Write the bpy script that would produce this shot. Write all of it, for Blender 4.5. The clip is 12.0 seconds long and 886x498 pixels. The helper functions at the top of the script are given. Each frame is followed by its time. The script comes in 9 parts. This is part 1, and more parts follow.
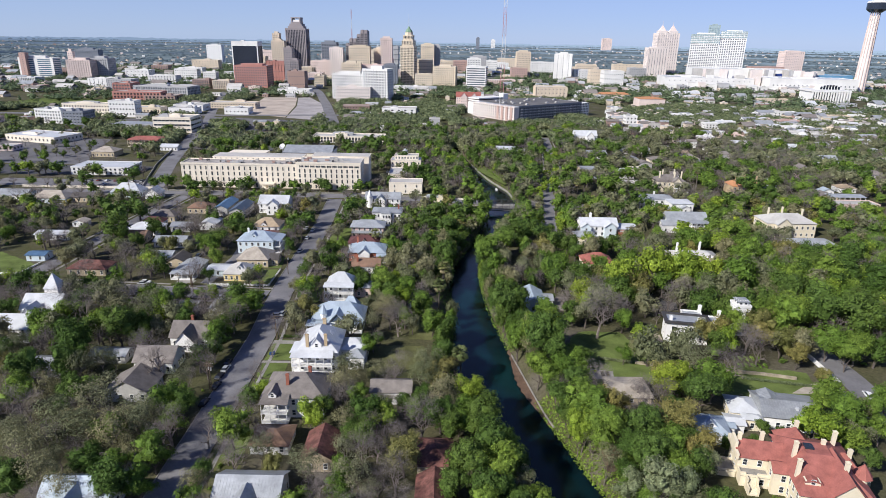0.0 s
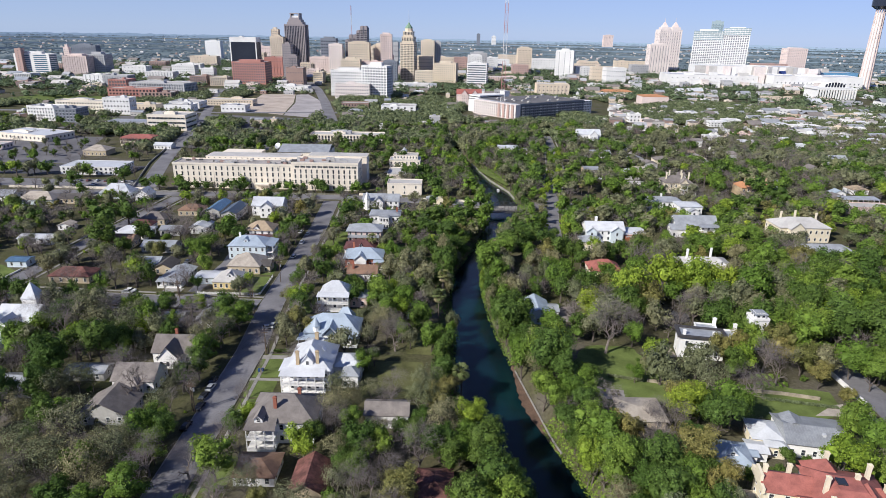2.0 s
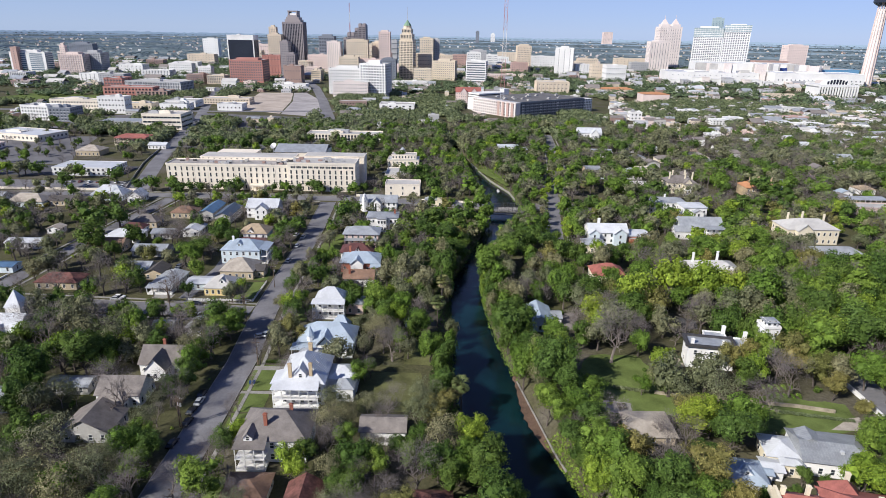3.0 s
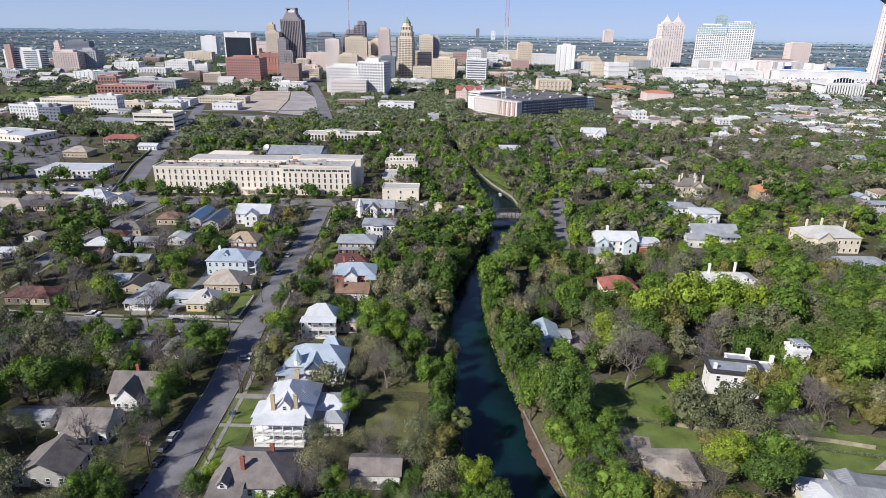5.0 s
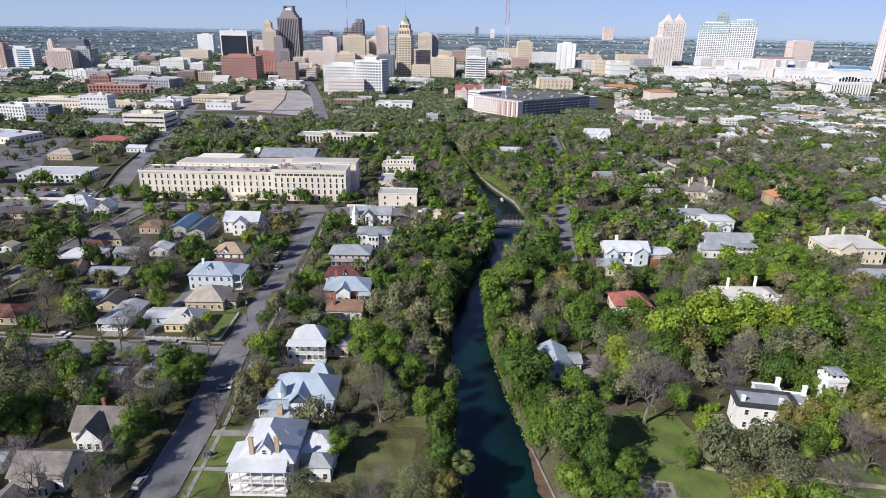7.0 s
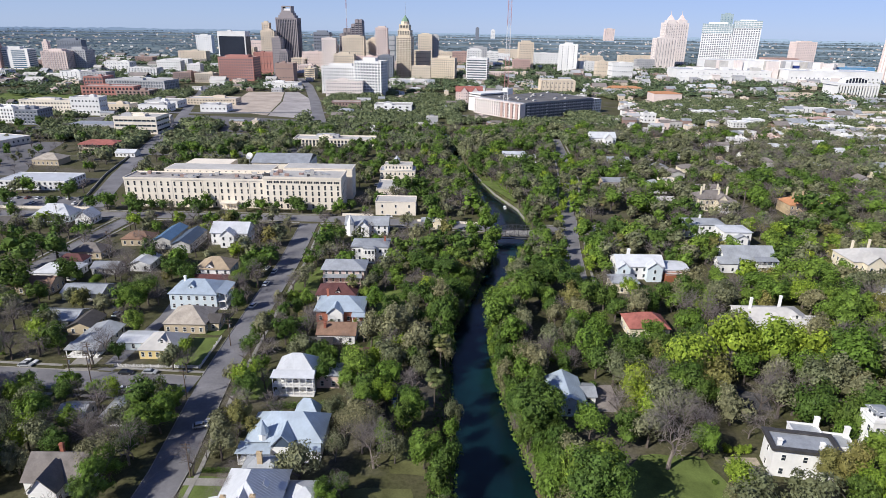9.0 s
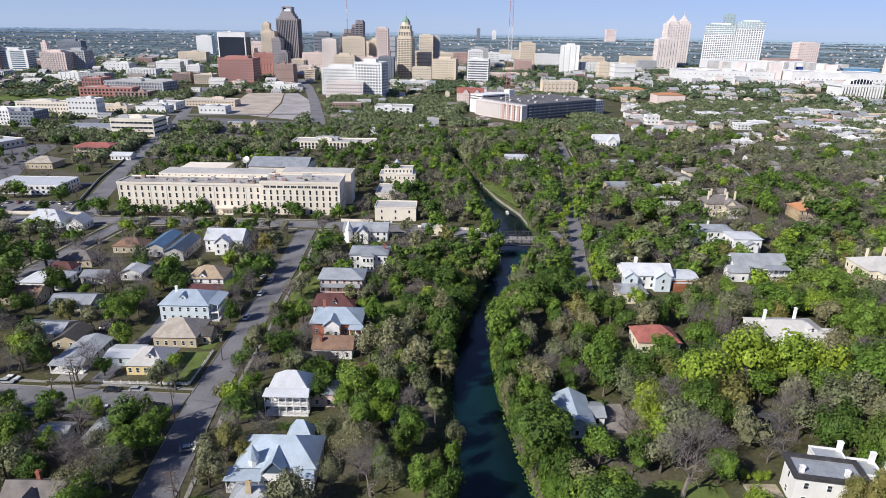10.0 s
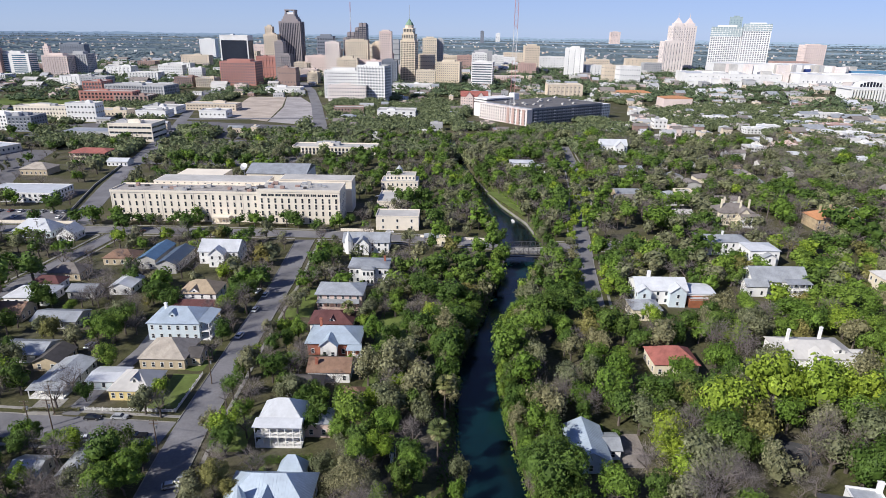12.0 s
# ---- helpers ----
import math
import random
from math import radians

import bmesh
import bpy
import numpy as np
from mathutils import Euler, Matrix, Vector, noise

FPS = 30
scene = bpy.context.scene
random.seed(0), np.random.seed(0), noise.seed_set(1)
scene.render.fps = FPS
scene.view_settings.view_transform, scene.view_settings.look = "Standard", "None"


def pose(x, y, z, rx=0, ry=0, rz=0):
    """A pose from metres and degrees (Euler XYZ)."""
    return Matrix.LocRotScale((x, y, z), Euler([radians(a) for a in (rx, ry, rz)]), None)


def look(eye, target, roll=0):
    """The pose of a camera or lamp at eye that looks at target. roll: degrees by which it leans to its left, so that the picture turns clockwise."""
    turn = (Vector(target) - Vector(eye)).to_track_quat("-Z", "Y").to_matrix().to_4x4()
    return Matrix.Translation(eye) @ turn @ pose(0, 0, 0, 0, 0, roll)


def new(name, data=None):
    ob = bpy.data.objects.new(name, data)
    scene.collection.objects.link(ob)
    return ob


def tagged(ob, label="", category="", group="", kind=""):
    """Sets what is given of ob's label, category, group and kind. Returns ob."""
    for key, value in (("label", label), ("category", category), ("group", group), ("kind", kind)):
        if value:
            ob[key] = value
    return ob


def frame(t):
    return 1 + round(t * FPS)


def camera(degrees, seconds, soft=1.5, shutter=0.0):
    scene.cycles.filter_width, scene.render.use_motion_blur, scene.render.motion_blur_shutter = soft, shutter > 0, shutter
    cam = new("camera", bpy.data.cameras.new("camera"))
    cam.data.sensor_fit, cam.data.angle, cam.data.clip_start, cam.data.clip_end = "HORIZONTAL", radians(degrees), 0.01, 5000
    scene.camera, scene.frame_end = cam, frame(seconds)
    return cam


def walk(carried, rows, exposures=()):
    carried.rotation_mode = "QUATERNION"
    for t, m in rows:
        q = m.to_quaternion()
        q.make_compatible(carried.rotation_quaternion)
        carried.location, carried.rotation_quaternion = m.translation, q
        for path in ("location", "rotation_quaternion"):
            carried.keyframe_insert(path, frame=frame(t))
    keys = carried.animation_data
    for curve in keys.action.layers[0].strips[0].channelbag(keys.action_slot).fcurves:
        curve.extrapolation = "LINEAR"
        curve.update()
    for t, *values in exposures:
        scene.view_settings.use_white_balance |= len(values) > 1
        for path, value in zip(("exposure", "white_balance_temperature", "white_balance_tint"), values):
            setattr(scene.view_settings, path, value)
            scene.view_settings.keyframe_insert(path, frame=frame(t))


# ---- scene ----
cam = camera(71.5, 12.0, soft=0.85)
PATH = [
    (0, (0.007, 1.424, 105.74), (0.007, 3.315, 105.088), 1.0),
    (0.5, (0.017, 4.423, 105.718), (0.016, 6.312, 105.063), 1.1),
    (1, (-0.018, 7.671, 105.703), (-0.018, 9.56, 105.046), 1.1),
    (1.5, (-0.025, 11.272, 105.69), (-0.024, 13.16, 105.03), 1.1),
    (2, (0.0, 15.245, 105.676), (0.0, 17.132, 105.014), 1.1),
    (2.5, (0.08, 19.488, 105.656), (0.081, 21.374, 104.991), 1.0),
    (3, (0.173, 23.932, 105.607), (0.175, 25.817, 104.938), 1.0),
    (5, (0.296, 42.388, 105.064), (0.298, 44.27, 104.389), 1.0),
    (5.5, (0.291, 47.071, 104.949), (0.294, 48.953, 104.272), 1.0),
    (6, (0.233, 51.88, 104.805), (0.238, 53.761, 104.127), 1.1),
    (6.5, (0.156, 56.708, 104.693), (0.162, 58.589, 104.014), 1.1),
    (7, (0.138, 61.551, 104.604), (0.143, 63.432, 103.924), 1.0),
    (9, (0.091, 80.868, 104.201), (0.095, 82.749, 103.523), 1.0),
    (9.5, (0.041, 85.657, 104.208), (0.045, 87.539, 103.53), 1.0),
    (10, (0.01, 90.347, 104.271), (0.011, 92.229, 103.595), 1.0),
    (10.5, (0.013, 94.645, 104.317), (0.01, 96.528, 103.645), 0.9),
    (11, (0.054, 98.248, 104.368), (0.047, 100.133, 103.698), 0.9),
    (11.5, (0.065, 101.031, 104.37), (0.056, 102.916, 103.701), 0.9),
    (12, (0.024, 103.293, 104.356), (0.013, 105.178, 103.687), 0.9),
]
walk(cam, [(t, look(eye, target, roll)) for t, eye, target, roll in PATH], [(0.0, 0.30, 6350, 10)])

# ---- light ----
SUN_DIR = Vector((-0.64, -0.50, 0.585)).normalized()   # towards the sun: west-south-west, mid afternoon
world = bpy.data.worlds.new("sky")
scene.world = world
world.use_nodes = True
wn = world.node_tree
sky = wn.nodes.new("ShaderNodeTexSky")
sky.sky_type, sky.sun_disc = "NISHITA", False
sky.sun_elevation = math.asin(SUN_DIR.z)
sky.sun_rotation = math.atan2(SUN_DIR.x, SUN_DIR.y)
sky.air_density, sky.dust_density, sky.ozone_density, sky.altitude = 1.0, 0.0, 5.0, 2500
tone = wn.nodes.new("ShaderNodeMix")          # the blue of a clear spring sky
tone.data_type, tone.blend_type = "RGBA", "MULTIPLY"
tone.inputs[0].default_value, tone.inputs[7].default_value = 1.0, (0.68, 0.72, 1.22, 1)
wn.links.new(sky.outputs[0], tone.inputs[6])
veil = wn.nodes.new("ShaderNodeMix")          # haze, thick at the horizon and thin overhead
veil.data_type = "RGBA"
veil.inputs[7].default_value = (5.0, 6.3, 8.3, 1)
aim, height, thick = wn.nodes.new("ShaderNodeTexCoord"), wn.nodes.new("ShaderNodeSeparateXYZ"), wn.nodes.new("ShaderNodeMapRange")
wn.links.new(aim.outputs["Generated"], height.inputs[0])
wn.links.new(height.outputs["Z"], thick.inputs[0])
for i, v in enumerate((0.0, 0.45, 0.68, 0.12)):
    thick.inputs[i + 1].default_value = v
wn.links.new(thick.outputs[0], veil.inputs[0])
wn.links.new(tone.outputs[2], veil.inputs[6])
wn.links.new(veil.outputs[2], wn.nodes["Background"].inputs[0])
wn.nodes["Background"].inputs[1].default_value = 0.076
sun = new("sun", bpy.data.lights.new("sun", "SUN"))
sun.data.energy, sun.data.angle, sun.data.color = 5.0, radians(0.53), (1.0, 0.95, 0.87)
sun.matrix_world = look(SUN_DIR * 100, (0, 0, 0))
scene.view_settings.exposure = 0.0


# ---- materials ----
def nodes_of(name):
    m = bpy.data.materials.new(name)
    m.use_nodes = True
    t = m.node_tree
    return m, t, t.nodes["Principled BSDF"]


def link(t, a, b):
    t.links.new(a, b)


def add(t, kind, **inputs):
    n = t.nodes.new(kind)
    for k, v in inputs.items():
        n.inputs[k.replace("_", " ")].default_value = v
    return n


def mixed(t, a, b, fac, mode="MIX"):
    """A colour mix node; a, b and fac are sockets or values. Returns its result."""
    n = t.nodes.new("ShaderNodeMix")
    n.data_type, n.blend_type = "RGBA", mode
    for i, v in ((0, fac), (6, a), (7, b)):
        if isinstance(v, bpy.types.NodeSocket):
            link(t, v, n.inputs[i])
        else:
            n.inputs[i].default_value = (*v, 1) if isinstance(v, tuple) else v
    return n.outputs[2]


def noise_of(t, scale, detail=4, world_space=True):
    n = add(t, "ShaderNodeTexNoise", Scale=scale, Detail=detail, Roughness=0.6)
    if world_space:
        link(t, t.nodes.new("ShaderNodeNewGeometry").outputs["Position"], n.inputs["Vector"])
    return n.outputs["Fac"]


def ramp(t, fac, *stops):
    n = t.nodes.new("ShaderNodeValToRGB")
    e = n.color_ramp.elements
    while len(e) < len(stops):
        e.new(0.5)
    for i, (p, c) in enumerate(stops):
        e[i].position, e[i].color = p, (*c, 1) if isinstance(c, tuple) else (c, c, c, 1)
    link(t, fac, n.inputs[0])
    return n.outputs[0]


def surface(name, colour, rough=0.7, stain=0.25, coarse=0.15, fine=3.0, bump=0.0, metal=0.0, vary=0.0, spec=0.4):
    """A plain real surface: base colour, stains at a coarse and a fine scale (per metre), bump in metres, variation from object to object."""
    m, t, p = nodes_of(name)
    lo, hi = tuple(c * (1 - stain) for c in colour), tuple(min(1, c * (1 + stain * 0.6)) for c in colour)
    c = ramp(t, noise_of(t, coarse), (0.3, lo), (0.7, hi))
    f = ramp(t, noise_of(t, fine), (0.3, 1 - stain * 0.7), (0.75, 1.0))
    c = mixed(t, c, f, 1.0, "MULTIPLY")
    if vary:
        r = ramp(t, t.nodes.new("ShaderNodeObjectInfo").outputs["Random"], (0, 1 - vary), (1, 1.0))
        c = mixed(t, c, r, 1.0, "MULTIPLY")
    link(t, c, p.inputs["Base Color"])
    p.inputs["Roughness"].default_value, p.inputs["Metallic"].default_value = rough, metal
    p.inputs["Specular IOR Level"].default_value = spec
    if bump:
        b = add(t, "ShaderNodeBump", Strength=0.6, Distance=bump)
        link(t, noise_of(t, fine * 3), b.inputs["Height"])
        link(t, b.outputs[0], p.inputs["Normal"])
    return m


def leafy(name, dark, light, thin=0.22):
    """Leaves: each leaf cluster its own shade, each tree its own tint, light coming through them."""
    m, t, p = nodes_of(name)
    g = t.nodes.new("ShaderNodeNewGeometry")
    c = ramp(t, g.outputs["Random Per Island"], (0.0, dark), (0.6, tuple(a * 0.35 + b * 0.65 for a, b in zip(dark, light))), (1.0, tuple(v * 1.15 for v in light)))
    tint = ramp(t, t.nodes.new("ShaderNodeObjectInfo").outputs["Random"], (0.0, (0.70, 0.78, 0.66)), (0.5, (0.95, 0.97, 0.90)), (1.0, (1.14, 1.06, 0.92)))
    c = mixed(t, c, tint, 1.0, "MULTIPLY")
    c = mixed(t, c, ramp(t, noise_of(t, 0.55, 4), (0.34, 0.72), (0.5, 1.0), (0.68, 1.28)), 1.0, "MULTIPLY")
    link(t, c, p.inputs["Base Color"])
    p.inputs["Roughness"].default_value, p.inputs["Specular IOR Level"].default_value = 0.6, 0.14
    tr = t.nodes.new("ShaderNodeBsdfTranslucent")
    link(t, c, tr.inputs[0])
    mx = add(t, "ShaderNodeMixShader", Fac=thin)
    link(t, p.outputs[0], mx.inputs[1])
    link(t, tr.outputs[0], mx.inputs[2])
    link(t, mx.outputs[0], t.nodes["Material Output"].inputs[0])
    return m


def ground_material():
    """Town ground: dry lawn, leaf litter and bare earth in patches; open country beyond, with distance haze in its
    colour.
    """
    m, t, p = nodes_of("town_ground")
    a = ramp(t, noise_of(t, 0.035, 6), (0.34, (0.165, 0.148, 0.115)), (0.47, (0.125, 0.118, 0.066)), (0.58, (0.104, 0.106, 0.048)), (0.70, (0.165, 0.155, 0.12)))
    b = ramp(t, noise_of(t, 0.9, 5), (0.3, 0.48), (0.7, 0.88))
    a = mixed(t, a, b, 1.0, "MULTIPLY")
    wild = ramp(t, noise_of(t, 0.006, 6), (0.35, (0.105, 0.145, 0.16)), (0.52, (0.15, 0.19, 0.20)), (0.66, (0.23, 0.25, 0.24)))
    reach = t.nodes.new("ShaderNodeVectorMath")         # open country, blue-grey with painted haze, begins outside the town
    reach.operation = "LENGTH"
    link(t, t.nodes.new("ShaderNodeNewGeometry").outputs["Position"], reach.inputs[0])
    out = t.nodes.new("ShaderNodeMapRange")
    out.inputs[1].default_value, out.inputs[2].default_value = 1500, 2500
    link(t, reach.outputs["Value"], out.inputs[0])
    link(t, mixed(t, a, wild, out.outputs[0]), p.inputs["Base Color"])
    p.inputs["Roughness"].default_value, p.inputs["Specular IOR Level"].default_value = 0.95, 0.1
    bm_ = add(t, "ShaderNodeBump", Strength=0.7, Distance=0.15)
    link(t, noise_of(t, 4.0), bm_.inputs["Height"])
    link(t, bm_.outputs[0], p.inputs["Normal"])
    return m


def water_material():
    """Murky green-blue river water: light spreads in it, so that shadows on it are soft."""
    m, t, p = nodes_of("river_water")
    c = ramp(t, noise_of(t, 0.03, 3), (0.38, (0.003, 0.009, 0.014)), (0.66, (0.004, 0.022, 0.027)))
    link(t, c, p.inputs["Base Color"])
    p.subsurface_method = "BURLEY"
    p.inputs["Subsurface Weight"].default_value, p.inputs["Subsurface Scale"].default_value = 1.0, 3.5
    p.inputs["Subsurface Radius"].default_value = (1.0, 1.0, 1.0)
    p.inputs["Roughness"].default_value, p.inputs["IOR"].default_value = 0.18, 1.33
    b = add(t, "ShaderNodeBump", Strength=0.2, Distance=0.05)
    link(t, noise_of(t, 0.8, 5), b.inputs["Height"])
    link(t, b.outputs[0], p.inputs["Normal"])
    return m


M = {}
M["ground"] = ground_material()
M["water"] = water_material()
M["asphalt"] = surface("worn_asphalt", (0.20, 0.195, 0.205), 0.9, 0.3, 0.08, 1.2, 0.01)
M["asphalt_dark"] = surface("dark_asphalt", (0.075, 0.075, 0.08), 0.9, 0.3, 0.05, 1.0, 0.01)
M["asphalt_mid"] = surface("grey_car_park_asphalt", (0.155, 0.15, 0.155), 0.9, 0.3, 0.05, 0.8, 0.01)
M["yard"] = surface("pale_yard_concrete", (0.40, 0.37, 0.36), 0.9, 0.3, 0.04, 0.5)
M["concrete"] = surface("pale_concrete", (0.31, 0.295, 0.27), 0.85, 0.3, 0.3, 2.0, 0.01)
M["stone"] = surface("rubble_stone", (0.42, 0.36, 0.27), 0.9, 0.4, 0.5, 3.0, 0.05)
M["grass"] = surface("mown_grass", (0.15, 0.195, 0.058), 0.95, 0.4, 0.12, 2.5, 0.06, spec=0.1)
M["mud"] = surface("wet_river_mud", (0.15, 0.095, 0.065), 0.7, 0.45, 0.3, 2.5, 0.05)
M["drygrass"] = surface("dry_grass", (0.14, 0.145, 0.06), 0.95, 0.4, 0.15, 2.0, 0.06, spec=0.1)
M["dirt"] = surface("bare_earth", (0.50, 0.42, 0.35), 0.95, 0.3, 0.04, 0.8, 0.02)
M["bark"] = surface("grey_bark", (0.17, 0.14, 0.12), 0.9, 0.4, 0.6, 6.0, 0.02, vary=0.35)
M["twig"] = surface("bare_twigs", (0.25, 0.215, 0.20), 0.9, 0.3, 0.6, 6.0, vary=0.35)
M["white"] = surface("white_paint", (0.80, 0.79, 0.77), 0.55, 0.10, 0.2, 2.0)
M["cream"] = surface("cream_stucco", (0.74, 0.66, 0.50), 0.8, 0.14, 0.08, 1.0, 0.005)
M["arsenal"] = surface("pale_limewash_wall", (0.80, 0.72, 0.60), 0.8, 0.12, 0.06, 0.8, 0.005)
M["yellow"] = surface("yellow_siding", (0.76, 0.60, 0.28), 0.6, 0.12, 0.3, 2.0)
M["pink"] = surface("pink_stucco", (0.66, 0.50, 0.43), 0.75, 0.15, 0.2, 2.0)
M["paleblue"] = surface("pale_blue_siding", (0.62, 0.70, 0.74), 0.6, 0.12, 0.3, 2.0)
M["tan"] = surface("tan_siding", (0.52, 0.43, 0.30), 0.7, 0.15, 0.3, 2.0)
M["greywall"] = surface("grey_siding", (0.46, 0.45, 0.43), 0.7, 0.2, 0.3, 2.0)
M["brick"] = surface("red_brick", (0.36, 0.13, 0.085), 0.85, 0.3, 0.4, 5.0, 0.01)
M["tanbrick"] = surface("tan_brick", (0.52, 0.40, 0.25), 0.85, 0.3, 0.4, 5.0, 0.01)
M["r_white"] = surface("white_metal_roof", (0.60, 0.615, 0.635), 0.45, 0.14, 0.25, 1.5, vary=0.1)
M["r_metal"] = surface("galvanised_roof", (0.46, 0.48, 0.50), 0.42, 0.25, 0.25, 1.5, metal=0.25, vary=0.2)
M["r_blue"] = surface("blue_grey_metal_roof", (0.42, 0.49, 0.56), 0.42, 0.16, 0.25, 1.5, metal=0.15)
M["r_deepblue"] = surface("blue_metal_roof", (0.10, 0.18, 0.29), 0.45, 0.2, 0.25, 1.5)
M["r_slate"] = surface("slate_blue_metal_roof", (0.075, 0.105, 0.15), 0.5, 0.2, 0.25, 1.5)
M["r_grey"] = surface("grey_shingles", (0.27, 0.24, 0.22), 0.9, 0.28, 0.4, 3.0, 0.02, vary=0.3)
M["r_dark"] = surface("dark_shingles", (0.105, 0.095, 0.09), 0.9, 0.3, 0.4, 3.0, 0.02, vary=0.2)
M["r_tan"] = surface("tan_shingles", (0.40, 0.31, 0.21), 0.9, 0.25, 0.4, 3.0, 0.02)
M["r_brown"] = surface("brown_shingles", (0.26, 0.16, 0.11), 0.9, 0.3, 0.4, 3.0, 0.02)
M["r_rust"] = surface("rusty_tile_roof", (0.19, 0.082, 0.068), 0.85, 0.6, 0.45, 1.6, 0.03)
M["r_red"] = surface("red_tile_roof", (0.37, 0.13, 0.105), 0.8, 0.3, 0.4, 3.0, 0.02)
M["r_maroon"] = surface("maroon_shingles", (0.12, 0.048, 0.046), 0.85, 0.25, 0.4, 3.0, 0.02)
M["r_orange"] = surface("orange_tile_roof", (0.52, 0.25, 0.12), 0.8, 0.2, 0.4, 3.0, 0.02)
M["r_flat"] = surface("flat_membrane_roof", (0.55, 0.53, 0.50), 0.85, 0.22, 0.06, 0.6, vary=0.15)
M["r_weathered"] = surface("weathered_gravel_roof", (0.40, 0.37, 0.345), 0.9, 0.4, 0.12, 0.8, vary=0.1)
M["r_gravel"] = surface("dark_gravel_roof", (0.15, 0.145, 0.145), 0.95, 0.25, 0.06, 0.8)
M["wood"] = surface("weathered_wood", (0.17, 0.12, 0.085), 0.9, 0.35, 0.6, 5.0, 0.01, vary=0.25)
M["redwood"] = surface("red_wood_boards", (0.33, 0.12, 0.06), 0.8, 0.3, 0.5, 4.0)
M["steel"] = surface("dark_painted_steel", (0.09, 0.085, 0.085), 0.6, 0.3, 0.5, 4.0, metal=0.3)
M["rail"] = surface("galvanised_steel", (0.5, 0.5, 0.5), 0.5, 0.2, 0.5, 4.0, metal=0.5)
M["rubber"] = surface("tyre_rubber", (0.02, 0.02, 0.02), 0.85, 0.2)
M["glass"] = surface("window_glass", (0.045, 0.055, 0.07), 0.12, 0.3, 0.05, 0.4, spec=0.6, vary=0.4)
# window glass paled to grey-blue: haze and sky reflection put into its colour
M["hazeglass"] = surface("haze_paled_window_glass", (0.15, 0.165, 0.19), 0.2, 0.3, 0.02, 0.2, spec=0.6)
M["blueglass"] = surface("blue_curtain_wall", (0.10, 0.17, 0.24), 0.15, 0.2, 0.02, 0.2, spec=0.6)
M["blackglass"] = surface("black_curtain_wall", (0.025, 0.03, 0.045), 0.15, 0.2, 0.02, 0.2, spec=0.6)
for key, c in (("c_white", (0.75, 0.75, 0.75)), ("c_black", (0.02, 0.02, 0.022)), ("c_silver", (0.42, 0.43, 0.44)), ("c_red", (0.16, 0.03, 0.025)), ("c_blue", (0.03, 0.07, 0.18))):
    M[key] = surface("car_paint_" + key[2:], c, 0.25, 0.05, 0.5, 3.0, spec=0.6)
for key, c in (("d_red", (0.43, 0.20, 0.165)), ("d_beige", (0.66, 0.56, 0.44)), ("d_yellow", (0.70, 0.60, 0.465)), ("d_white", (0.76, 0.75, 0.73)), ("d_pink", (0.72, 0.59, 0.54)),
               ("d_rose", (0.47, 0.32, 0.28)), ("d_umber", (0.31, 0.275, 0.28)), ("d_blush", (0.74, 0.66, 0.62)), ("d_grey", (0.42, 0.42, 0.43)), ("d_slate", (0.20, 0.22, 0.26)), ("d_brown", (0.34, 0.235, 0.20)), ("d_green", (0.20, 0.31, 0.21)), ("d_navy", (0.03, 0.06, 0.25)), ("d_sky", (0.15, 0.33, 0.52))):
    M[key] = surface("facade_" + key[2:], c, 0.75, 0.12, 0.03, 0.3)
M["oak"] = leafy("dark_oak_leaves", (0.050, 0.085, 0.020), (0.112, 0.178, 0.040))
M["green"] = leafy("fresh_green_leaves", (0.084, 0.135, 0.026), (0.185, 0.278, 0.050))
M["lime"] = leafy("yellow_green_leaves", (0.125, 0.185, 0.026), (0.285, 0.372, 0.050))
M["olive"] = leafy("olive_budding_leaves", (0.125, 0.126, 0.074), (0.245, 0.247, 0.150))
M["gold"] = leafy("golden_catkin_leaves", (0.125, 0.122, 0.042), (0.262, 0.245, 0.092))
M["pale"] = leafy("pale_grey_green_leaves", (0.13, 0.15, 0.085), (0.28, 0.31, 0.18))
# greyer than the garden leaves: the haze of distance is in the colour
M["far_leaf"] = leafy("haze_greyed_woods", (0.070, 0.098, 0.056), (0.175, 0.215, 0.122), 0.2)
# the haze over the far plain is put into this blue-green colour
M["plain_haze_leaf"] = surface("haze_tinted_plain_woods", (0.155, 0.205, 0.235), 0.95, 0.3, 0.004, 0.05, spec=0.1)
M["bare"] = M["twig"]
M["limb"] = surface("pale_bare_limbs", (0.25, 0.21, 0.185), 0.9, 0.35, 0.6, 5.0, 0.02, vary=0.4)
M["greenglass"] = surface("green_curtain_wall", (0.32, 0.40, 0.42), 0.15, 0.2, 0.02, 0.2, spec=0.6)
M["r_pale"] = surface("pale_tan_shingles", (0.42, 0.37, 0.31), 0.9, 0.25, 0.4, 3.0, 0.02)
M["frond"] = leafy("palm_fronds", (0.10, 0.12, 0.05), (0.27, 0.29, 0.13), 0.3)
M["dead_frond"] = leafy("dry_palm_fronds", (0.16, 0.125, 0.08), (0.34, 0.27, 0.17), 0.2)


# ---- building blocks ----
def mesh_of(name, verts, faces, mats, index=None, smooth=False):
    me = bpy.data.meshes.new(name)
    me.from_pydata([tuple(v) for v in verts], [], [tuple(int(i) for i in f) for f in faces])
    for m in mats:
        me.materials.append(m)
    if index is not None:
        me.polygons.foreach_set("material_index", np.asarray(index, dtype=np.int32))
    if smooth:
        me.polygons.foreach_set("use_smooth", [True] * len(me.polygons))
    me.update()
    return me


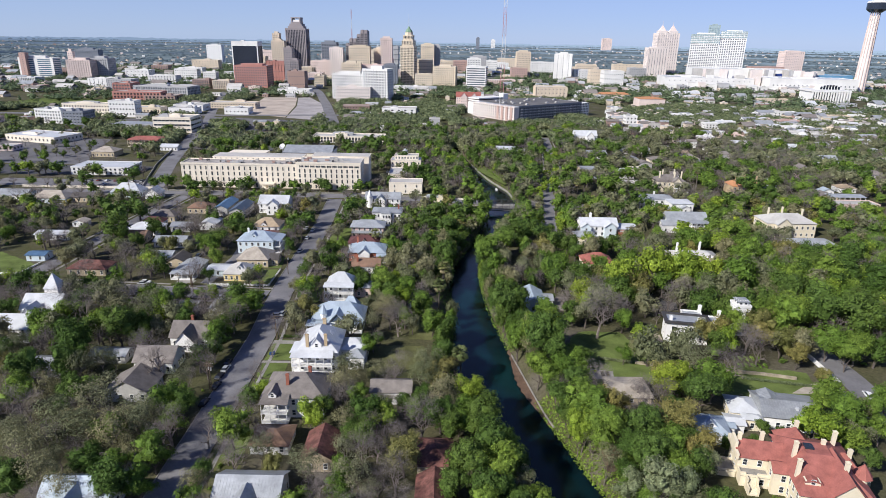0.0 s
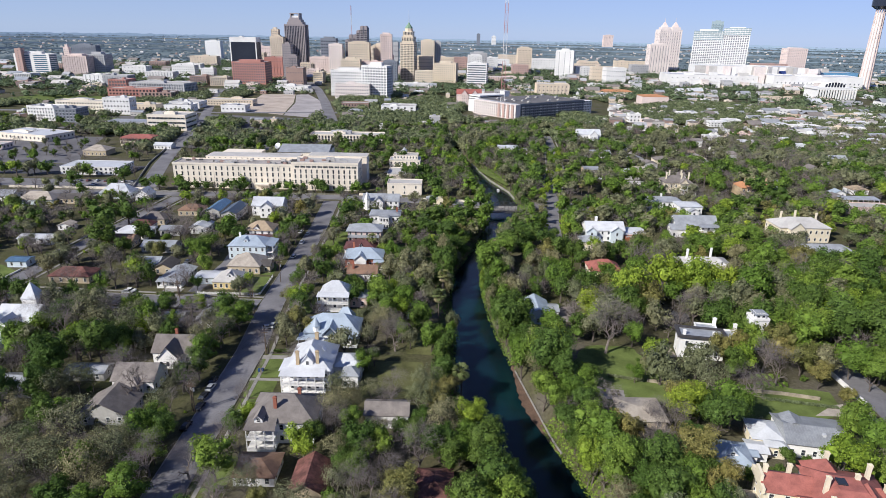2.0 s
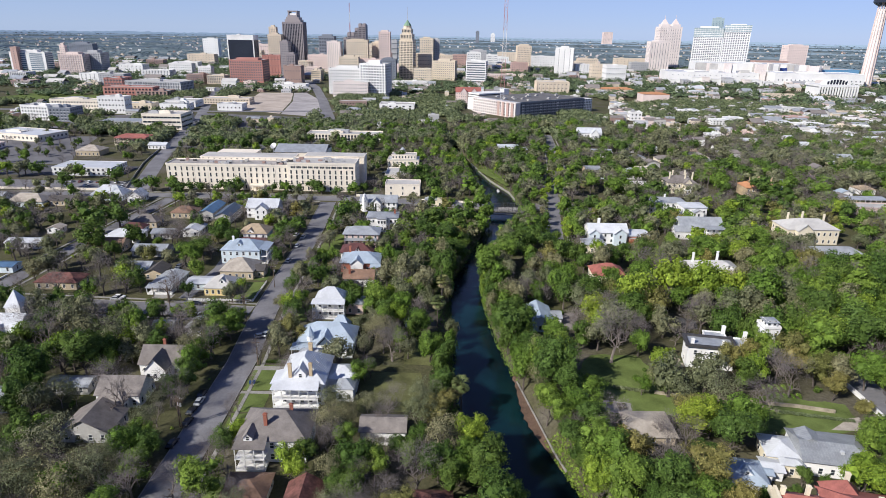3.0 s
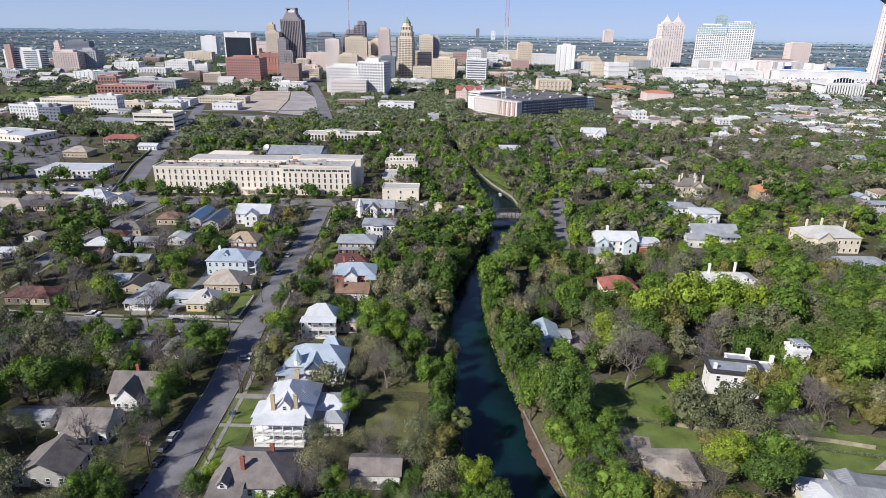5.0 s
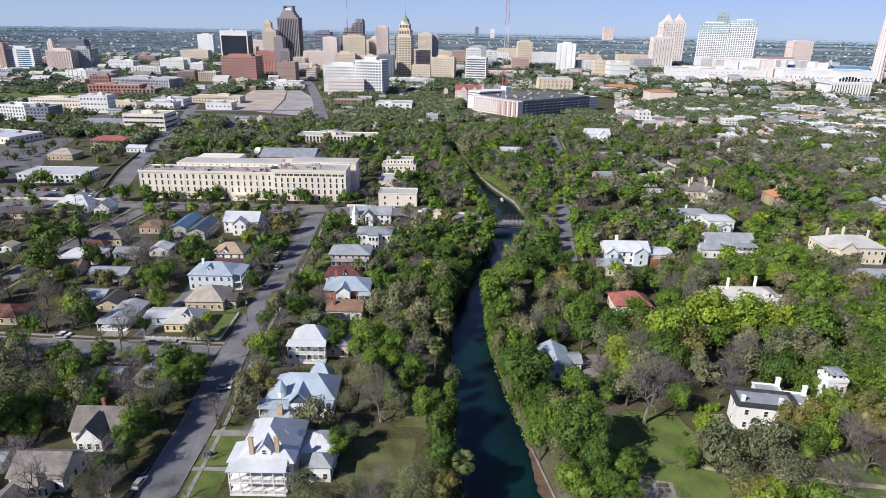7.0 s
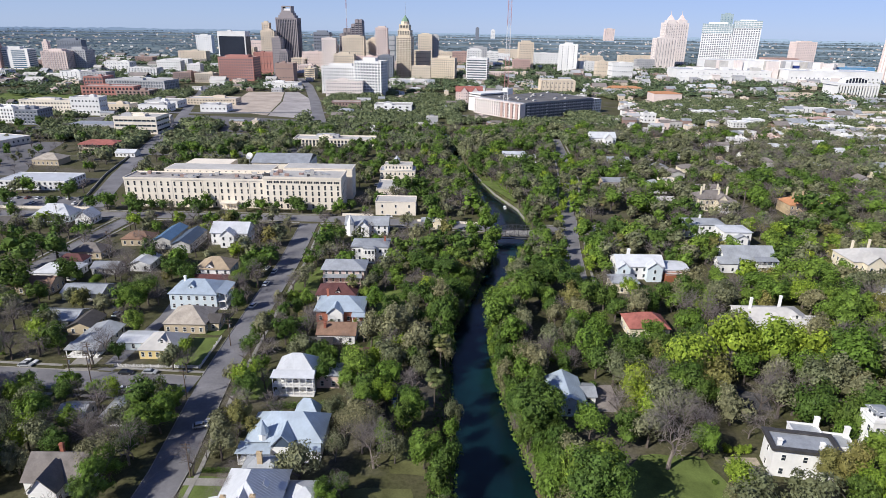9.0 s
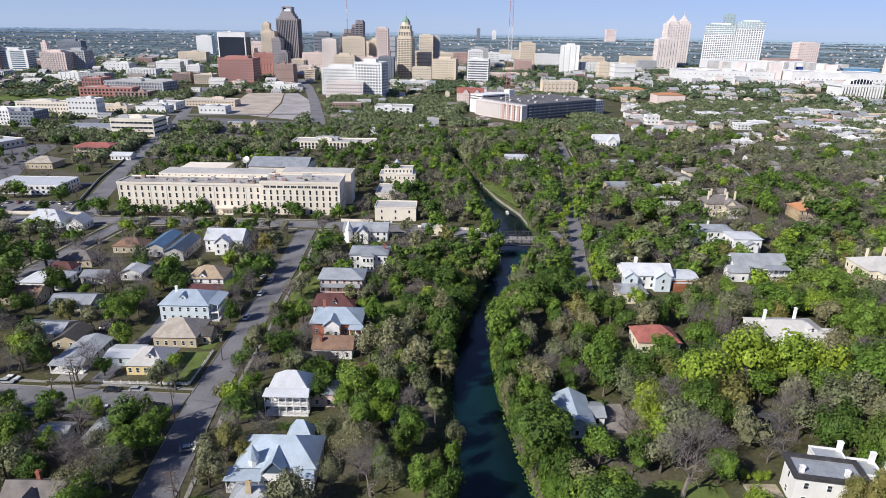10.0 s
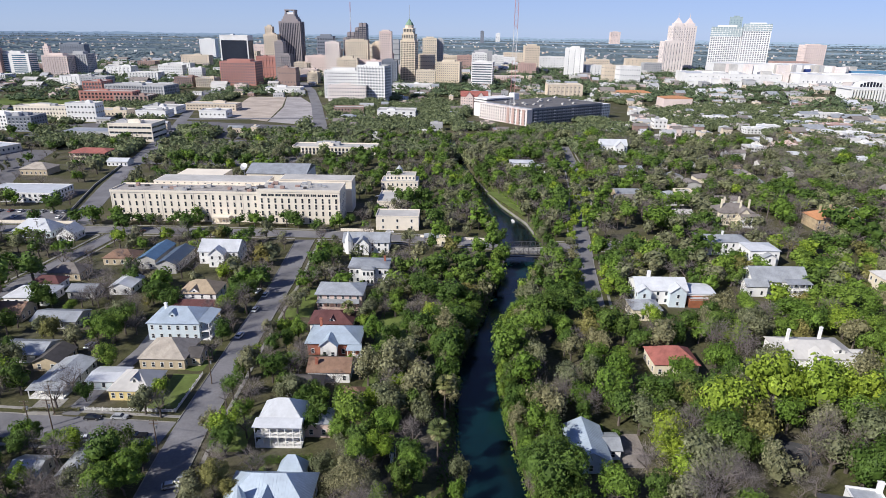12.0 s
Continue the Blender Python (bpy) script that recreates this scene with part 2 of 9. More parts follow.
def put(name, me, parent=None, at=(0, 0, 0), turn=0.0, label="", size=None):
    ob = new(name, me)
    ob.location, ob.rotation_euler = at, (0, 0, radians(turn))
    if size:
        ob.scale = size
    if parent:
        ob.parent = parent
    if label:
        ob["label"] = label
    return ob


def thing(name, at, label, category, group="", turn=0.0, kind=""):
    ob = new(name)
    ob.location, ob.rotation_euler = at, (0, 0, radians(turn))
    return tagged(ob, label, category, group, kind)


class Shape:
    """Collects boxes, prisms and tubes into one mesh."""

    def __init__(self):
        self.v, self.f, self.m = [], [], []

    def poly(self, verts, faces, mat=0):
        n = len(self.v)
        self.v += [tuple(p) for p in verts]
        self.f += [tuple(i + n for i in f) for f in faces]
        self.m += [mat] * len(faces)
        return self

    def box(self, x0, x1, y0, y1, z0, z1, mat=0, slope=0.0):
        s = slope
        v = [(x0, y0, z0), (x1, y0, z0), (x1, y1, z0), (x0, y1, z0), (x0 + s, y0 + s, z1), (x1 - s, y0 + s, z1), (x1 - s, y1 - s, z1), (x0 + s, y1 - s, z1)]
        return self.poly(v, [(3, 2, 1, 0), (4, 5, 6, 7), (0, 1, 5, 4), (1, 2, 6, 5), (2, 3, 7, 6), (3, 0, 4, 7)], mat)

    def slab(self, pts, t, mat=0):
        """A plate of thickness t under the flat polygon pts."""
        n = len(pts)
        a = [Vector(p) for p in pts]
        nor = (a[1] - a[0]).cross(a[2] - a[0]).normalized()
        if nor.z < 0:
            a.reverse()
            nor = -nor
        b = [p - nor * t for p in a]
        f = [tuple(range(n)), tuple(range(2 * n - 1, n - 1, -1))] + [(i, i + n, (i + 1) % n + n, (i + 1) % n) for i in range(n)]
        return self.poly(a + b, f, mat)

    def tube(self, a, b, r0, r1, n=6, mat=0, caps=True):
        a, b = Vector(a), Vector(b)
        d = (b - a).normalized()
        u = d.orthogonal().normalized()
        w = d.cross(u)
        v = []
        for c, r in ((a, r0), (b, r1)):
            v += [c + (u * math.cos(6.2832 * i / n) + w * math.sin(6.2832 * i / n)) * r for i in range(n)]
        f = [(i, (i + 1) % n, (i + 1) % n + n, i + n) for i in range(n)] + ([tuple(range(n - 1, -1, -1)), tuple(range(n, 2 * n))] if caps else [])
        return self.poly(v, f, mat)

    def mesh(self, name, *mats, smooth=False):
        return mesh_of(name, self.v, self.f, mats, self.m, smooth)


# ---- the river's course ----
RIVER_Y = np.array([-400, 60, 120, 134, 164, 198, 221, 248, 270, 289, 311, 331, 360, 390, 410, 455, 492, 553, 600, 640, 700, 800], float)
RIVER_X = np.array([400, 62, 36, 30, 21.5, 15, 13.7, 11.5, 11, 11.5, 17.5, 22.5, 30, 39, 41, 35.5, 28, 20, 12, 8.5, 5, 3], float)
RIVER_W = np.array([10, 10, 10, 10.5, 10.5, 11, 8.5, 7.5, 7.0, 6.5, 6, 5.8, 7, 9.5, 11, 11.5, 7.5, 4, 6, 5, 4, 0.1], float)
WATER = -4.5


def river_x(y):
    return np.interp(y, RIVER_Y, RIVER_X)


def river_w(y):
    return np.interp(y, RIVER_Y, RIVER_W)


def ground_z(x, y):
    """Height of the ground: flat town, the river's trench, low hills far off."""
    d = np.abs(x - river_x(y)) - river_w(y)
    bank = -6.0 * np.clip((5.0 - d) / 6.5, 0, 1) ** 0.8 * np.clip((790 - y) / 30, 0, 1)
    r = np.hypot(x, y - 60)
    hills = 50 * np.clip((r - 2600) / 2200, 0, 1.0) ** 1.6
    return bank + hills


def make_ground():
    xs = np.unique(np.round(np.concatenate([np.arange(-12, 80, 1.5), np.arange(-400, 401, 20), np.geomspace(400, 5200, 26), -np.geomspace(400, 5200, 26)]), 2))
    ys = np.unique(np.round(np.concatenate([np.arange(-100, 800, 5.0), np.geomspace(800, 5200, 34), np.linspace(-600, 60, 14), -np.geomspace(600, 5200, 8)]), 2))
    gx, gy = np.meshgrid(xs, ys)
    gz = ground_z(gx, gy)
    n, k = len(xs), len(ys)
    v = np.stack([gx, gy, gz], -1).reshape(-1, 3)
    i = np.arange(n * k).reshape(k, n)
    f = np.stack([i[:-1, :-1], i[:-1, 1:], i[1:, 1:], i[1:, :-1]], -1).reshape(-1, 4)
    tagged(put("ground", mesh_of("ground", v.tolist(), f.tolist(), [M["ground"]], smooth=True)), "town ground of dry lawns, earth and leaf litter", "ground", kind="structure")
    y = np.arange(-100, 780, 4.0)
    v = [(river_x(a) + s * (river_w(a) + 3), a, WATER) for a in y for s in (-1, 1)]
    f = [(2 * j, 2 * j + 1, 2 * j + 3, 2 * j + 2) for j in range(len(y) - 1)]
    tagged(put("river_water", mesh_of("river_water", v, f, [M["water"]])), "dark teal river water, calm, partly shaded by trees", "water", kind="structure")


make_ground()


KEEP = []      # rectangles in which no wild tree grows


def sheet(name, label, category, pts, mat, z=0.05):
    """A flat piece of ground cover with a skirt; grass has an uneven edge."""
    if "grass" in mat:
        rng, out = random.Random(len(KEEP) + int(pts[0][1])), []
        for (x0, y0), (x1, y1) in zip(pts, pts[1:] + pts[:1]):
            n = max(1, int(math.hypot(x1 - x0, y1 - y0) / 2.5))
            out += [(x0 + (x1 - x0) * i / n + rng.uniform(-0.5, 0.5), y0 + (y1 - y0) * i / n + rng.uniform(-0.5, 0.5)) for i in range(n)]
        pts = out
    s = Shape().slab([(x, y, z) for x, y in pts], 0.3)
    return tagged(put(name, s.mesh(name, M[mat])), label, category, kind="structure")


def rect(x0, x1, y0, y1):
    return [(x0, y0), (x1, y0), (x1, y1), (x0, y1)]


ROADS = []


def road(name, label, pts, width, mat="asphalt", kerbs=True):
    """Notes a road along a line; all are laid together by lay_roads()."""
    fine = []
    for (x0, y0), (x1, y1) in zip(pts, pts[1:]):
        n = max(1, round(math.hypot(x1 - x0, y1 - y0) / 4))
        fine += [Vector((x0 + (x1 - x0) * i / n, y0 + (y1 - y0) * i / n, 0)) for i in range(n)]
    fine.append(Vector((*pts[-1], 0)))
    ROADS.append((name, label, fine, width, mat, kerbs))
    for c in fine[::2]:
        w = width / 2 + 1.5
        KEEP.append((c.x - w, c.x + w, c.y - w, c.y + w))


def lay_roads():
    """Road surfaces, with kerbs and pavements as raised steps that stop where another road joins."""
    for k, (name, label, p, width, mat, kerbs) in enumerate(ROADS):
        side = []
        for i in range(len(p)):
            d = (p[min(i + 1, len(p) - 1)] - p[max(i - 1, 0)]).normalized()
            side.append(Vector((d.y, -d.x, 0)))

        def strip(o0, o1, top, thick, nm, lb, cat, mt, stop):
            s = Shape()
            for i in range(len(p) - 1):
                mid = (p[i] + p[i + 1]) / 2 + side[i] * (o0 + o1) / 2
                if stop and any(j != k and min((mid - q).length for q in o[2]) < o[3] / 2 + 1.0 for j, o in enumerate(ROADS)):
                    continue
                up = Vector((0, 0, top))
                s.slab([p[i] + side[i] * o0 + up, p[i] + side[i] * o1 + up, p[i + 1] + side[i + 1] * o1 + up, p[i + 1] + side[i + 1] * o0 + up], thick)
            if s.v:
                tagged(put(nm, s.mesh(nm, M[mt])), lb, cat, kind="structure")

        w, z = width / 2, 0.05 + 0.007 * k
        strip(-w, w, z, 0.3, name, label, "road", mat, False)
        if kerbs:
            for s in (-1, 1):
                strip(s * w, s * (w + 0.2), 0.24, 0.4, name + "_kerb", "pale concrete kerb along the road", "kerb", "concrete", True)
                if name == "street" and s < 0:      # gardens come down to the kerb
                    continue
                strip(s * (w + 2.2), s * (w + 3.3), 0.15, 0.3, name + "_pavement", "narrow pale concrete pavement behind a grass verge", "pavement", "concrete", True)


# ---- trees ----
def ball(sub):
    bm = bmesh.new()
    bmesh.ops.create_icosphere(bm, subdivisions=sub, radius=1)
    v = np.array([q.co[:] for q in bm.verts])
    f = np.array([[q.index for q in x.verts] for x in bm.faces])
    bm.free()
    return v, f


BALL1 = ball(1)
OCTA = (np.array([(1, 0, 0), (0, 1, 0), (-1, 0, 0), (0, -1, 0), (0, 0, 1), (0, 0, -1)], dtype=float), np.array([(0, 1, 4), (1, 2, 4), (2, 3, 4), (3, 0, 4), (1, 0, 5), (2, 1, 5), (3, 2, 5), (0, 3, 5)]))


def leaves_at(pos, nor, size, rng, slim=1.0, loose=0.5):
    """Leaf clusters: small triangles at pos, facing roughly along nor; slim ones are twigs that point along it."""
    n = len(pos)
    nor = nor + rng.normal(0, loose, (n, 3))
    nor /= np.linalg.norm(nor, axis=1)[:, None]
    u = np.cross(nor, rng.normal(0, 1, (n, 3)))
    u /= np.linalg.norm(u, axis=1)[:, None] + 1e-9
    w = np.cross(nor, u)
    s = size * rng.uniform(0.6, 1.4, (n, 1))
    k = s * rng.uniform(0.6, 1.0, (n, 1)) * slim
    if slim < 0.1:
        v = np.stack([pos - nor * s - w * k, pos - nor * s + w * k, pos + nor * s], 1)
    else:
        v = np.stack([pos + u * s, pos - u * s * 0.6 + w * k, pos - u * s * 0.6 - w * k], 1)
    return v.reshape(-1, 3), np.arange(3 * n).reshape(n, 3)


def crown_mesh(name, seed, mats, lobes=12, leaves=3500, leaf=0.040, core=True, spread=0.62, lobe=(0.30, 0.46), tall=0.85, slim=1.0, tufts=60, tuft=(0.10, 0.19), heart=0.74):
    """A crown of radius about 1 round the origin: uneven lobes, each broken into tufts of many small leaf clusters over a leafy heart."""
    rng = np.random.default_rng(seed)
    c = rng.normal(0, 1, (lobes, 3))
    c /= np.linalg.norm(c, axis=1)[:, None]
    c *= spread * rng.uniform(0.5, 1.14, (lobes, 1))
    c[:, 2] = c[:, 2] * tall + 0.05
    c[c[:, 2] < -0.45, 2] *= 0.5
    r = rng.uniform(lobe[0], lobe[1], lobes)
    verts, faces, at = [], [], 0
    if core:
        bv, bf = BALL1
        for i in range(lobes):
            verts.append(c[i] + bv * (r[i] * heart * rng.uniform(0.6, 1.12, (len(bv), 1))))
            faces += (bf + at).tolist()
            at += len(bv)
    if tufts:
        k = rng.choice(lobes, tufts * 3, p=r ** 2 / (r ** 2).sum())
        d = rng.normal(0, 1, (tufts * 3, 3))
        d[:, 2] += 0.4
        d /= np.linalg.norm(d, axis=1)[:, None]
        spot = c[k] + d * (r[k] * rng.uniform(0.78, 1.0, tufts * 3))[:, None]
        out = np.min(np.linalg.norm(spot[:, None] - c[None], axis=2) / r[None] + (np.arange(lobes)[None] == k[:, None]) * 9, axis=1)
        keep = np.where(out > 0.75)[0][:tufts]
        spot, sr = spot[keep], rng.uniform(tuft[0], tuft[1], len(keep))
    else:
        spot, sr = c, r
    most = (sr ** 2).sum()
    spot, sr = np.concatenate([spot, c]), np.concatenate([sr, r])       # some leaves spread over the lobes between the tufts
    odds = sr ** 2
    odds[-lobes:] *= 0.75 * most / odds[-lobes:].sum()
    pick = rng.choice(len(spot), leaves, p=odds / odds.sum())
    d = rng.normal(0, 1, (leaves, 3))
    d[:, 2] += 0.35
    d /= np.linalg.norm(d, axis=1)[:, None]
    pos = spot[pick] + d * (sr[pick] * np.where(pick >= len(spot) - lobes, rng.uniform(0.82, 1.06, leaves), rng.uniform(0.5, 1.12, leaves)))[:, None]
    face = d * 0.5 + pos / (np.linalg.norm(pos, axis=1)[:, None] + 1e-6) * 0.7
    lv, lf = leaves_at(pos, face, leaf, rng, slim, 0.25 if slim < 0.1 else 0.38)
    verts.append(lv)
    faces += (lf + at).tolist()
    return mesh_of(name, np.concatenate(verts).tolist(), faces, mats)


def limbs_mesh(name, seed, depth, mat, spread=0.62, twigs=3, first=0.28, r0=0.035):
    """A trunk with limbs, for a tree of height 1 whose base is at the origin; branches taper to twigs."""
    rng = np.random.default_rng(seed)
    s = Shape()

    def grow(p, d, length, r, level):
        q = p + d * length * 0.55 + Vector(rng.normal(0, 0.04, 3)) * length
        e = q + (d + Vector(rng.normal(0, 0.22, 3))).normalized() * length * 0.5
        sides = 6 if level == 0 else 4 if level < 2 else 3
        if level >= 5:
            w = d.orthogonal().normalized() * r * 0.8
            s.poly([p - w, p + w, e], [(0, 1, 2)])
        elif level >= 3:
            s.tube(p, e, r, r * 0.6, 3, caps=False)
        else:
            s.tube(p, q, r, r * 0.8, sides)
            s.tube(q, e, r * 0.8, r * 0.6, sides)
        if level >= depth:
            return
        k = int(rng.integers(3, 5)) if level == 0 else twigs
        for i in range(k):
            a = 6.2832 * (i + rng.uniform(-0.3, 0.3)) / k
            out = d.orthogonal().normalized()
            out.rotate(Matrix.Rotation(a, 3, d))
            nd = (d * rng.uniform(0.55, 1.0) + out * rng.uniform(0.5, 1.0) * spread * 1.4 + Vector((0, 0, 0.12))).normalized()
            start = q.lerp(e, rng.uniform(0.1, 1.0)) if i else e
            grow(start, nd, length * rng.uniform(0.58, 0.80), r * 0.55, level + 1)

    grow(Vector((0, 0, -0.02)), Vector((0, 0, 1)), first, r0, 0)
    return s.mesh(name, mat)


def palm_meshes(seed):
    rng = np.random.default_rng(seed)
    t = Shape()
    for i in range(6):
        t.tube((0.15 * math.sin(i * 0.7), 0, i * 2.0), (0.15 * math.sin(i * 0.7 + 0.7), 0, i * 2.0 + 2.02), 0.34 - i * 0.02, 0.33 - i * 0.02, 8)
    top = Vector((0.15 * math.sin(4.2), 0, 0))
    heads = []
    for n, lo, hi, length in ((46, -0.3, 1.3, 1.9), (30, -1.2, -0.5, 1.8)):
        s = Shape()
        for i in range(n):
            a, e = rng.uniform(0, 6.28), rng.uniform(lo, hi)
            d = Vector((math.cos(a) * math.cos(e), math.sin(a) * math.cos(e), math.sin(e)))
            side = Vector((-math.sin(a), math.cos(a), 0))
            m = top + d * length * 0.55
            tip = m + (d + Vector((0, 0, -0.55))).normalized() * length * 0.65
            s.tube(top, m, 0.03, 0.02, 3)
            for j in range(9):       # the fan's blades
                w = (j - 4) / 4
                b = m + (tip - m) * (1 - 0.25 * abs(w)) + side * w * 0.75 + Vector((0, 0, -0.12 * abs(w)))
                s.poly([m + side * w * 0.05, m + (b - m) * 0.5 + side * 0.09, b, m + (b - m) * 0.5 - side * 0.09], [(0, 1, 2, 3)])
        heads.append(s)
    return t.mesh("palm_trunk", M["bark"]), heads[0].mesh("palm_fronds", M["frond"]), heads[1].mesh("palm_skirt", M["dead_frond"])


TRUNKS = [limbs_mesh("trunk", 40 + i, 2, M["bark"], first=0.34) for i in range(4)]
BARES = [limbs_mesh("bare_limbs", 60 + i, 5, M["limb"], spread=0.66, first=0.25, r0=0.036) for i in range(4)]
SPARSE = [limbs_mesh("thin_limbs", 80 + i, 4, M["limb"], spread=0.62, first=0.27, r0=0.028) for i in range(3)]
CROWNS = {}
for key, kw in (("oak", dict(lobe=(0.34, 0.48))), ("green", dict(tall=1.0, lobe=(0.32, 0.47))), ("lime", dict(tall=0.95, lobe=(0.32, 0.47))),
                ("olive", dict(lobes=16, leaves=2600, leaf=0.030, core=False, lobe=(0.24, 0.42), tufts=90, tuft=(0.10, 0.22))), ("gold", dict(leaves=3300, leaf=0.036)), ("pale", dict(leaves=3000, leaf=0.035, tall=1.15, lobe=(0.28, 0.42))),
                ("haze", dict(lobes=22, leaves=1500, leaf=0.13, core=False, lobe=(0.22, 0.42), slim=0.022, tufts=0))):
    CROWNS[key] = [crown_mesh(key + "_crown", 100 + 10 * len(CROWNS) + i, [M["twig" if key == "haze" else key]], **kw) for i in range(6 if key in ("oak", "green") else 4)]


def low_tree_mesh(key, seed, leaves=190, leaf=0.13, lobes=7, tufts=26):
    """A whole tree for the middle distance, of crown radius 1: crown, trunk and limbs in one mesh, base at z = 0."""
    thin = key in ("bare", "olive")
    me = crown_mesh(key + "_tree", seed, [M[key], M["bark"]], lobes=lobes, leaves=leaves, leaf=leaf, lobe=(0.30, 0.48), tall=0.8, tufts=0 if key == "bare" else tufts, tuft=(0.13, 0.25), core=key != "bare", slim=0.05 if key == "bare" else 1.0, heart=0.7 if thin else 0.76)
    me.transform(Matrix.Translation((0, 0, 1.15)))
    v = [tuple(q.co) for q in me.vertices]
    f = [tuple(p.vertices) for p in me.polygons]
    s = Shape()
    s.v, s.f, s.m = v, f, [0] * len(f)
    s.tube((0, 0, -0.05), (0.03, 0.02, 0.7), 0.075, 0.05, 5, 1)
    rng = random.Random(seed)
    for i in range(4):
        a = 1.57 * i + rng.uniform(-0.5, 0.5)
        s.tube((0.03, 0.02, 0.6), (0.5 * math.cos(a), 0.5 * math.sin(a), 1.1), 0.04, 0.02, 3, 1)
    bpy.data.meshes.remove(me)
    me = s.mesh(key + "_tree", M[key], M["bark"])
    return me


LOW = {key: [crown_mesh(key + "_bush", 300 + 10 * j + i, [M[key]], lobes=7, leaves=220, leaf=0.14, lobe=(0.36, 0.52), tufts=20, tuft=(0.16, 0.28)) for i in range(4)] for j, key in enumerate(("oak", "green", "lime", "olive"))}
MID_TREES = {key: [low_tree_mesh(key, 600 + 10 * j + i, 1500, 0.056, 9, 52) for i in range(6)] for j, key in enumerate(("oak", "green", "lime", "olive", "gold", "pale"))}
MID_TREES["bare"] = [low_tree_mesh("bare", 680 + i, 900, 0.13, 14) for i in range(4)]
LOW_TREES = {key: [low_tree_mesh(key, 400 + 10 * j + i, 380, 0.095, 7, 26) for i in range(5)] for j, key in enumerate(("oak", "green", "lime", "olive", "gold", "pale"))}
LOW_TREES["bare"] = [low_tree_mesh("bare", 480 + i, 360, 0.17, 12) for i in range(4)]
PALM = palm_meshes(5)
TREE_WORDS = {
    "oak": ("live_oak", "spreading live oak with a dense dark green crown"), "green": ("pecan_tree", "broad tree in fresh mid-green leaf"), "lime": ("elm_tree", "tree in bright yellow-green spring leaf"),
    "olive": ("budding_tree", "half-leafed tree with a thin olive-brown crown"), "gold": ("flowering_oak", "oak with golden-olive catkins over its crown"), "pale": ("willow_tree", "tall tree with pale grey-green leaves"),
    "bare": ("bare_tree", "leafless tree with grey-brown limbs and twigs"), "palm": ("palm_tree", "tall fan palm with a skirt of dry fronds")}
tree_rng = random.Random(7)
PLANTED = []
CANOPY = {}     # trees past the nearer gardens, joined at the end


PALMS_AT = []


def hides_palm(x, y, r):
    """Whether a tree here would stand before a palm, seen from the south."""
    return any(abs(x - px_) < r + 1.0 and -22 < y - py_ < r + 1 for px_, py_ in PALMS_AT)


def tree(kind, x, y, r, h=None, low=False):
    """One tree: r its crown's radius, h its height; they stand on the ground or the river's bank."""
    h = h or (2.0 * r + 1.4 if y < 300 else 1.55 * r + 1.6)
    if kind != "palm" and hides_palm(x, y, r):
        return None
    gap = x - float(river_x(y))
    if abs(gap) < float(river_w(y)) + 0.8 and y < 760:      # keep off the water
        x = float(river_x(y)) + math.copysign(float(river_w(y)) + 0.8, gap)
    z = float(ground_z(np.array(x), np.array(y)))
    h -= z * 0.6
    low = low or y > (225 if kind == "bare" else 240)
    name, label = TREE_WORDS[kind]
    if low and kind in LOW_TREES:
        PLANTED.append((x, y, r))
        meshes = (MID_TREES if y < 330 else LOW_TREES)[kind]
        me = meshes[tree_rng.randrange(len(meshes))]
        if y > 380:
            m = pose(x, y, z - 0.1, 0, 0, tree_rng.uniform(0, 360)) @ Matrix.Diagonal((r, r, h / 2.05, 1))
            CANOPY.setdefault(kind, []).append((me, m))
            return None
        ob = put(name, me, None, (x, y, z - 0.1), tree_rng.uniform(0, 360), size=(r, r * tree_rng.uniform(0.88, 1.1), h / 2.05))
        return tagged(ob, label, "tree", name.replace("_", " ") + "s of the neighbourhood")
    root = thing(name, (x, y, z - 0.1), label, "tree", name.replace("_", " ") + "s of the neighbourhood", tree_rng.uniform(0, 360))
    PLANTED.append((x, y, r))
    k = tree_rng.randrange(100)
    if kind == "palm":
        s = h / 13.5
        put("trunk", PALM[0], root, size=(s, s, s))
        for nm, me in (("fronds", PALM[1]), ("dry_fronds", PALM[2])):
            put(nm, me, root, (0, 0, 12 * s), size=(1.5, 1.5, 1.45))
        return
    if kind == "bare":
        w = r / 0.62
        put("trunk", BARES[k % len(BARES)], root, size=(w, w, h * 1.05))
        put("crown", CROWNS["haze"][k % 4], root, (0, 0, h * 0.68), size=(r * 0.98, r * 0.98, h * 0.34))
        return
    thin = kind == "olive" and not low
    put("trunk", (SPARSE if thin else TRUNKS)[k % 3], root, size=(r / 0.66, r / 0.66, h * (0.98 if thin else 0.8)))
    crowns = CROWNS[kind]
    flat = tree_rng.uniform(0.9, 1.1)
    put("crown", crowns[k % len(crowns)], root, (0, 0, h - r * 0.86 * flat), size=(r, r * tree_rng.uniform(0.88, 1.1), r * 0.92 * flat))


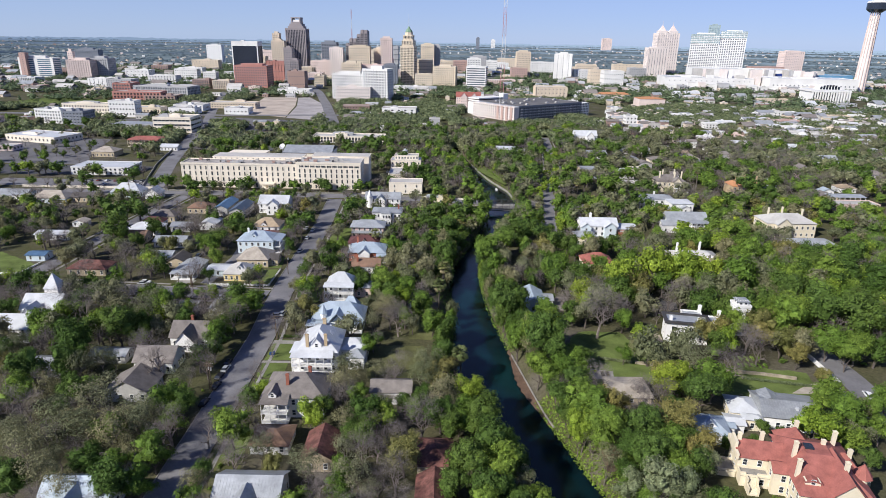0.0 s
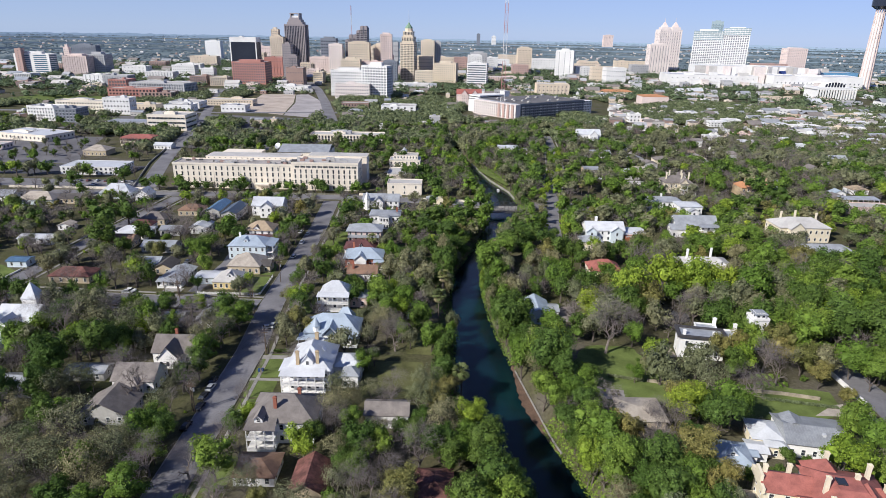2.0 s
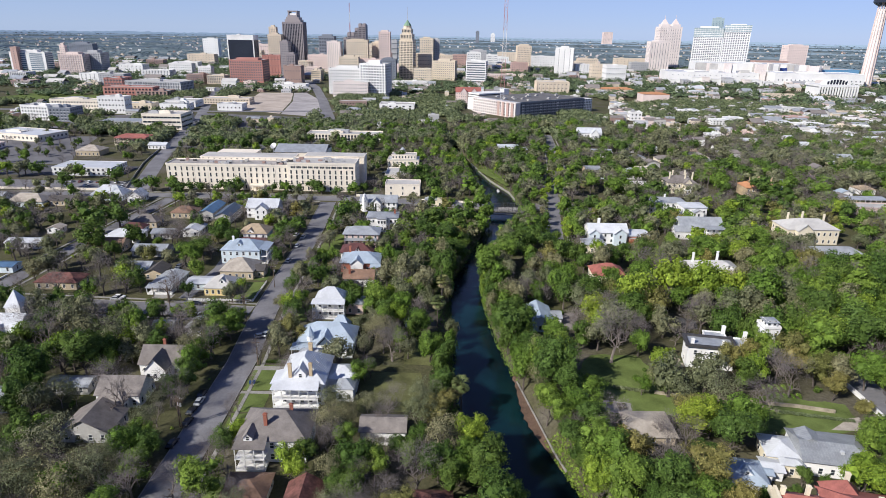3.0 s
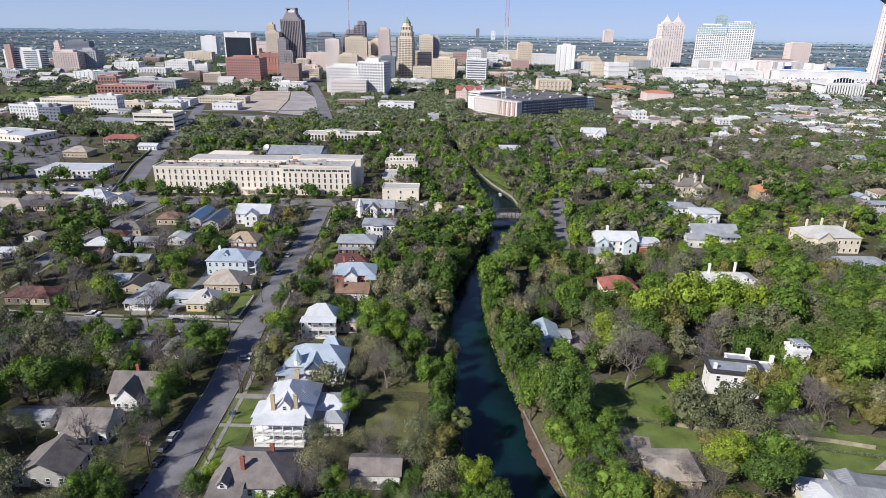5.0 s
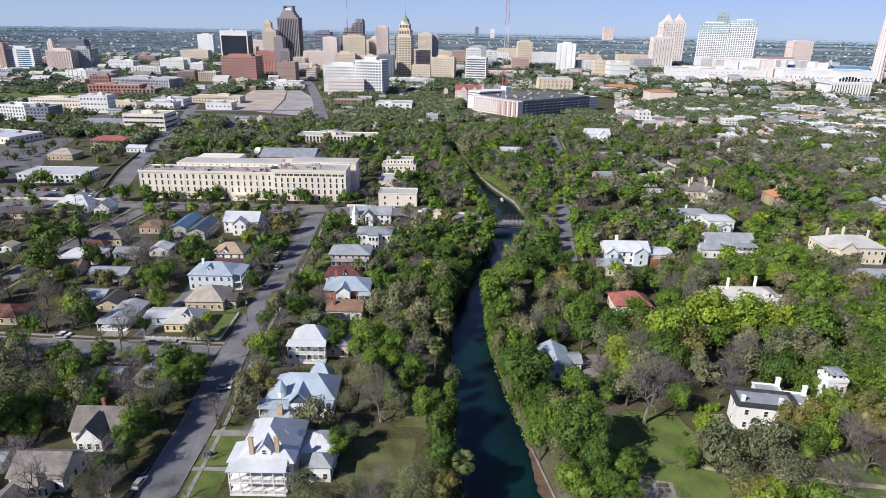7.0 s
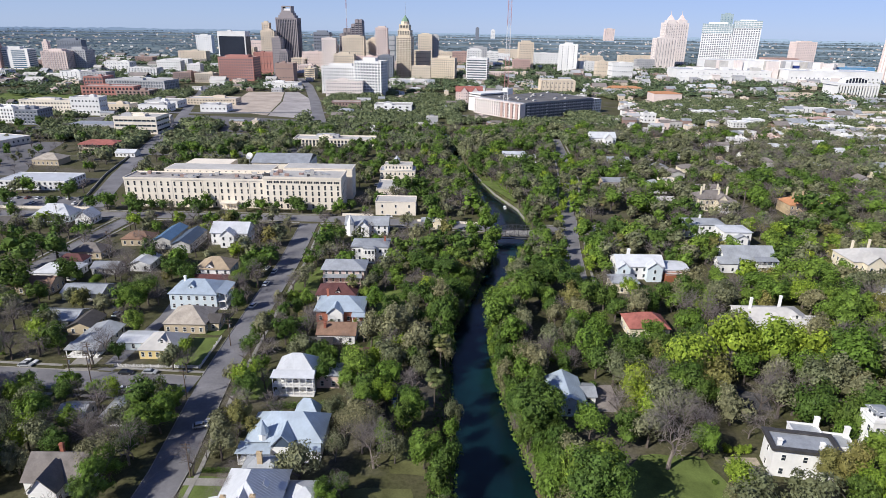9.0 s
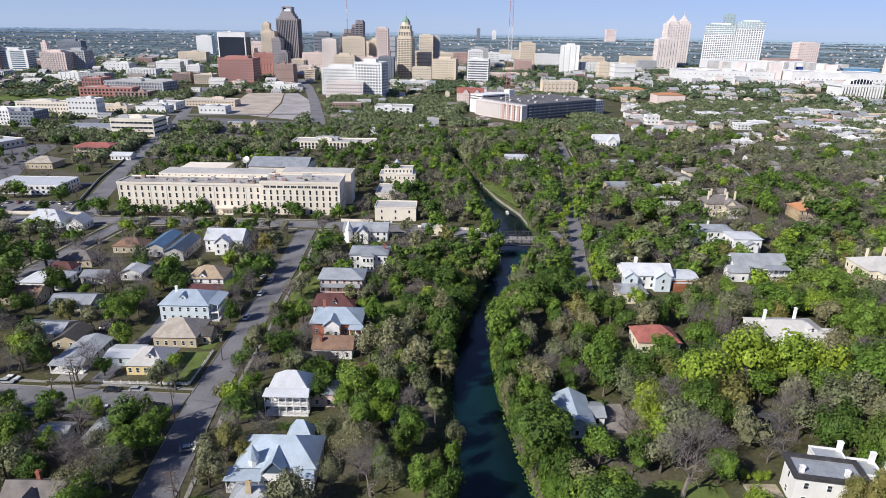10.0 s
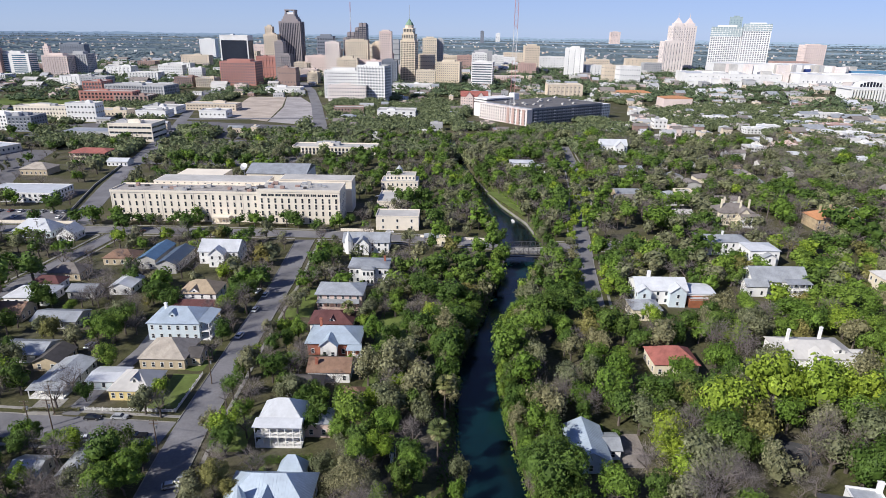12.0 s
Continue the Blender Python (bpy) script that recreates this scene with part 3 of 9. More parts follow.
# ---- houses ----
def grid_window(xs, zs, bars_x, bars_z, front, back, glazed):
    """A window in one piece: frame and glazing bars at depth front; the openings between them are glazed at depth back or left open.
    xs, zs: the edges of its columns and rows; bars_x, bars_z: which of those columns and rows are bars."""
    s = Shape()
    n, k = len(xs), len(zs)
    s.v = [(x, y, z) for y in (front, back) for z in zs for x in xs]

    def vert(i, j, deep=0):
        return deep * n * k + j * n + i

    def solid(i, j):
        return not (0 <= i < n - 1 and 0 <= j < k - 1) or i in bars_x or j in bars_z

    for i in range(n - 1):
        for j in range(k - 1):
            edge = i in (0, n - 2) or j in (0, k - 2)
            if solid(i, j):
                s.f.append((vert(i, j), vert(i + 1, j), vert(i + 1, j + 1), vert(i, j + 1)))
                s.m.append(1 if edge else 2)
            elif glazed:
                s.f.append((vert(i, j, 1), vert(i + 1, j, 1), vert(i + 1, j + 1, 1), vert(i, j + 1, 1)))
                s.m.append(0)
            for di, dj, a, b in ((-1, 0, (i, j), (i, j + 1)), (1, 0, (i + 1, j), (i + 1, j + 1)), (0, -1, (i, j), (i + 1, j)), (0, 1, (i, j + 1), (i + 1, j + 1))):
                out = not (0 <= i + di < n - 1 and 0 <= j + dj < k - 1)
                if (not solid(i, j) and solid(i + di, j + dj) and not out) or (out and solid(i, j)):
                    s.f.append((vert(*a), vert(*b), vert(*b, 1), vert(*a, 1)))
                    s.m.append(1 if edge or out else 2)
    return s


WINDOW = grid_window((-0.57, -0.475, 0.475, 0.57), (-0.17, 0, 0.77, 0.83, 1.6, 1.7), (0, 2), (0, 2, 4), -0.08, 0.03, False).mesh("window", M["white"], M["white"], M["white"])
PANE = Shape().box(-0.475, 0.475, -0.03, 0.03, 0, 1.6).mesh("pane", M["glass"])
WINDOW_FAR = grid_window((-0.58, -0.475, 0.475, 0.58), (-0.16, 0, 1.6, 1.7), (0, 2), (0, 2), -0.09, -0.02, True).mesh("window", M["glass"], M["white"], M["white"])
DOOR = Shape().box(-0.5, 0.5, -0.05, 0.03, 0, 2.1).box(-0.58, -0.5, -0.08, 0.03, 0, 2.18).box(0.5, 0.58, -0.08, 0.03, 0, 2.18).box(-0.58, 0.58, -0.08, 0.03, 2.1, 2.18).mesh("door", M["wood"])
FACES = {"S": (0, (0, -1)), "E": (90, (1, 0)), "N": (180, (0, 1)), "W": (270, (-1, 0))}


class House:
    """A house of one or more blocks with roofs, in plain town coordinates; everything hangs on one empty at its base."""

    def __init__(self, name, label, x, y, turn=0.0, group="houses of the neighbourhood", category="house"):
        self.root = thing(name, (x, y, 0), label, category, group, turn)
        self.o = Vector((x, y, 0))

    def part(self, name, s, *mats, label=""):
        me = s.mesh(name, *mats)
        me.transform(Matrix.Translation(-self.o))
        return put(name, me, self.root, label=label)

    def block(self, x0, x1, y0, y1, eave, rise, roof="hip", wall="white", cover="r_grey", over=0.5, storeys=None, z0=0.0, faces="SEW", seams=None, gap=2.9, win=True):
        self.part("wall", Shape().box(x0, x1, y0, y1, z0, eave), M[wall])
        KEEP.append((x0 - 1.5, x1 + 1.5, y0 - 1 - eave * (0.6 if x1 < -78 and y0 < 236 else 1.1 if x1 < 0 else 1.5 if y0 > 320 else 0.5), y1 + 1.5))
        a, b, c, d, e, t = x0 - over, x1 + over, y0 - over, y1 + over, eave + 0.12, eave + rise
        planes = []
        if roof == "flat":
            s = Shape().box(x0 - 0.1, x1 + 0.1, y0 - 0.1, y1 + 0.1, eave, eave + 0.15)
            self.part("roof", s, M[cover])
            p = Shape()
            for q in ((x0 - 0.15, x1 + 0.15, y0 - 0.15, y0 + 0.15), (x0 - 0.15, x1 + 0.15, y1 - 0.15, y1 + 0.15), (x0 - 0.15, x0 + 0.15, y0 + 0.15, y1 - 0.15), (x1 - 0.15, x1 + 0.15, y0 + 0.15, y1 - 0.15)):
                p.box(*q, eave + 0.152, eave + 0.152 + max(rise, 0.3))
            self.part("parapet", p, M[wall])
        else:
            w, l = b - a, d - c
            if roof == "gable_x":
                m = (c + d) / 2
                planes = [[(a, c, e), (b, c, e), (b, m, t), (a, m, t)], [(b, d, e), (a, d, e), (a, m, t), (b, m, t)]]
                for x in (x0 + 0.02, x1 - 0.22):
                    g = Shape()
                    g.poly([(x, y0, eave), (x, y1, eave), (x, m, t - 0.2), (x + 0.2, y0, eave), (x + 0.2, y1, eave), (x + 0.2, m, t - 0.2)], [(0, 2, 1), (3, 4, 5), (0, 3, 5, 2), (1, 2, 5, 4), (0, 1, 4, 3)])
                    self.part("gable", g, M[wall])
            elif roof == "gable_y":
                m = (a + b) / 2
                planes = [[(a, d, e), (a, c, e), (m, c, t), (m, d, t)], [(b, c, e), (b, d, e), (m, d, t), (m, c, t)]]
                for y in (y0 + 0.02, y1 - 0.22):
                    g = Shape()
                    g.poly([(x0, y, eave), (x1, y, eave), (m, y, t - 0.2), (x0, y + 0.2, eave), (x1, y + 0.2, eave), (m, y + 0.2, t - 0.2)], [(0, 1, 2), (3, 5, 4), (0, 2, 5, 3), (1, 4, 5, 2), (0, 3, 4, 1)])
                    self.part("gable", g, M[wall])
            else:
                if w > l:
                    r0, r1 = (a + l / 2 * 0.95, (c + d) / 2, t), (b - l / 2 * 0.95, (c + d) / 2, t)
                    planes = [[(a, c, e), (b, c, e), r1, r0], [(b, d, e), (a, d, e), r0, r1], [(a, d, e), (a, c, e), r0], [(b, c, e), (b, d, e), r1]]
                else:
                    r0, r1 = ((a + b) / 2, c + w / 2 * 0.95, t), ((a + b) / 2, d - w / 2 * 0.95, t)
                    planes = [[(a, d, e), (a, c, e), r0, r1], [(b, c, e), (b, d, e), r1, r0], [(a, c, e), (b, c, e), r0], [(b, d, e), (a, d, e), r1]]
            s = Shape()
            for p in planes:
                s.slab(p, 0.16)
            self.part("roof", s, M[cover])
            if seams is None:
                seams = cover in ("r_white", "r_metal", "r_blue", "r_deepblue") and y0 < 420
            if seams:
                self.part("roof_seams", seam_shape(planes), M[cover])
        n = storeys or max(1, round(eave / 3.4))
        if win:
            for k in range(n):
                z = z0 + (eave - z0) * k / n + 0.9
                for f in faces:
                    if f == ("W" if x0 < -8 else "E" if x1 > 12 else "N") and not (f == "W" and x0 > 0) or (y0 > 420 and f != "S"):
                        continue
                    u0, u1 = (x0, x1) if f in "SN" else (y0, y1)
                    m = max(1, int((u1 - u0 - 0.8) / gap))
                    for i in range(m):
                        u = u0 + (u1 - u0) * (i + 0.5) / m
                        self.window(f, u, {"S": y0, "N": y1, "E": x1, "W": x0}[f], z)
        return self

    def cover(self, planes, cover, seams=False):
        """A roof of free planes, each with its eave edge first."""
        s = Shape()
        for p in planes:
            s.slab(p, 0.16)
        self.part("roof", s, M[cover])
        if seams:
            self.part("roof_seams", seam_shape(planes), M[cover])

    def window(self, f, u, wall, z, size=None):
        turn, n = FACES[f]
        at = (u - self.o.x, wall - self.o.y, z) if f in "SN" else (wall - self.o.x, u - self.o.y, z)
        if self.o.y > 330:
            put("window", WINDOW_FAR, self.root, at, turn, size=size)
            return
        w = put("window", WINDOW, self.root, at, turn, size=size)
        put("pane", PANE, w)

    def door(self, f, u, wall, z=0.3):
        turn, n = FACES[f]
        at = (u - self.o.x, wall - self.o.y, z) if f in "SN" else (wall - self.o.x, u - self.o.y, z)
        put("door", DOOR, self.root, at, turn)

    def chimney(self, x, y, top, base=2.0, w=0.9, d=0.7, mat="brick"):
        s = Shape().box(x - w / 2, x + w / 2, y - d / 2, y + d / 2, base, top).box(x - w / 2 - 0.1, x + w / 2 + 0.1, y - d / 2 - 0.1, y + d / 2 + 0.1, top, top + 0.25)
        s.box(x - w / 4, x + w / 4, y - d / 4, y + d / 4, top + 0.25, top + 0.5)
        self.part("chimney", s, M[mat], label="")

    def porch(self, x0, x1, y0, y1, levels=1, height=3.1, cover="r_grey", mat="white", rails=True, roof=True, n=None, side="S"):
        """An open gallery: floors, posts at the outer edges, rails and a lean-to roof."""
        KEEP.append((x0 - 1, x1 + 1, y0 - 7, y1 + 1))
        for k in range(levels):
            z = 0.5 + k * height
            self.part("porch_floor", Shape().box(x0, x1, y0, y1, z - 0.25 if k else 0, z), M[mat])
            long_x = (x1 - x0) >= (y1 - y0)
            m = n or max(2, int((x1 - x0 if long_x else y1 - y0) / 2.2) + 1)
            for i in range(m):
                f = i / (m - 1)
                px, py = (x0 + 0.15 + (x1 - x0 - 0.3) * f, y0 + 0.15) if side == "S" else ((x1 - 0.15 if side == "E" else x0 + 0.15), y0 + 0.15 + (y1 - y0 - 0.3) * f)
                self.part("porch_post", Shape().box(px - 0.11, px + 0.11, py - 0.11, py + 0.11, z, z + height - 0.3).box(px - 0.17, px + 0.17, py - 0.17, py + 0.17, z + height - 0.45, z + height - 0.25), M[mat])
            beam = (x0, x1, y0, y0 + 0.25) if side == "S" else ((x1 - 0.25, x1, y0, y1) if side == "E" else (x0, x0 + 0.25, y0, y1))
            self.part("porch_beam", Shape().box(*beam, z + height - 0.3, z + height - 0.24 if k < levels - 1 else z + height), M[mat])
            if rails:
                r = Shape()
                if side == "S":
                    r.box(x0, x1, y0 + 0.1, y0 + 0.2, z + 0.85, z + 0.95)
                    for i in range(int((x1 - x0) / 0.3)):
                        r.box(x0 + i * 0.3, x0 + i * 0.3 + 0.08, y0 + 0.12, y0 + 0.18, z, z + 0.85)
                else:
                    xe = x1 - 0.2 if side == "E" else x0 + 0.1
                    r.box(xe, xe + 0.1, y0, y1, z + 0.85, z + 0.95)
                    for i in range(int((y1 - y0) / 0.3)):
                        r.box(xe + 0.02, xe + 0.08, y0 + i * 0.3, y0 + i * 0.3 + 0.08, z, z + 0.85)
                self.part("porch_rail", r, M[mat])
        if roof:
            z = 0.5 + levels * height
            if side == "S":
                p = [(x0 - 0.4, y0 - 0.4, z), (x1 + 0.4, y0 - 0.4, z), (x1 + 0.1, y1 + 0.2, z + 0.9), (x0 - 0.1, y1 + 0.2, z + 0.9)]
            elif side == "E":
                p = [(x1 + 0.4, y0 - 0.4, z), (x1 + 0.4, y1 + 0.4, z), (x0 - 0.2, y1 + 0.1, z + 0.9), (x0 - 0.2, y0 - 0.1, z + 0.9)]
            else:
                p = [(x0 - 0.4, y1 + 0.4, z), (x0 - 0.4, y0 - 0.4, z), (x1 + 0.2, y0 - 0.1, z + 0.9), (x1 + 0.2, y1 + 0.1, z + 0.9)]
            self.part("porch_roof", Shape().slab(p, 0.14), M[cover])
        return self

    def dormer(self, x, y, z, w=2.2, h=1.6, d=3.0, wall="white", cover="r_grey", rise=1.3):
        """A gabled dormer that faces south, its front at y."""
        s = Shape().box(x - w / 2, x + w / 2, y, y + d, z, z + h)
        s.poly([(x - w / 2, y, z + h), (x + w / 2, y, z + h), (x, y, z + h + rise - 0.12), (x - w / 2, y + d, z + h), (x + w / 2, y + d, z + h), (x, y + d, z + h + rise - 0.12)], [(0, 1, 2), (3, 5, 4), (0, 2, 5, 3), (1, 4, 5, 2)])
        self.part("dormer", s, M[wall])
        r, o = Shape(), 0.3
        r.slab([(x - w / 2 - o, y - o, z + h - 0.1), (x, y - o, z + h + rise), (x, y + d, z + h + rise), (x - w / 2 - o, y + d, z + h - 0.1)], 0.12)
        r.slab([(x, y - o, z + h + rise), (x + w / 2 + o, y - o, z + h - 0.1), (x + w / 2 + o, y + d, z + h - 0.1), (x, y + d, z + h + rise)], 0.12)
        self.part("dormer_roof", r, M[cover])
        self.window("S", x, y, z + 0.25, size=(0.9, 1, 0.75))
        return self

    def spire(self, x, y, r, z0, z1, z2, wall="white", cover="r_blue", n=8):
        """A turret: a drum from z0 to z1 with a pointed roof up to z2."""
        self.part("turret", Shape().tube((x, y, z0), (x, y, z1), r, r, n), M[wall])
        self.part("turret_roof", Shape().tube((x, y, z1), (x, y, z2), r + 0.4, 0.05, n), M[cover])
        return self


def seam_shape(planes, step=0.75):
    """Standing seams running down each roof plane, from its eave edge to its other edges."""
    s = Shape()
    for p in planes:
        q = [Vector(v) for v in p]
        e = (q[1] - q[0])
        length = e.length
        u = e.normalized()
        nor = e.cross(q[2] - q[0]).normalized()
        if nor.z < 0:
            nor = -nor
        w = nor.cross(u)
        if w.z < 0:
            w = -w
        flat = [((v - q[0]).dot(u), (v - q[0]).dot(w)) for v in q]
        for i in range(1, int(length / step)):
            x = i * step
            hits = []
            for a, b in zip(flat, flat[1:] + flat[:1]):
                if (a[0] - x) * (b[0] - x) < 0:
                    hits.append(a[1] + (b[1] - a[1]) * (x - a[0]) / (b[0] - a[0]))
            if len(hits) >= 2 and max(hits) - min(hits) > 0.5:
                a, b = q[0] + u * x + w * min(hits), q[0] + u * x + w * max(hits)
                o, n = u * 0.025, nor * 0.035
                s.poly([a - o, a + o, b + o, b - o, a - o + n, a + o + n, b + o + n, b - o + n], [(4, 5, 6, 7), (0, 1, 5, 4), (2, 3, 7, 6), (1, 2, 6, 5), (3, 0, 4, 7)])
    return s


# ---- larger buildings ----
ROWS_OF = {}


def window_row(width, n, wide, high, mat, key=""):
    """One storey's windows on one side: n panes with a sill each, centred on the origin and facing south."""
    k = (round(width, 1), n, wide, high, mat)
    if k not in ROWS_OF:
        s = Shape()
        for i in range(n):
            x = -width / 2 + width * (i + 0.5) / n
            s.box(x - wide / 2, x + wide / 2, -0.12, 0.05, -high / 2, high / 2)
            if n < 40:
                s.box(x - wide / 2 - 0.2, x + wide / 2 + 0.2, -0.3, 0.05, -high / 2 - 0.3, -high / 2, 1)
        ROWS_OF[k] = s.mesh("window_row", M[mat], M["d_white"])
    return ROWS_OF[k]


def tower(name, label, x, y, w, d, h, floors, cols, wall, turn=0.0, wide=1.6, high=1.9, pane="glass", crown=2.0, plant=2, group="downtown buildings", first=0.06, category="building", roof="r_flat", root=None, z0=0.0, side_cols=None):
    """A block of storeys, x and y the middle of its south front; each storey's windows are a part of their own on the three sides in view."""
    b = root or thing(name, (x, y, 0), label, category, group, turn)
    ox, oy = (0, 0) if root is None else (x - root.location.x, y - root.location.y)
    rot = Matrix.Rotation(-radians(turn), 3, "Z") if root else Matrix.Identity(3)
    off = rot @ Vector((ox, oy, 0))
    bx, by = off.x, off.y
    if root is None:
        KEEP.append((x - w / 2 - 4, x + w / 2 + 4, y - min(h, 14), y + d + 4))
    put("wall", Shape().box(bx - w / 2, bx + w / 2, by, by + d, z0, h).mesh("wall", M[wall]), b)
    p = Shape()
    for q in ((-w / 2 - 0.2, w / 2 + 0.2, -0.2, 0.3), (-w / 2 - 0.2, w / 2 + 0.2, d - 0.3, d + 0.2), (-w / 2 - 0.2, -w / 2 + 0.3, 0.3, d - 0.3), (w / 2 - 0.3, w / 2 + 0.2, 0.3, d - 0.3)):
        p.box(bx + q[0], bx + q[1], by + q[2], by + q[3], h - 0.3, h + crown * 0.5)
    put("parapet", p.mesh("parapet", M[wall]), b)
    put("roof", Shape().box(bx - w / 2 + 0.3, bx + w / 2 - 0.3, by + 0.3, by + d - 0.3, h, h + 0.1).mesh("roof", M[roof]), b)
    rng = random.Random(int(x * 7 + y))
    # far windows get the glass with haze in its colour
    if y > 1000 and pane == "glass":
        pane = "hazeglass"
    for i in range(plant if y < 900 else plant // 2):
        a, c = bx + rng.uniform(-0.3, 0.3) * w, by + rng.uniform(0.25, 0.75) * d
        e, f, g = w * rng.uniform(0.06, 0.16), d * rng.uniform(0.08, 0.18), rng.uniform(1.2, 3.5)
        put("roof_plant", Shape().box(a - e, a + e, c - f, c + f, h + 0.1, h + g).box(a - e * 0.5, a + e * 0.6, c - f * 0.5, c + f * 0.4, h + g, h + g + 0.8).mesh("roof_plant", M["d_grey" if i % 2 else wall]), b)
    n2 = side_cols or max(1, round(cols * d / w))
    sides = [(0, (bx, by), w, cols), (90, (bx + w / 2, by + d / 2), d, n2) if x < 0 or turn < 0 else (270, (bx - w / 2, by + d / 2), d, n2)]
    rows = [z0 + (h - z0) * (first + (1 - first - 0.03) * (k + 0.5) / floors) for k in range(floors)]
    tall = min(high, (h - z0) / floors * 0.8)
    style = rng.choice(("pier", "pier", "ledge", "plain")) if y >= 900 and floors >= 3 and cols >= 3 else "plain"
    if style != "plain":            # relief of piers or of storey ledges on the two sides in view
        s = Shape()
        x1 = bx + w / 2 if x < 0 or turn < 0 else bx - w / 2
        for k, (a0, a1, n) in enumerate(((bx - w / 2, bx + w / 2, cols), (by, by + d, n2))):
            if style == "pier":
                q = (a1 - a0) / n * 0.14
                for i in range(n + 1):
                    u = a0 + (a1 - a0) * i / n
                    s.box(*((u - q, u + q, by - 0.6, by) if k == 0 else (x1 - 0.6, x1 + 0.6, u - q, u + q)), z0, h)
            else:
                for z in rows:
                    s.box(*((a0, a1, by - 0.6, by) if k == 0 else (x1 - 0.6, x1 + 0.6, a0, a1)), z - tall / 2 - 0.9, z - tall / 2 - 0.3)
        tagged(put(style, s.mesh(style, M[wall]), b), kind="stuff")
    if floors >= 8 and y >= 900 and cols > 1:
        e, f = w * rng.uniform(0.22, 0.34), d * rng.uniform(0.2, 0.3)
        put("penthouse", Shape().box(bx - e, bx + e, by + d / 2 - f, by + d / 2 + f, h + 0.1, h + rng.uniform(3, 6)).mesh("penthouse", M[wall]), b)
    for t, at, width, n in sides:
        ww = min(wide, width / n * 0.92)
        if y < 760 and t == 0:       # near enough to count the windows
            me = window_row(1.0, 1, ww, tall, pane)
            a = radians(t)
            for z in rows:
                for i in range(n):
                    u = width * 0.96 * ((i + 0.5) / n - 0.5)
                    put("window", me, b, (at[0] + u * math.cos(a), at[1] + u * math.sin(a), z), t)
        else:
            s = Shape()
            for z in rows:
                for i in range(n):
                    u = width * 0.96 * ((i + 0.5) / n - 0.5)
                    s.box(u - ww / 2, u + ww / 2, -0.12, 0.05, z - tall / 2, z + tall / 2)
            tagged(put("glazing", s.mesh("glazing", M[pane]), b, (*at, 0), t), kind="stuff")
    return b


# ---- streets, lawns and river edges ----
road("street", "pale worn asphalt residential street with tree shadows", [(-65.8, -100), (-66, 150), (-66.3, 205), (-69.5, 245), (-70.5, 300), (-71, 350), (-74, 408)], 9.5)
road("cross_street", "worn asphalt cross street with parked cars", [(-330, 236), (-185, 250), (-140, 247), (-108, 245), (-75, 243)], 10.5)
road("back_lane", "narrow grey asphalt back lane between gardens", [(-106, 251), (-103, 290), (-108, 340)], 5, kerbs=False)
road("side_street", "grey asphalt side street in tree shade", [(-188, 256), (-184, 320), (-180, 365), (-177, 400), (-176, 411)], 8)
road("avenue", "wide asphalt avenue in front of the long cream building", [(-420, 402), (-250, 418), (-150, 419), (-60, 417), (27, 406)], 11)
road("bridge_road", "asphalt road leading off the iron bridge", [(54, 405), (74, 404), (110, 410)], 9)
road("river_street", "shaded grey asphalt street along the river gardens", [(60, 330), (66, 377), (76.5, 441), (92, 520), (105, 620), (112, 700)], 8.5)
road("east_street", "asphalt street with a white car beside a stone wall", [(139, 120), (136, 168), (137, 182), (136, 216)], 9.5, mat="asphalt", kerbs=False)
sheet("driveway", "dark shaded asphalt garden drive", "driveway", [(84, 236), (98, 235), (100, 243), (90, 247), (83, 245)], "asphalt_dark", 0.08)
KEEP.append((84, 100, 233, 247))
KEEP.append((100, 146, 164, 192))
road("boulevard", "straight asphalt road running towards downtown", [(-205, 424), (-234, 519), (-269, 655), (-305, 802), (-337, 910), (-420, 1200)], 12, kerbs=False)
road("main_road", "wide grey road leading between downtown blocks", [(-139, 780), (-158, 862), (-190, 1004), (-246, 1230), (-300, 1400)], 15, kerbs=False)
road("outer_road", "grey road through the western blocks", [(-560, 690), (-300, 700), (-130, 700)], 11, kerbs=False)
road("town_road", "grey road crossing in front of downtown", [(-700, 830), (-300, 850), (-100, 880), (30, 860)], 13, kerbs=False)
lay_roads()
sheet("parking_lot", "dark asphalt parking lot west of the avenue", "parking lot", rect(-420, -240, 470, 505), "asphalt_dark", 0.06)
sheet("car_park", "grey asphalt car park behind a cream wall", "parking lot", rect(-330, -216, 433, 455), "asphalt", 0.07)
sheet("sand_lot", "bare sandy building plot of pale earth", "building plot", [(-285, 880), (-215, 838), (-235, 985), (-262, 1115), (-318, 1110)], "dirt", 0.06)
sheet("building_plot", "pale concrete yard beside the sandy plot", "yard", [(-213, 836), (-146, 806), (-186, 985), (-242, 1125), (-260, 1112), (-232, 984)], "yard", 0.06)
sheet("parking_lot", "grey asphalt car park with bare trees", "parking lot", [(-450, 512), (-298, 508), (-322, 560), (-345, 640), (-520, 640)], "asphalt_mid", 0.06)
sheet("parking_lot", "shaded grey car park under round trees", "parking lot", [(-246, 590), (-128, 585), (-122, 690), (-272, 690)], "asphalt_mid", 0.06)
sheet("parking_lot", "grey car park behind the trees", "parking lot", [(-292, 715), (-130, 712), (-140, 800), (-310, 830)], "asphalt_mid", 0.06)
sheet("parking_lot", "grey car park beside the cream school", "parking lot", [(-420, 705), (-318, 708), (-345, 815), (-440, 790)], "asphalt_mid", 0.06)
sheet("parking_lot", "open grey lot west of the road", "parking lot", [(-470, 880), (-352, 868), (-400, 975), (-520, 970)], "asphalt_mid", 0.06)
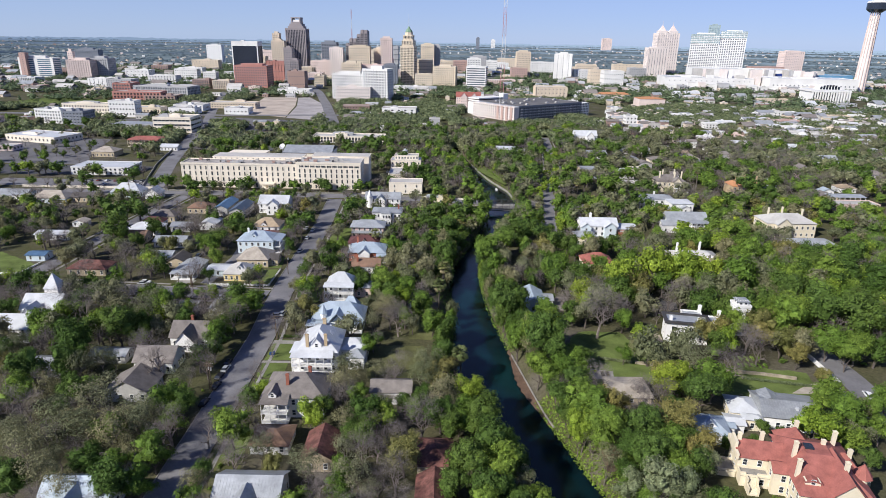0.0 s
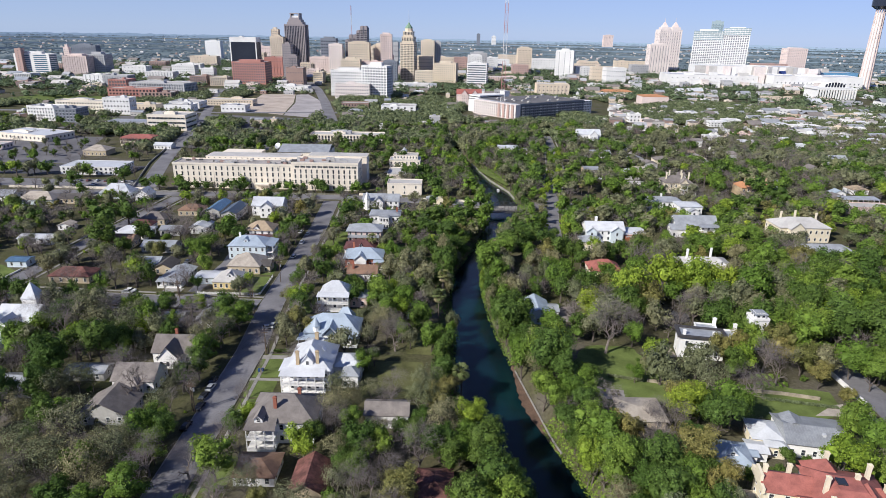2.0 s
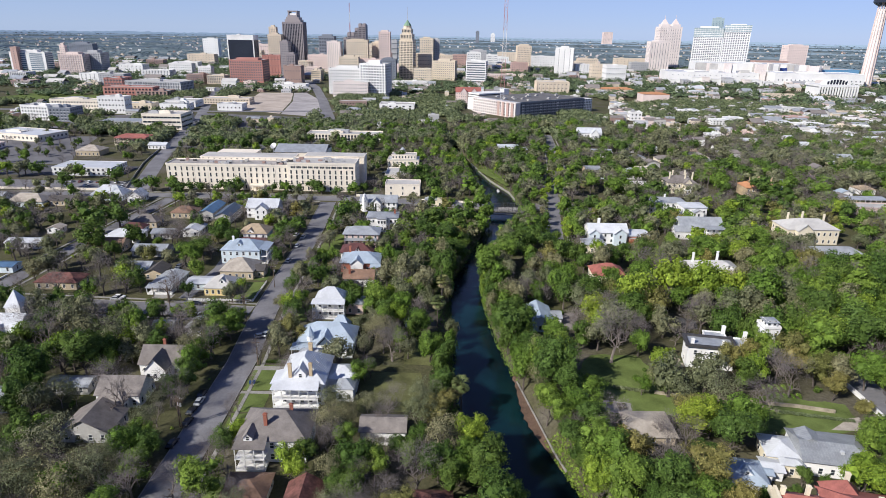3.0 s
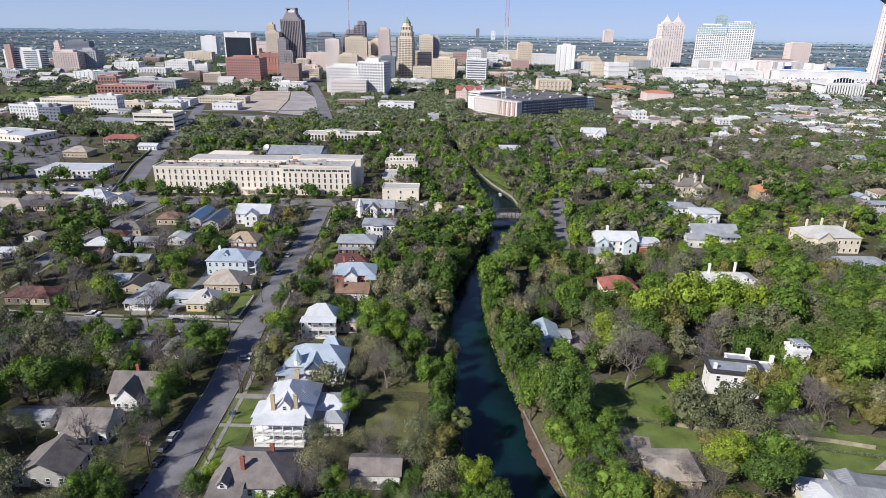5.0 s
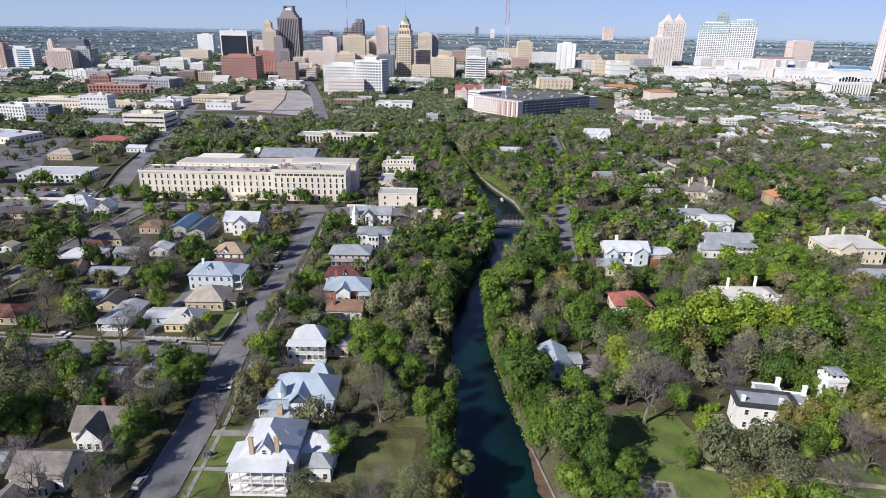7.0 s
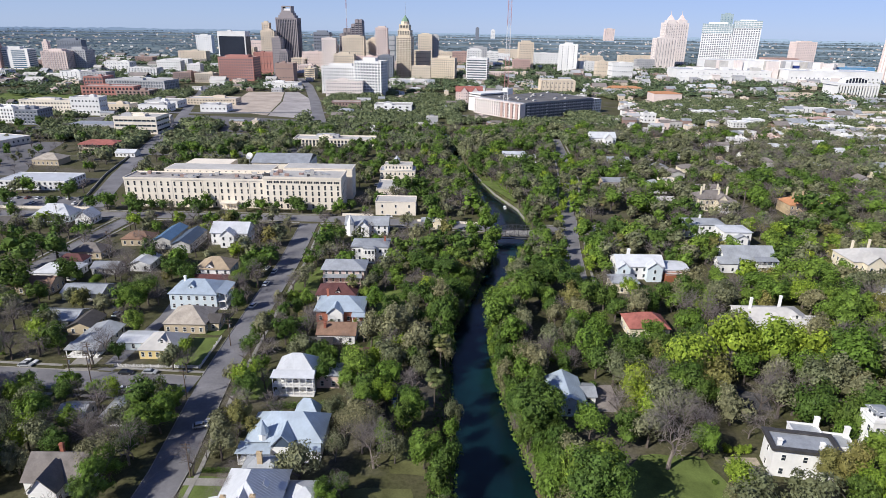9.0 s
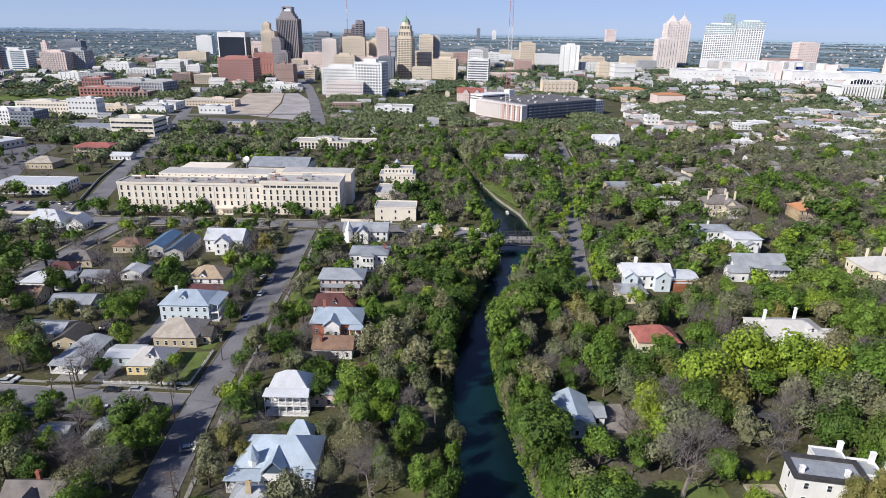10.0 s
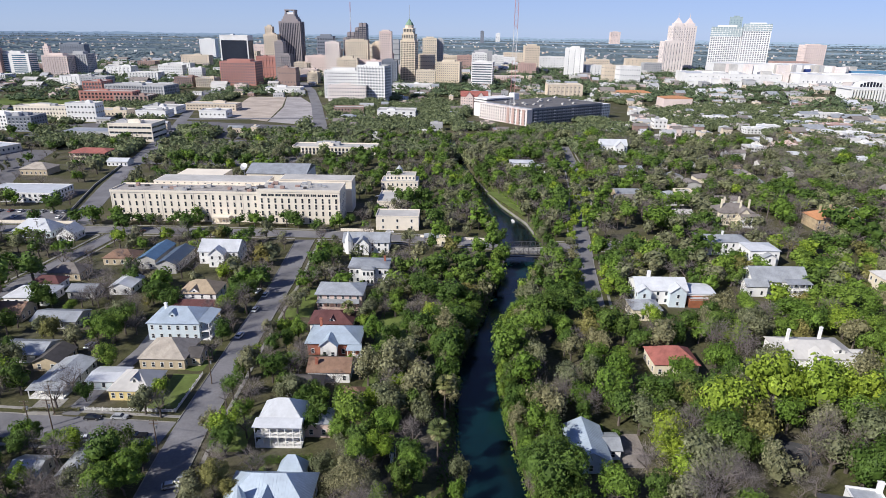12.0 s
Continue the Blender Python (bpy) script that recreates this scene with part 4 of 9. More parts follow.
sheet("sports_field", "flat green sports field", "field", [(-680, 930), (-500, 900), (-480, 1010), (-660, 1050)], "grass", 0.06)
for a in (rect(-60.5, -50, 168, 176), rect(-60.5, -52, 177, 187), rect(-60.5, -50, 188, 203), rect(-60.5, -52, 130, 149), rect(-61, -52, 236, 252),
          rect(-86, -77.5, 255, 274), rect(-86, -78, 276, 290), rect(-62, -52, 316, 345), rect(-25, -11, 262, 322)):
    sheet("lawn", "small front lawn of mown green grass", "lawn", a, "grass", 0.06)
for a in (rect(-25, -6, 178, 200), rect(-12, -3, 205, 225), rect(-60, -51, 117, 136), rect(-111, -102, 180, 192)):
    sheet("lawn", "rough back lawn of dry and green grass", "lawn", a, "drygrass", 0.066)
sheet("lawn", "curving mown garden lawn above the river", "lawn", [(38, 176), (47, 172), (70, 178), (74, 196), (68, 214), (52, 214), (42, 196)], "grass", 0.06)
sheet("lawn", "broad green garden lawn behind the villa", "lawn", [(82, 170), (122, 172), (124, 186), (100, 190), (84, 184)], "grass", 0.06)
sheet("lawn", "river garden lawn with a low wall", "lawn", [(27, 515), (46, 462), (56, 468), (40, 520)], "grass", 0.06)
sheet("terrace", "pale gravel garden terrace", "terrace", [(49, 180), (57, 178.5), (58, 184.5), (50, 186)], "concrete", 0.09)
sheet("terrace", "brick and stone garden terrace beside the villa", "terrace", rect(74.5, 82.8, 206.5, 213.5), "stone", 0.09)
sheet("driveway", "dark concrete driveway slab beside a metal-roofed house", "driveway", rect(46, 53.5, 233, 247), "r_grey", 0.09)
sheet("driveway", "pale concrete driveway to a carport", "driveway", rect(-119, -111, 250.5, 259), "concrete", 0.09)
sheet("driveway", "pale concrete garden path to the porch", "path", rect(-61, -48, 186.2, 187.6), "concrete", 0.1)
sheet("driveway", "pale concrete driveway between two houses", "driveway", rect(-61, -49, 200, 202.5), "concrete", 0.1)
for a in ((-30, -3, 176, 204), (36, 66, 172, 216), (84, 120, 170, 188), (-61, -50, 165, 203), (-330, -170, 770, 1118), (-440, -300, 512, 640), (-680, -480, 900, 1050), (-86, -77, 252, 274), (-420, -240, 470, 505), (44, 52, 232, 247), (-420, -210, 431, 458), (-24, -12, 285, 315)):
    KEEP.append(a)


sheet("lawn", "corner lawn of mown grass behind a low wall", "lawn", [(-226, 262), (-194, 265), (-193.5, 275), (-222, 292)], "grass", 0.06)
KEEP.append((-226, -192, 255, 292))


def wall_along(name, label, pts, h, t, mat, z=0.0, category="garden wall"):
    s = Shape()
    for (x0, y0), (x1, y1) in zip(pts, pts[1:]):
        d = Vector((x1 - x0, y1 - y0, 0)).normalized()
        n = Vector((-d.y, d.x, 0)) * t / 2
        a, b = Vector((x0, y0, z)), Vector((x1, y1, z))
        s.slab([a - n + Vector((0, 0, h)), b - n + Vector((0, 0, h)), b + n + Vector((0, 0, h)), a + n + Vector((0, 0, h))], h + 0.5)
    return tagged(put(name, s.mesh(name, M[mat])), label, category)


def river_line(side, y0, y1, step, off):
    return [(float(river_x(y) + side * (river_w(y) + off)), float(y)) for y in np.arange(y0, y1, step)]


wall_along("river_wall", "curved pale concrete river edging wall", river_line(1, 158, 206, 4, 0.4), 0.7, 0.45, "concrete", WATER, "retaining wall")
wall_along("river_wall", "long pale concrete river wall with a walkway", river_line(1, 436, 560, 6, 0.4), 1.6, 0.4, "concrete", WATER, "retaining wall")
wall_along("river_wall", "low concrete river wall on the shady bank", river_line(-1, 380, 470, 6, 0.6), 1.6, 0.6, "concrete", WATER, "retaining wall")
wall_along("garden_wall", "low white wall round a corner lawn", [(-226, 260.5), (-193.5, 263.5), (-192.6, 276)], 0.7, 0.4, "white")
wall_along("garden_wall", "low pale stone garden wall in the lawn", [(40, 176), (38, 166), (42, 156)], 0.8, 0.5, "stone")
wall_along("garden_wall", "pale stone garden wall in front of the villa", [(67, 190), (78, 187.6), (94.4, 185.7), (107.7, 183.7), (118, 181)], 1.1, 0.5, "stone")
wall_along("garden_wall", "white-capped stone wall along the street", [(130.6, 197), (130.6, 178.2)], 1.4, 0.6, "white")
sheet("pavement", "pale concrete pavement beside the street", "pavement", [(127.4, 160), (129.2, 160), (130.2, 178), (128.6, 178)], "concrete", 0.09)
sheet("driveway", "pale brown gravel drive at the lawn edge", "driveway", [(112, 172.6), (121.5, 172.4), (124, 179), (120.5, 178.4)], "r_pale", 0.09)
wall_along("garden_wall", "long cream boundary wall along the avenue", [(-300, 428), (-196, 428.5)], 1.6, 0.4, "arsenal")
wall_along("garden_wall", "long cream boundary wall before the low buildings", [(-58, 424), (-40, 423.5)], 1.6, 0.4, "arsenal")
wall_along("garden_wall", "cream boundary wall running to the bridge", [(-14, 415.5), (-2, 413.5), (20, 411.5)], 1.3, 0.4, "arsenal")
wall_along("garden_wall", "long pale boundary wall beside the road", [(-217, 433), (-243, 515), (-262, 600)], 1.2, 0.5, "concrete")


def picket_fence(x0, y0, x1, y1):
    f = thing("picket_fence", (x0, y0, 0), "white wooden picket fence round a corner garden", "fence")
    d = Vector((x1 - x0, y1 - y0, 0))
    n = int(d.length / 0.24)
    a = math.degrees(math.atan2(d.y, d.x))
    s = Shape().poly([(-0.06, -0.02, 0.08), (0.06, -0.02, 0.08), (0.06, -0.02, 1.0), (0, -0.02, 1.14), (-0.06, -0.02, 1.0), (-0.06, 0.02, 0.08), (0.06, 0.02, 0.08), (0.06, 0.02, 1.0), (0, 0.02, 1.14), (-0.06, 0.02, 1.0)],
                     [(0, 1, 2, 3, 4), (9, 8, 7, 6, 5), (0, 5, 6, 1), (1, 6, 7, 2), (2, 7, 8, 3), (3, 8, 9, 4), (4, 9, 5, 0)]).mesh("picket", M["white"])
    for i in range(n):
        put("picket", s, f, d * (i / n), a)
    rail = Shape().box(0, d.length, 0.03, 0.08, 0.3, 0.4).box(0, d.length, 0.03, 0.08, 0.75, 0.85).mesh("rail", M["white"])
    put("rail", rail, f, (0, 0, 0), a)
    post = Shape().box(-0.08, 0.08, -0.04, 0.12, 0, 1.2).box(-0.11, 0.11, -0.07, 0.15, 1.2, 1.28).mesh("post", M["white"])
    for i in range(int(d.length / 2.6) + 1):
        put("post", post, f, d * min(1, i * 2.6 / d.length), a)


picket_fence(-103, 253.2, -77, 253.2)
picket_fence(-76.8, 253.2, -76.8, 274)


# ---- the iron bridge ----
def bridge():
    b = thing("iron_bridge", (27, 398, 0), "dark iron bridge with arched trusses and pale deck over the river", "bridge")
    L, w = 28.0, 9.0
    put("deck", Shape().box(0, L, -w / 2, w / 2, -0.4, 0.15).mesh("deck", M["concrete"]), b)
    def crest(x):
        return 0.9 + 2.1 * math.sin(math.pi * x / L) ** 0.6

    for y in (-w / 2 - 0.2, w / 2 + 0.2):
        put("chord", Shape().box(0, L, y - 0.2, y + 0.2, -0.9, -0.35).mesh("chord", M["steel"]), b)
        for i in range(12):
            x, x1 = i * L / 12, (i + 1) * L / 12
            put("chord", Shape().tube((x, y, crest(x)), (x1, y, crest(x1)), 0.17, 0.17, 4).mesh("chord", M["steel"]), b)
            if i:
                put("truss_post", Shape().box(x - 0.12, x + 0.12, y - 0.12, y + 0.12, -0.4, crest(x)).mesh("truss_post", M["steel"]), b)
            z0, z1 = (-0.4, crest(x1)) if i % 2 == 0 else (crest(x), -0.4)
            put("brace", Shape().tube((x, y, z0), (x1, y, z1), 0.11, 0.11, 4).mesh("brace", M["steel"]), b)
        put("railing", Shape().box(0, L, y - 0.05, y + 0.05, 0.9, 1.0).mesh("railing", M["steel"]), b)
    put("water_pipe", Shape().tube((0, -w / 2 - 0.8, -1.6), (L, -w / 2 - 0.8, -1.6), 0.3, 0.3, 8).mesh("water_pipe", M["steel"]), b)
    for x in (1.0, L - 1.0):
        put("abutment", Shape().box(x - 1.2, x + 1.2, -w / 2 - 0.6, w / 2 + 0.6, -6, -0.9).mesh("abutment", M["stone"]), b)


bridge()


# ---- the long cream building ----
def long_building():
    b = thing("long_cream_building", (-124, 437, 0), "long cream four-storey former arsenal building with rows of windows", "building")
    KEEP.append((-194, -52, 430, 480))
    s = Shape().box(-65, 18, 0, 17, 0, 16.5).box(-65.3, 18, -0.3, 17.3, 16.5, 17.1)
    put("wall", s.mesh("wall", M["arsenal"]), b)
    s = Shape().box(18.02, 64, -1.5, 19, 0, 18.4).box(17.8, 64.3, -1.8, 19.3, 18.4, 19.1)
    put("wall", s.mesh("wall", M["arsenal"]), b, label="taller end wing in cream stucco")
    put("roof", Shape().box(-64.6, 17.5, 0.4, 16.6, 17.1, 17.2).mesh("roof", M["r_weathered"]), b)
    put("roof", Shape().box(18.4, 63.5, -1, 18.6, 19.1, 19.2).mesh("roof", M["r_flat"]), b)
    put("penthouse", Shape().box(-48, 18, 17.4, 34, 0, 18.6).box(-48.3, 18.3, 17.3, 34.3, 18.6, 19.2).mesh("penthouse", M["arsenal"]), b)
    put("penthouse", Shape().box(24, 67, 24, 38, 0, 19.0).box(23.8, 67.3, 23.8, 38.3, 19.0, 19.6).mesh("penthouse", M["arsenal"]), b)
    put("roof", Shape().box(-47.6, 17.6, 17.8, 33.6, 19.2, 19.3).box(24.4, 66.6, 24.2, 37.6, 19.6, 19.7).mesh("roof", M["r_flat"]), b)
    put("rear_wing", Shape().box(-50, -20, 46, 70, 0, 15).box(-4, 34, 50, 78, 0, 17).mesh("rear_wing", M["arsenal"]), b)
    put("rear_roof", Shape().slab([(-4.5, 49.5, 17.1), (34.5, 49.5, 17.1), (34.5, 64, 21), (-4.5, 64, 21)], 0.3).slab([(-4.5, 78.5, 17.1), (34.5, 78.5, 17.1), (34.5, 64, 21), (-4.5, 64, 21)], 0.3).mesh("rear_roof", M["r_metal"]), b)
    tall_me = grid_window((-0.72, -0.55, 0.55, 0.72), (-0.25, -0.1, 1.12, 1.2, 2.5, 2.62), (0, 2), (0, 2, 4), -0.1, -0.02, True).mesh("window", M["glass"], M["arsenal"], M["greywall"])
    wide_me = grid_window((-1.75, -1.55, -0.55, -0.45, 0.45, 0.55, 1.55, 1.75), (-0.2, -0.05, 1.3, 1.45), (0, 2, 4, 6), (0, 2), -0.1, -0.02, True).mesh("window", M["glass"], M["arsenal"], M["arsenal"])
    for z in (0.9, 4.9, 9.0, 13.0):
        for i in range(21):
            if not (z < 1 and 13 < i < 17):
                put("window", tall_me, b, (-62.8 + i * 3.95, 0, z))
    for z in (0.9, 4.9, 8.7, 12.2):
        for i in range(12):
            put("window", tall_me, b, (20.4 + i * 3.78, -1.5, z))
        for i in range(4):
            put("window", tall_me, b, (64, 1.2 + i * 4.6, z), 90)
    for i in range(11):
        put("window", wide_me, b, (21.8 + i * 3.95, -1.5, 16.0))
    for i in range(16):
        put("window", tall_me, b, (-46 + i * 4.0, 17.4, 17.25), size=(0.8, 1, 0.42))
    for i in range(10):
        put("pilaster", Shape().box(-65 + i * 9.2, -64.4 + i * 9.2, -0.16, 0, 0, 16.5).mesh("pilaster", M["arsenal"]), b)
    for q in ((-65.3, 18, -0.3, 0.1), (-65.3, 18, 16.9, 17.3), (-65.3, -64.9, 0.1, 16.9), (17.8, 64.3, -1.8, -1.4), (63.9, 64.3, -1.4, 18.9), (17.8, 64.3, 18.9, 19.3)):
        z = 17.1 if q[1] < 30 else 19.1
        put("parapet", Shape().box(*q, z, z + 0.7).mesh("parapet", M["arsenal"]), b)
    put("portico", Shape().box(-8, 2, -4, -0.3, 3.4, 4.2).box(-8, 2, -4, 0, 0, 0.4).mesh("portico", M["arsenal"]), b)
    for i in range(6):
        put("column", Shape().tube((-7.6 + i * 1.84, -3.6, 0.4), (-7.6 + i * 1.84, -3.6, 3.4), 0.28, 0.24, 8).mesh("column", M["arsenal"]), b)
    rng = random.Random(3)
    for i in range(38):
        x, y = rng.uniform(-60, 58), rng.uniform(3, 14)
        z = 17.2 if x < 16 else 19.2
        e = rng.uniform(0.6, 1.8)
        put("roof_plant", Shape().box(x - e, x + e, y - 0.8, y + 0.8, z, z + rng.uniform(0.8, 1.8)).box(x - e * 0.4, x + e * 0.4, y - 1.1, y - 0.8, z, z + 0.6).mesh("roof_plant", M[("r_flat", "steel", "rail", "d_brown")[i % 4]]), b)
    dish = Shape()
    for i in range(12):
        a0, a1 = 6.2832 * i / 12, 6.2832 * (i + 1) / 12
        c = Vector((-2, 40, 23.5))
        n = Vector((-0.2, -0.75, 0.6)).normalized()
        u = n.orthogonal().normalized()
        w = n.cross(u)
        dish.poly([c - n * 0.7, c + (u * math.cos(a0) + w * math.sin(a0)) * 2.4, c + (u * math.cos(a1) + w * math.sin(a1)) * 2.4], [(0, 1, 2)])
    dish.tube((-2, 40, 15), (-2, 40, 23), 0.2, 0.2)
    put("dish_antenna", dish.mesh("dish_antenna", M["rail"]), b)


long_building()

# ---- houses west of the street ----
h = House("yellow_cottage", "yellow wooden corner cottage with a pale hipped roof and dormer", -92, 265)
h.block(-98.5, -86.5, 258.6, 270, 3.3, 4.0, "hip", "yellow", "r_flat", faces="SEW", gap=1.9)
h.block(-108, -98, 264, 272, 3.0, 0.9, "gable_x", "paleblue", "r_white")
h.dormer(-91.5, 260.6, 4.6, 2.4, 1.2, 3.2, wall="white", cover="r_flat")
h = House("beige_house", "tan house with a broad tan shingle hip roof", -90, 283)
h.block(-98, -83.5, 276.5, 290, 3.8, 4.4, "hip", "tan", "r_pale", gap=2.6)
h.block(-83.4, -79.5, 279, 286, 3.2, 2.0, "gable_x", "tan", "r_dark", faces="SE")
h = House("blue_house", "pale blue two-storey house with a blue-grey hip roof and side gallery", -94, 302)
h.block(-104, -86, 296, 309, 6.6, 3.8, "hip", "paleblue", "r_blue", storeys=2, gap=2.6)
h.porch(-85.9, -82.6, 296.5, 308, 2, 3.1, "r_blue", side="E")
h.dormer(-96, 298.2, 7.4, wall="paleblue", cover="r_blue")
h.chimney(-100, 303, 11.0, mat="white")
h = House("tan_roof_house", "white two-storey house with a tan shingle roof and front gable", -97, 329)
h.block(-104.5, -90, 323.5, 335, 5.8, 3.9, "hip", "white", "r_tan", storeys=2)
h.dormer(-98.5, 323.7, 5.4, 3.6, 1.2, 4, "white", "r_tan", 1.9)
h.block(-104.5, -86.5, 317, 323.4, 3.2, 1.8, "gable_x", "tan", "r_maroon", gap=3)
h = House("white_roof_house", "white house with a steep white metal roof and gables", -105, 378)
h.block(-115, -97, 371, 384, 6, 4.2, "gable_x", "white", "r_white", storeys=2)
h.block(-109, -102, 366.5, 371, 6, 3.4, "gable_y", "white", "r_white", faces="SW")
h = House("blue_roof_house", "pair of long houses under blue metal gable roofs", -130, 372)
h.block(-140, -132, 363, 385, 4.6, 2.2, "gable_y", "greywall", "r_deepblue")
h.block(-129.2, -120.6, 358, 380, 4.4, 2.3, "gable_y", "greywall", "r_slate")
h = House("carport_house", "open-fronted long building under a grey corrugated metal roof", -117, 267)
h.block(-122.5, -112.2, 262, 277, 2.9, 1.7, "gable_y", "greywall", "r_metal", faces="E")
h.porch(-122.5, -112.2, 258.5, 262, 1, 2.6, "r_metal", rails=False)
h = House("metal_shed", "small outbuilding with a pale metal gable roof", -100.5, 226)
h.block(-104, -97, 222.5, 229.5, 2.8, 1.8, "gable_x", "greywall", "r_metal")
h = House("metal_shed", "small house with a striped metal roof", -89, 227)
h.block(-92, -86, 222.5, 231, 2.9, 1.6, "gable_y", "white", "r_metal")
h = House("gable_house", "white gabled house with a worn brown-grey roof", -91, 199)
h.block(-95.8, -82.8, 196, 206.5, 3.8, 4.4, "gable_x", "white", "r_grey")
h.block(-92.6, -86.2, 192.6, 199, 3.8, 4.2, "gable_y", "white", "r_grey", faces="SEW", gap=1.6)
h.chimney(-90, 203, 9)
h = House("gable_house", "white house behind bare trees with a grey shingle roof", -93, 182)
h.block(-100, -87.5, 178, 188, 4.0, 3.8, "gable_x", "white", "r_grey")
h.block(-98.5, -90.5, 174.8, 180, 3.6, 2.4, "hip", "white", "r_grey", gap=1.6)
h = House("gable_house", "low house with a steep grey shingle gable roof", -94, 167)
h.block(-101, -88, 161.5, 172, 3.2, 4.0, "gable_y", "greywall", "r_grey")
h = House("cross_gable_house", "house with a blue-grey metal cross-gable roof", -83, 120)
h.block(-91, -75.5, 113.5, 124, 4.0, 4.2, "gable_x", "white", "r_blue")
h.block(-86, -80.5, 108, 118, 4.0, 3.6, "gable_y", "white", "r_blue")
h.block(-87, -78, 125.5, 133, 3.2, 1.8, "gable_x", "greywall", "r_grey")
h = House("red_roof_bungalow", "low bungalow with a rusty red-brown hip roof", -161, 267)
h.block(-171, -153.5, 262, 272.5, 3.2, 2.8, "hip", "tan", "r_rust")
h = House("white_church_house", "white gabled house with a white metal roof and pyramid tower", -155, 212)
h.block(-166, -147, 197.5, 207, 5.2, 4.0, "gable_x", "white", "r_white")
h.block(-160, -146, 213.5, 225, 5.2, 4.6, "gable_x", "white", "r_white")
h.block(-156, -151, 208, 214, 5.2, 3.8, "gable_y", "white", "r_white", faces="W")
h.block(-158, -152.5, 226, 231.5, 8.5, 6.0, "hip", "white", "r_white", over=0.3)
h = House("white_hip_house", "white house with a bright white metal hip roof", -165, 328)
h.block(-173, -156.5, 322, 334, 3.4, 2.8, "hip", "white", "r_white")
h = House("brown_roof_house", "house with a dark brown shingle gable roof", -165, 313)
h.block(-174, -157, 307.5, 317.5, 3.4, 3.0, "gable_x", "tan", "r_brown")
h = House("red_roof_house", "small house with a red and grey roof", -166, 340)
h.block(-172, -160, 336.5, 343.5, 3.4, 2.4, "hip", "white", "r_maroon")
h = House("grey_hip_house", "house with a grey shingle hip roof", -165, 353)
h.block(-172, -158, 348, 358, 3.4, 3.2, "hip", "tan", "r_grey")
h = House("metal_roof_house", "small house with a grey metal roof", -147, 334)
h.block(-152.5, -142, 329.5, 338, 3.0, 1.8, "gable_x", "greywall", "r_metal")
h = House("metal_roof_house", "narrow white house with a pale metal roof", -133, 340)
h.block(-138, -129, 334, 346, 3.2, 2.2, "gable_y", "white", "r_white")
h = House("metal_roof_house", "low house under a weathered metal roof", -142, 308)
h.block(-150, -134, 303, 313, 3.0, 2.0, "gable_x", "greywall", "r_metal")
h = House("metal_roof_house", "low white house with a pale metal roof", -138, 283)
h.block(-146, -131, 279, 289, 3.0, 2.2, "gable_x", "white", "r_metal")
h = House("grey_hip_house", "house with a brown-grey hip roof behind the trees", -150, 372)
h.block(-158, -144, 367, 377, 3.4, 3.0, "hip", "tan", "r_brown")
h = House("white_roof_cottage", "low white cottage with a broad white metal roof", -208, 315)
h.block(-217, -199.5, 311.5, 320, 2.9, 1.4, "gable_x", "white", "r_white")
h = House("pyramid_roof_house", "teal-sided house with a pale pyramid metal roof", -214, 408)
h.block(-224, -204, 403, 415, 3.6, 5.4, "hip", "paleblue", "r_white", gap=2.6)
h.block(-199, -190, 399, 409, 3.6, 4.0, "gable_y", "white", "r_white")
h = House("pale_hip_house", "grey-green house with a pale shingle hip roof", -254, 389)
h.block(-265, -243, 384, 396, 3.5, 4.2, "hip", "paleblue", "r_pale")
h = House("metal_roof_house", "white house with a weathered metal roof by the avenue", -282, 396)
h.block(-296, -273, 391, 402, 3.5, 3.0, "gable_x", "white", "r_metal")
h = House("dark_roof_house", "house with a dark shingle roof among oaks", -234, 393)
h.block(-242, -229, 389, 398, 3.2, 2.6, "gable_x", "tan", "r_dark")
h = House("metal_roof_house", "small outbuilding with a pale gable roof", -208, 338)
h.block(-211, -204, 335.5, 342, 2.6, 1.6, "gable_y", "white", "r_pale")
h = House("blue_shed", "dark blue shed with a low metal roof", -196, 283)
h.block(-201, -192, 279.5, 286, 3.0, 0.9, "gable_x", "paleblue", "r_deepblue")
h = House("dark_roof_house", "house with a dark shingle roof under oaks", -126, 279)
h.block(-131, -122.5, 274, 284, 3.0, 2.4, "gable_y", "tan", "r_dark")
h = House("gable_house", "small house with a rusty gable roof among oaks", -135, 150)
h.block(-141, -129, 146, 156, 3.2, 2.8, "gable_x", "white", "r_rust")
h = House("metal_roof_house", "small house with a grey metal roof in the trees", -128, 178)
h.block(-134, -122, 174, 183, 3.0, 2.2, "gable_x", "greywall", "r_metal")
h = House("metal_roof_house", "low pale metal roof behind a bare tree", -112, 187)
h.block(-118, -106, 184, 190, 2.8, 1.4, "gable_x", "greywall", "r_metal")

# ---- houses between the street and the river ----
h = House("grey_metal_house", "grey standing-seam metal roof house with a cross gable", -44.5, 125)
h.block(-52, -37, 115.5, 126, 4.2, 3.4, "gable_x", "white", "r_metal")
h.block(-47.5, -41.5, 111, 118, 4.2, 3.2, "gable_y", "white", "r_metal", faces="S")
h = House("brown_roof_shed", "low white outbuilding with a brown hip roof", -45.3, 142)
h.block(-50.3, -40.2, 138, 147, 2.8, 2.2, "hip", "white", "r_brown")
h = House("rust_roof_house", "house with a weathered rust-red tile roof", -30, 137)
h.block(-35, -27, 131.5, 143, 3.6, 3.0, "gable_y", "tan", "r_rust", faces="SW")
h = House("rust_roof_house", "house with a rust-red tile roof beside the river trees", -1, 136)
h.block(-5.5, 3.2, 130, 141, 3.6, 2.8, "hip", "tan", "r_rust")
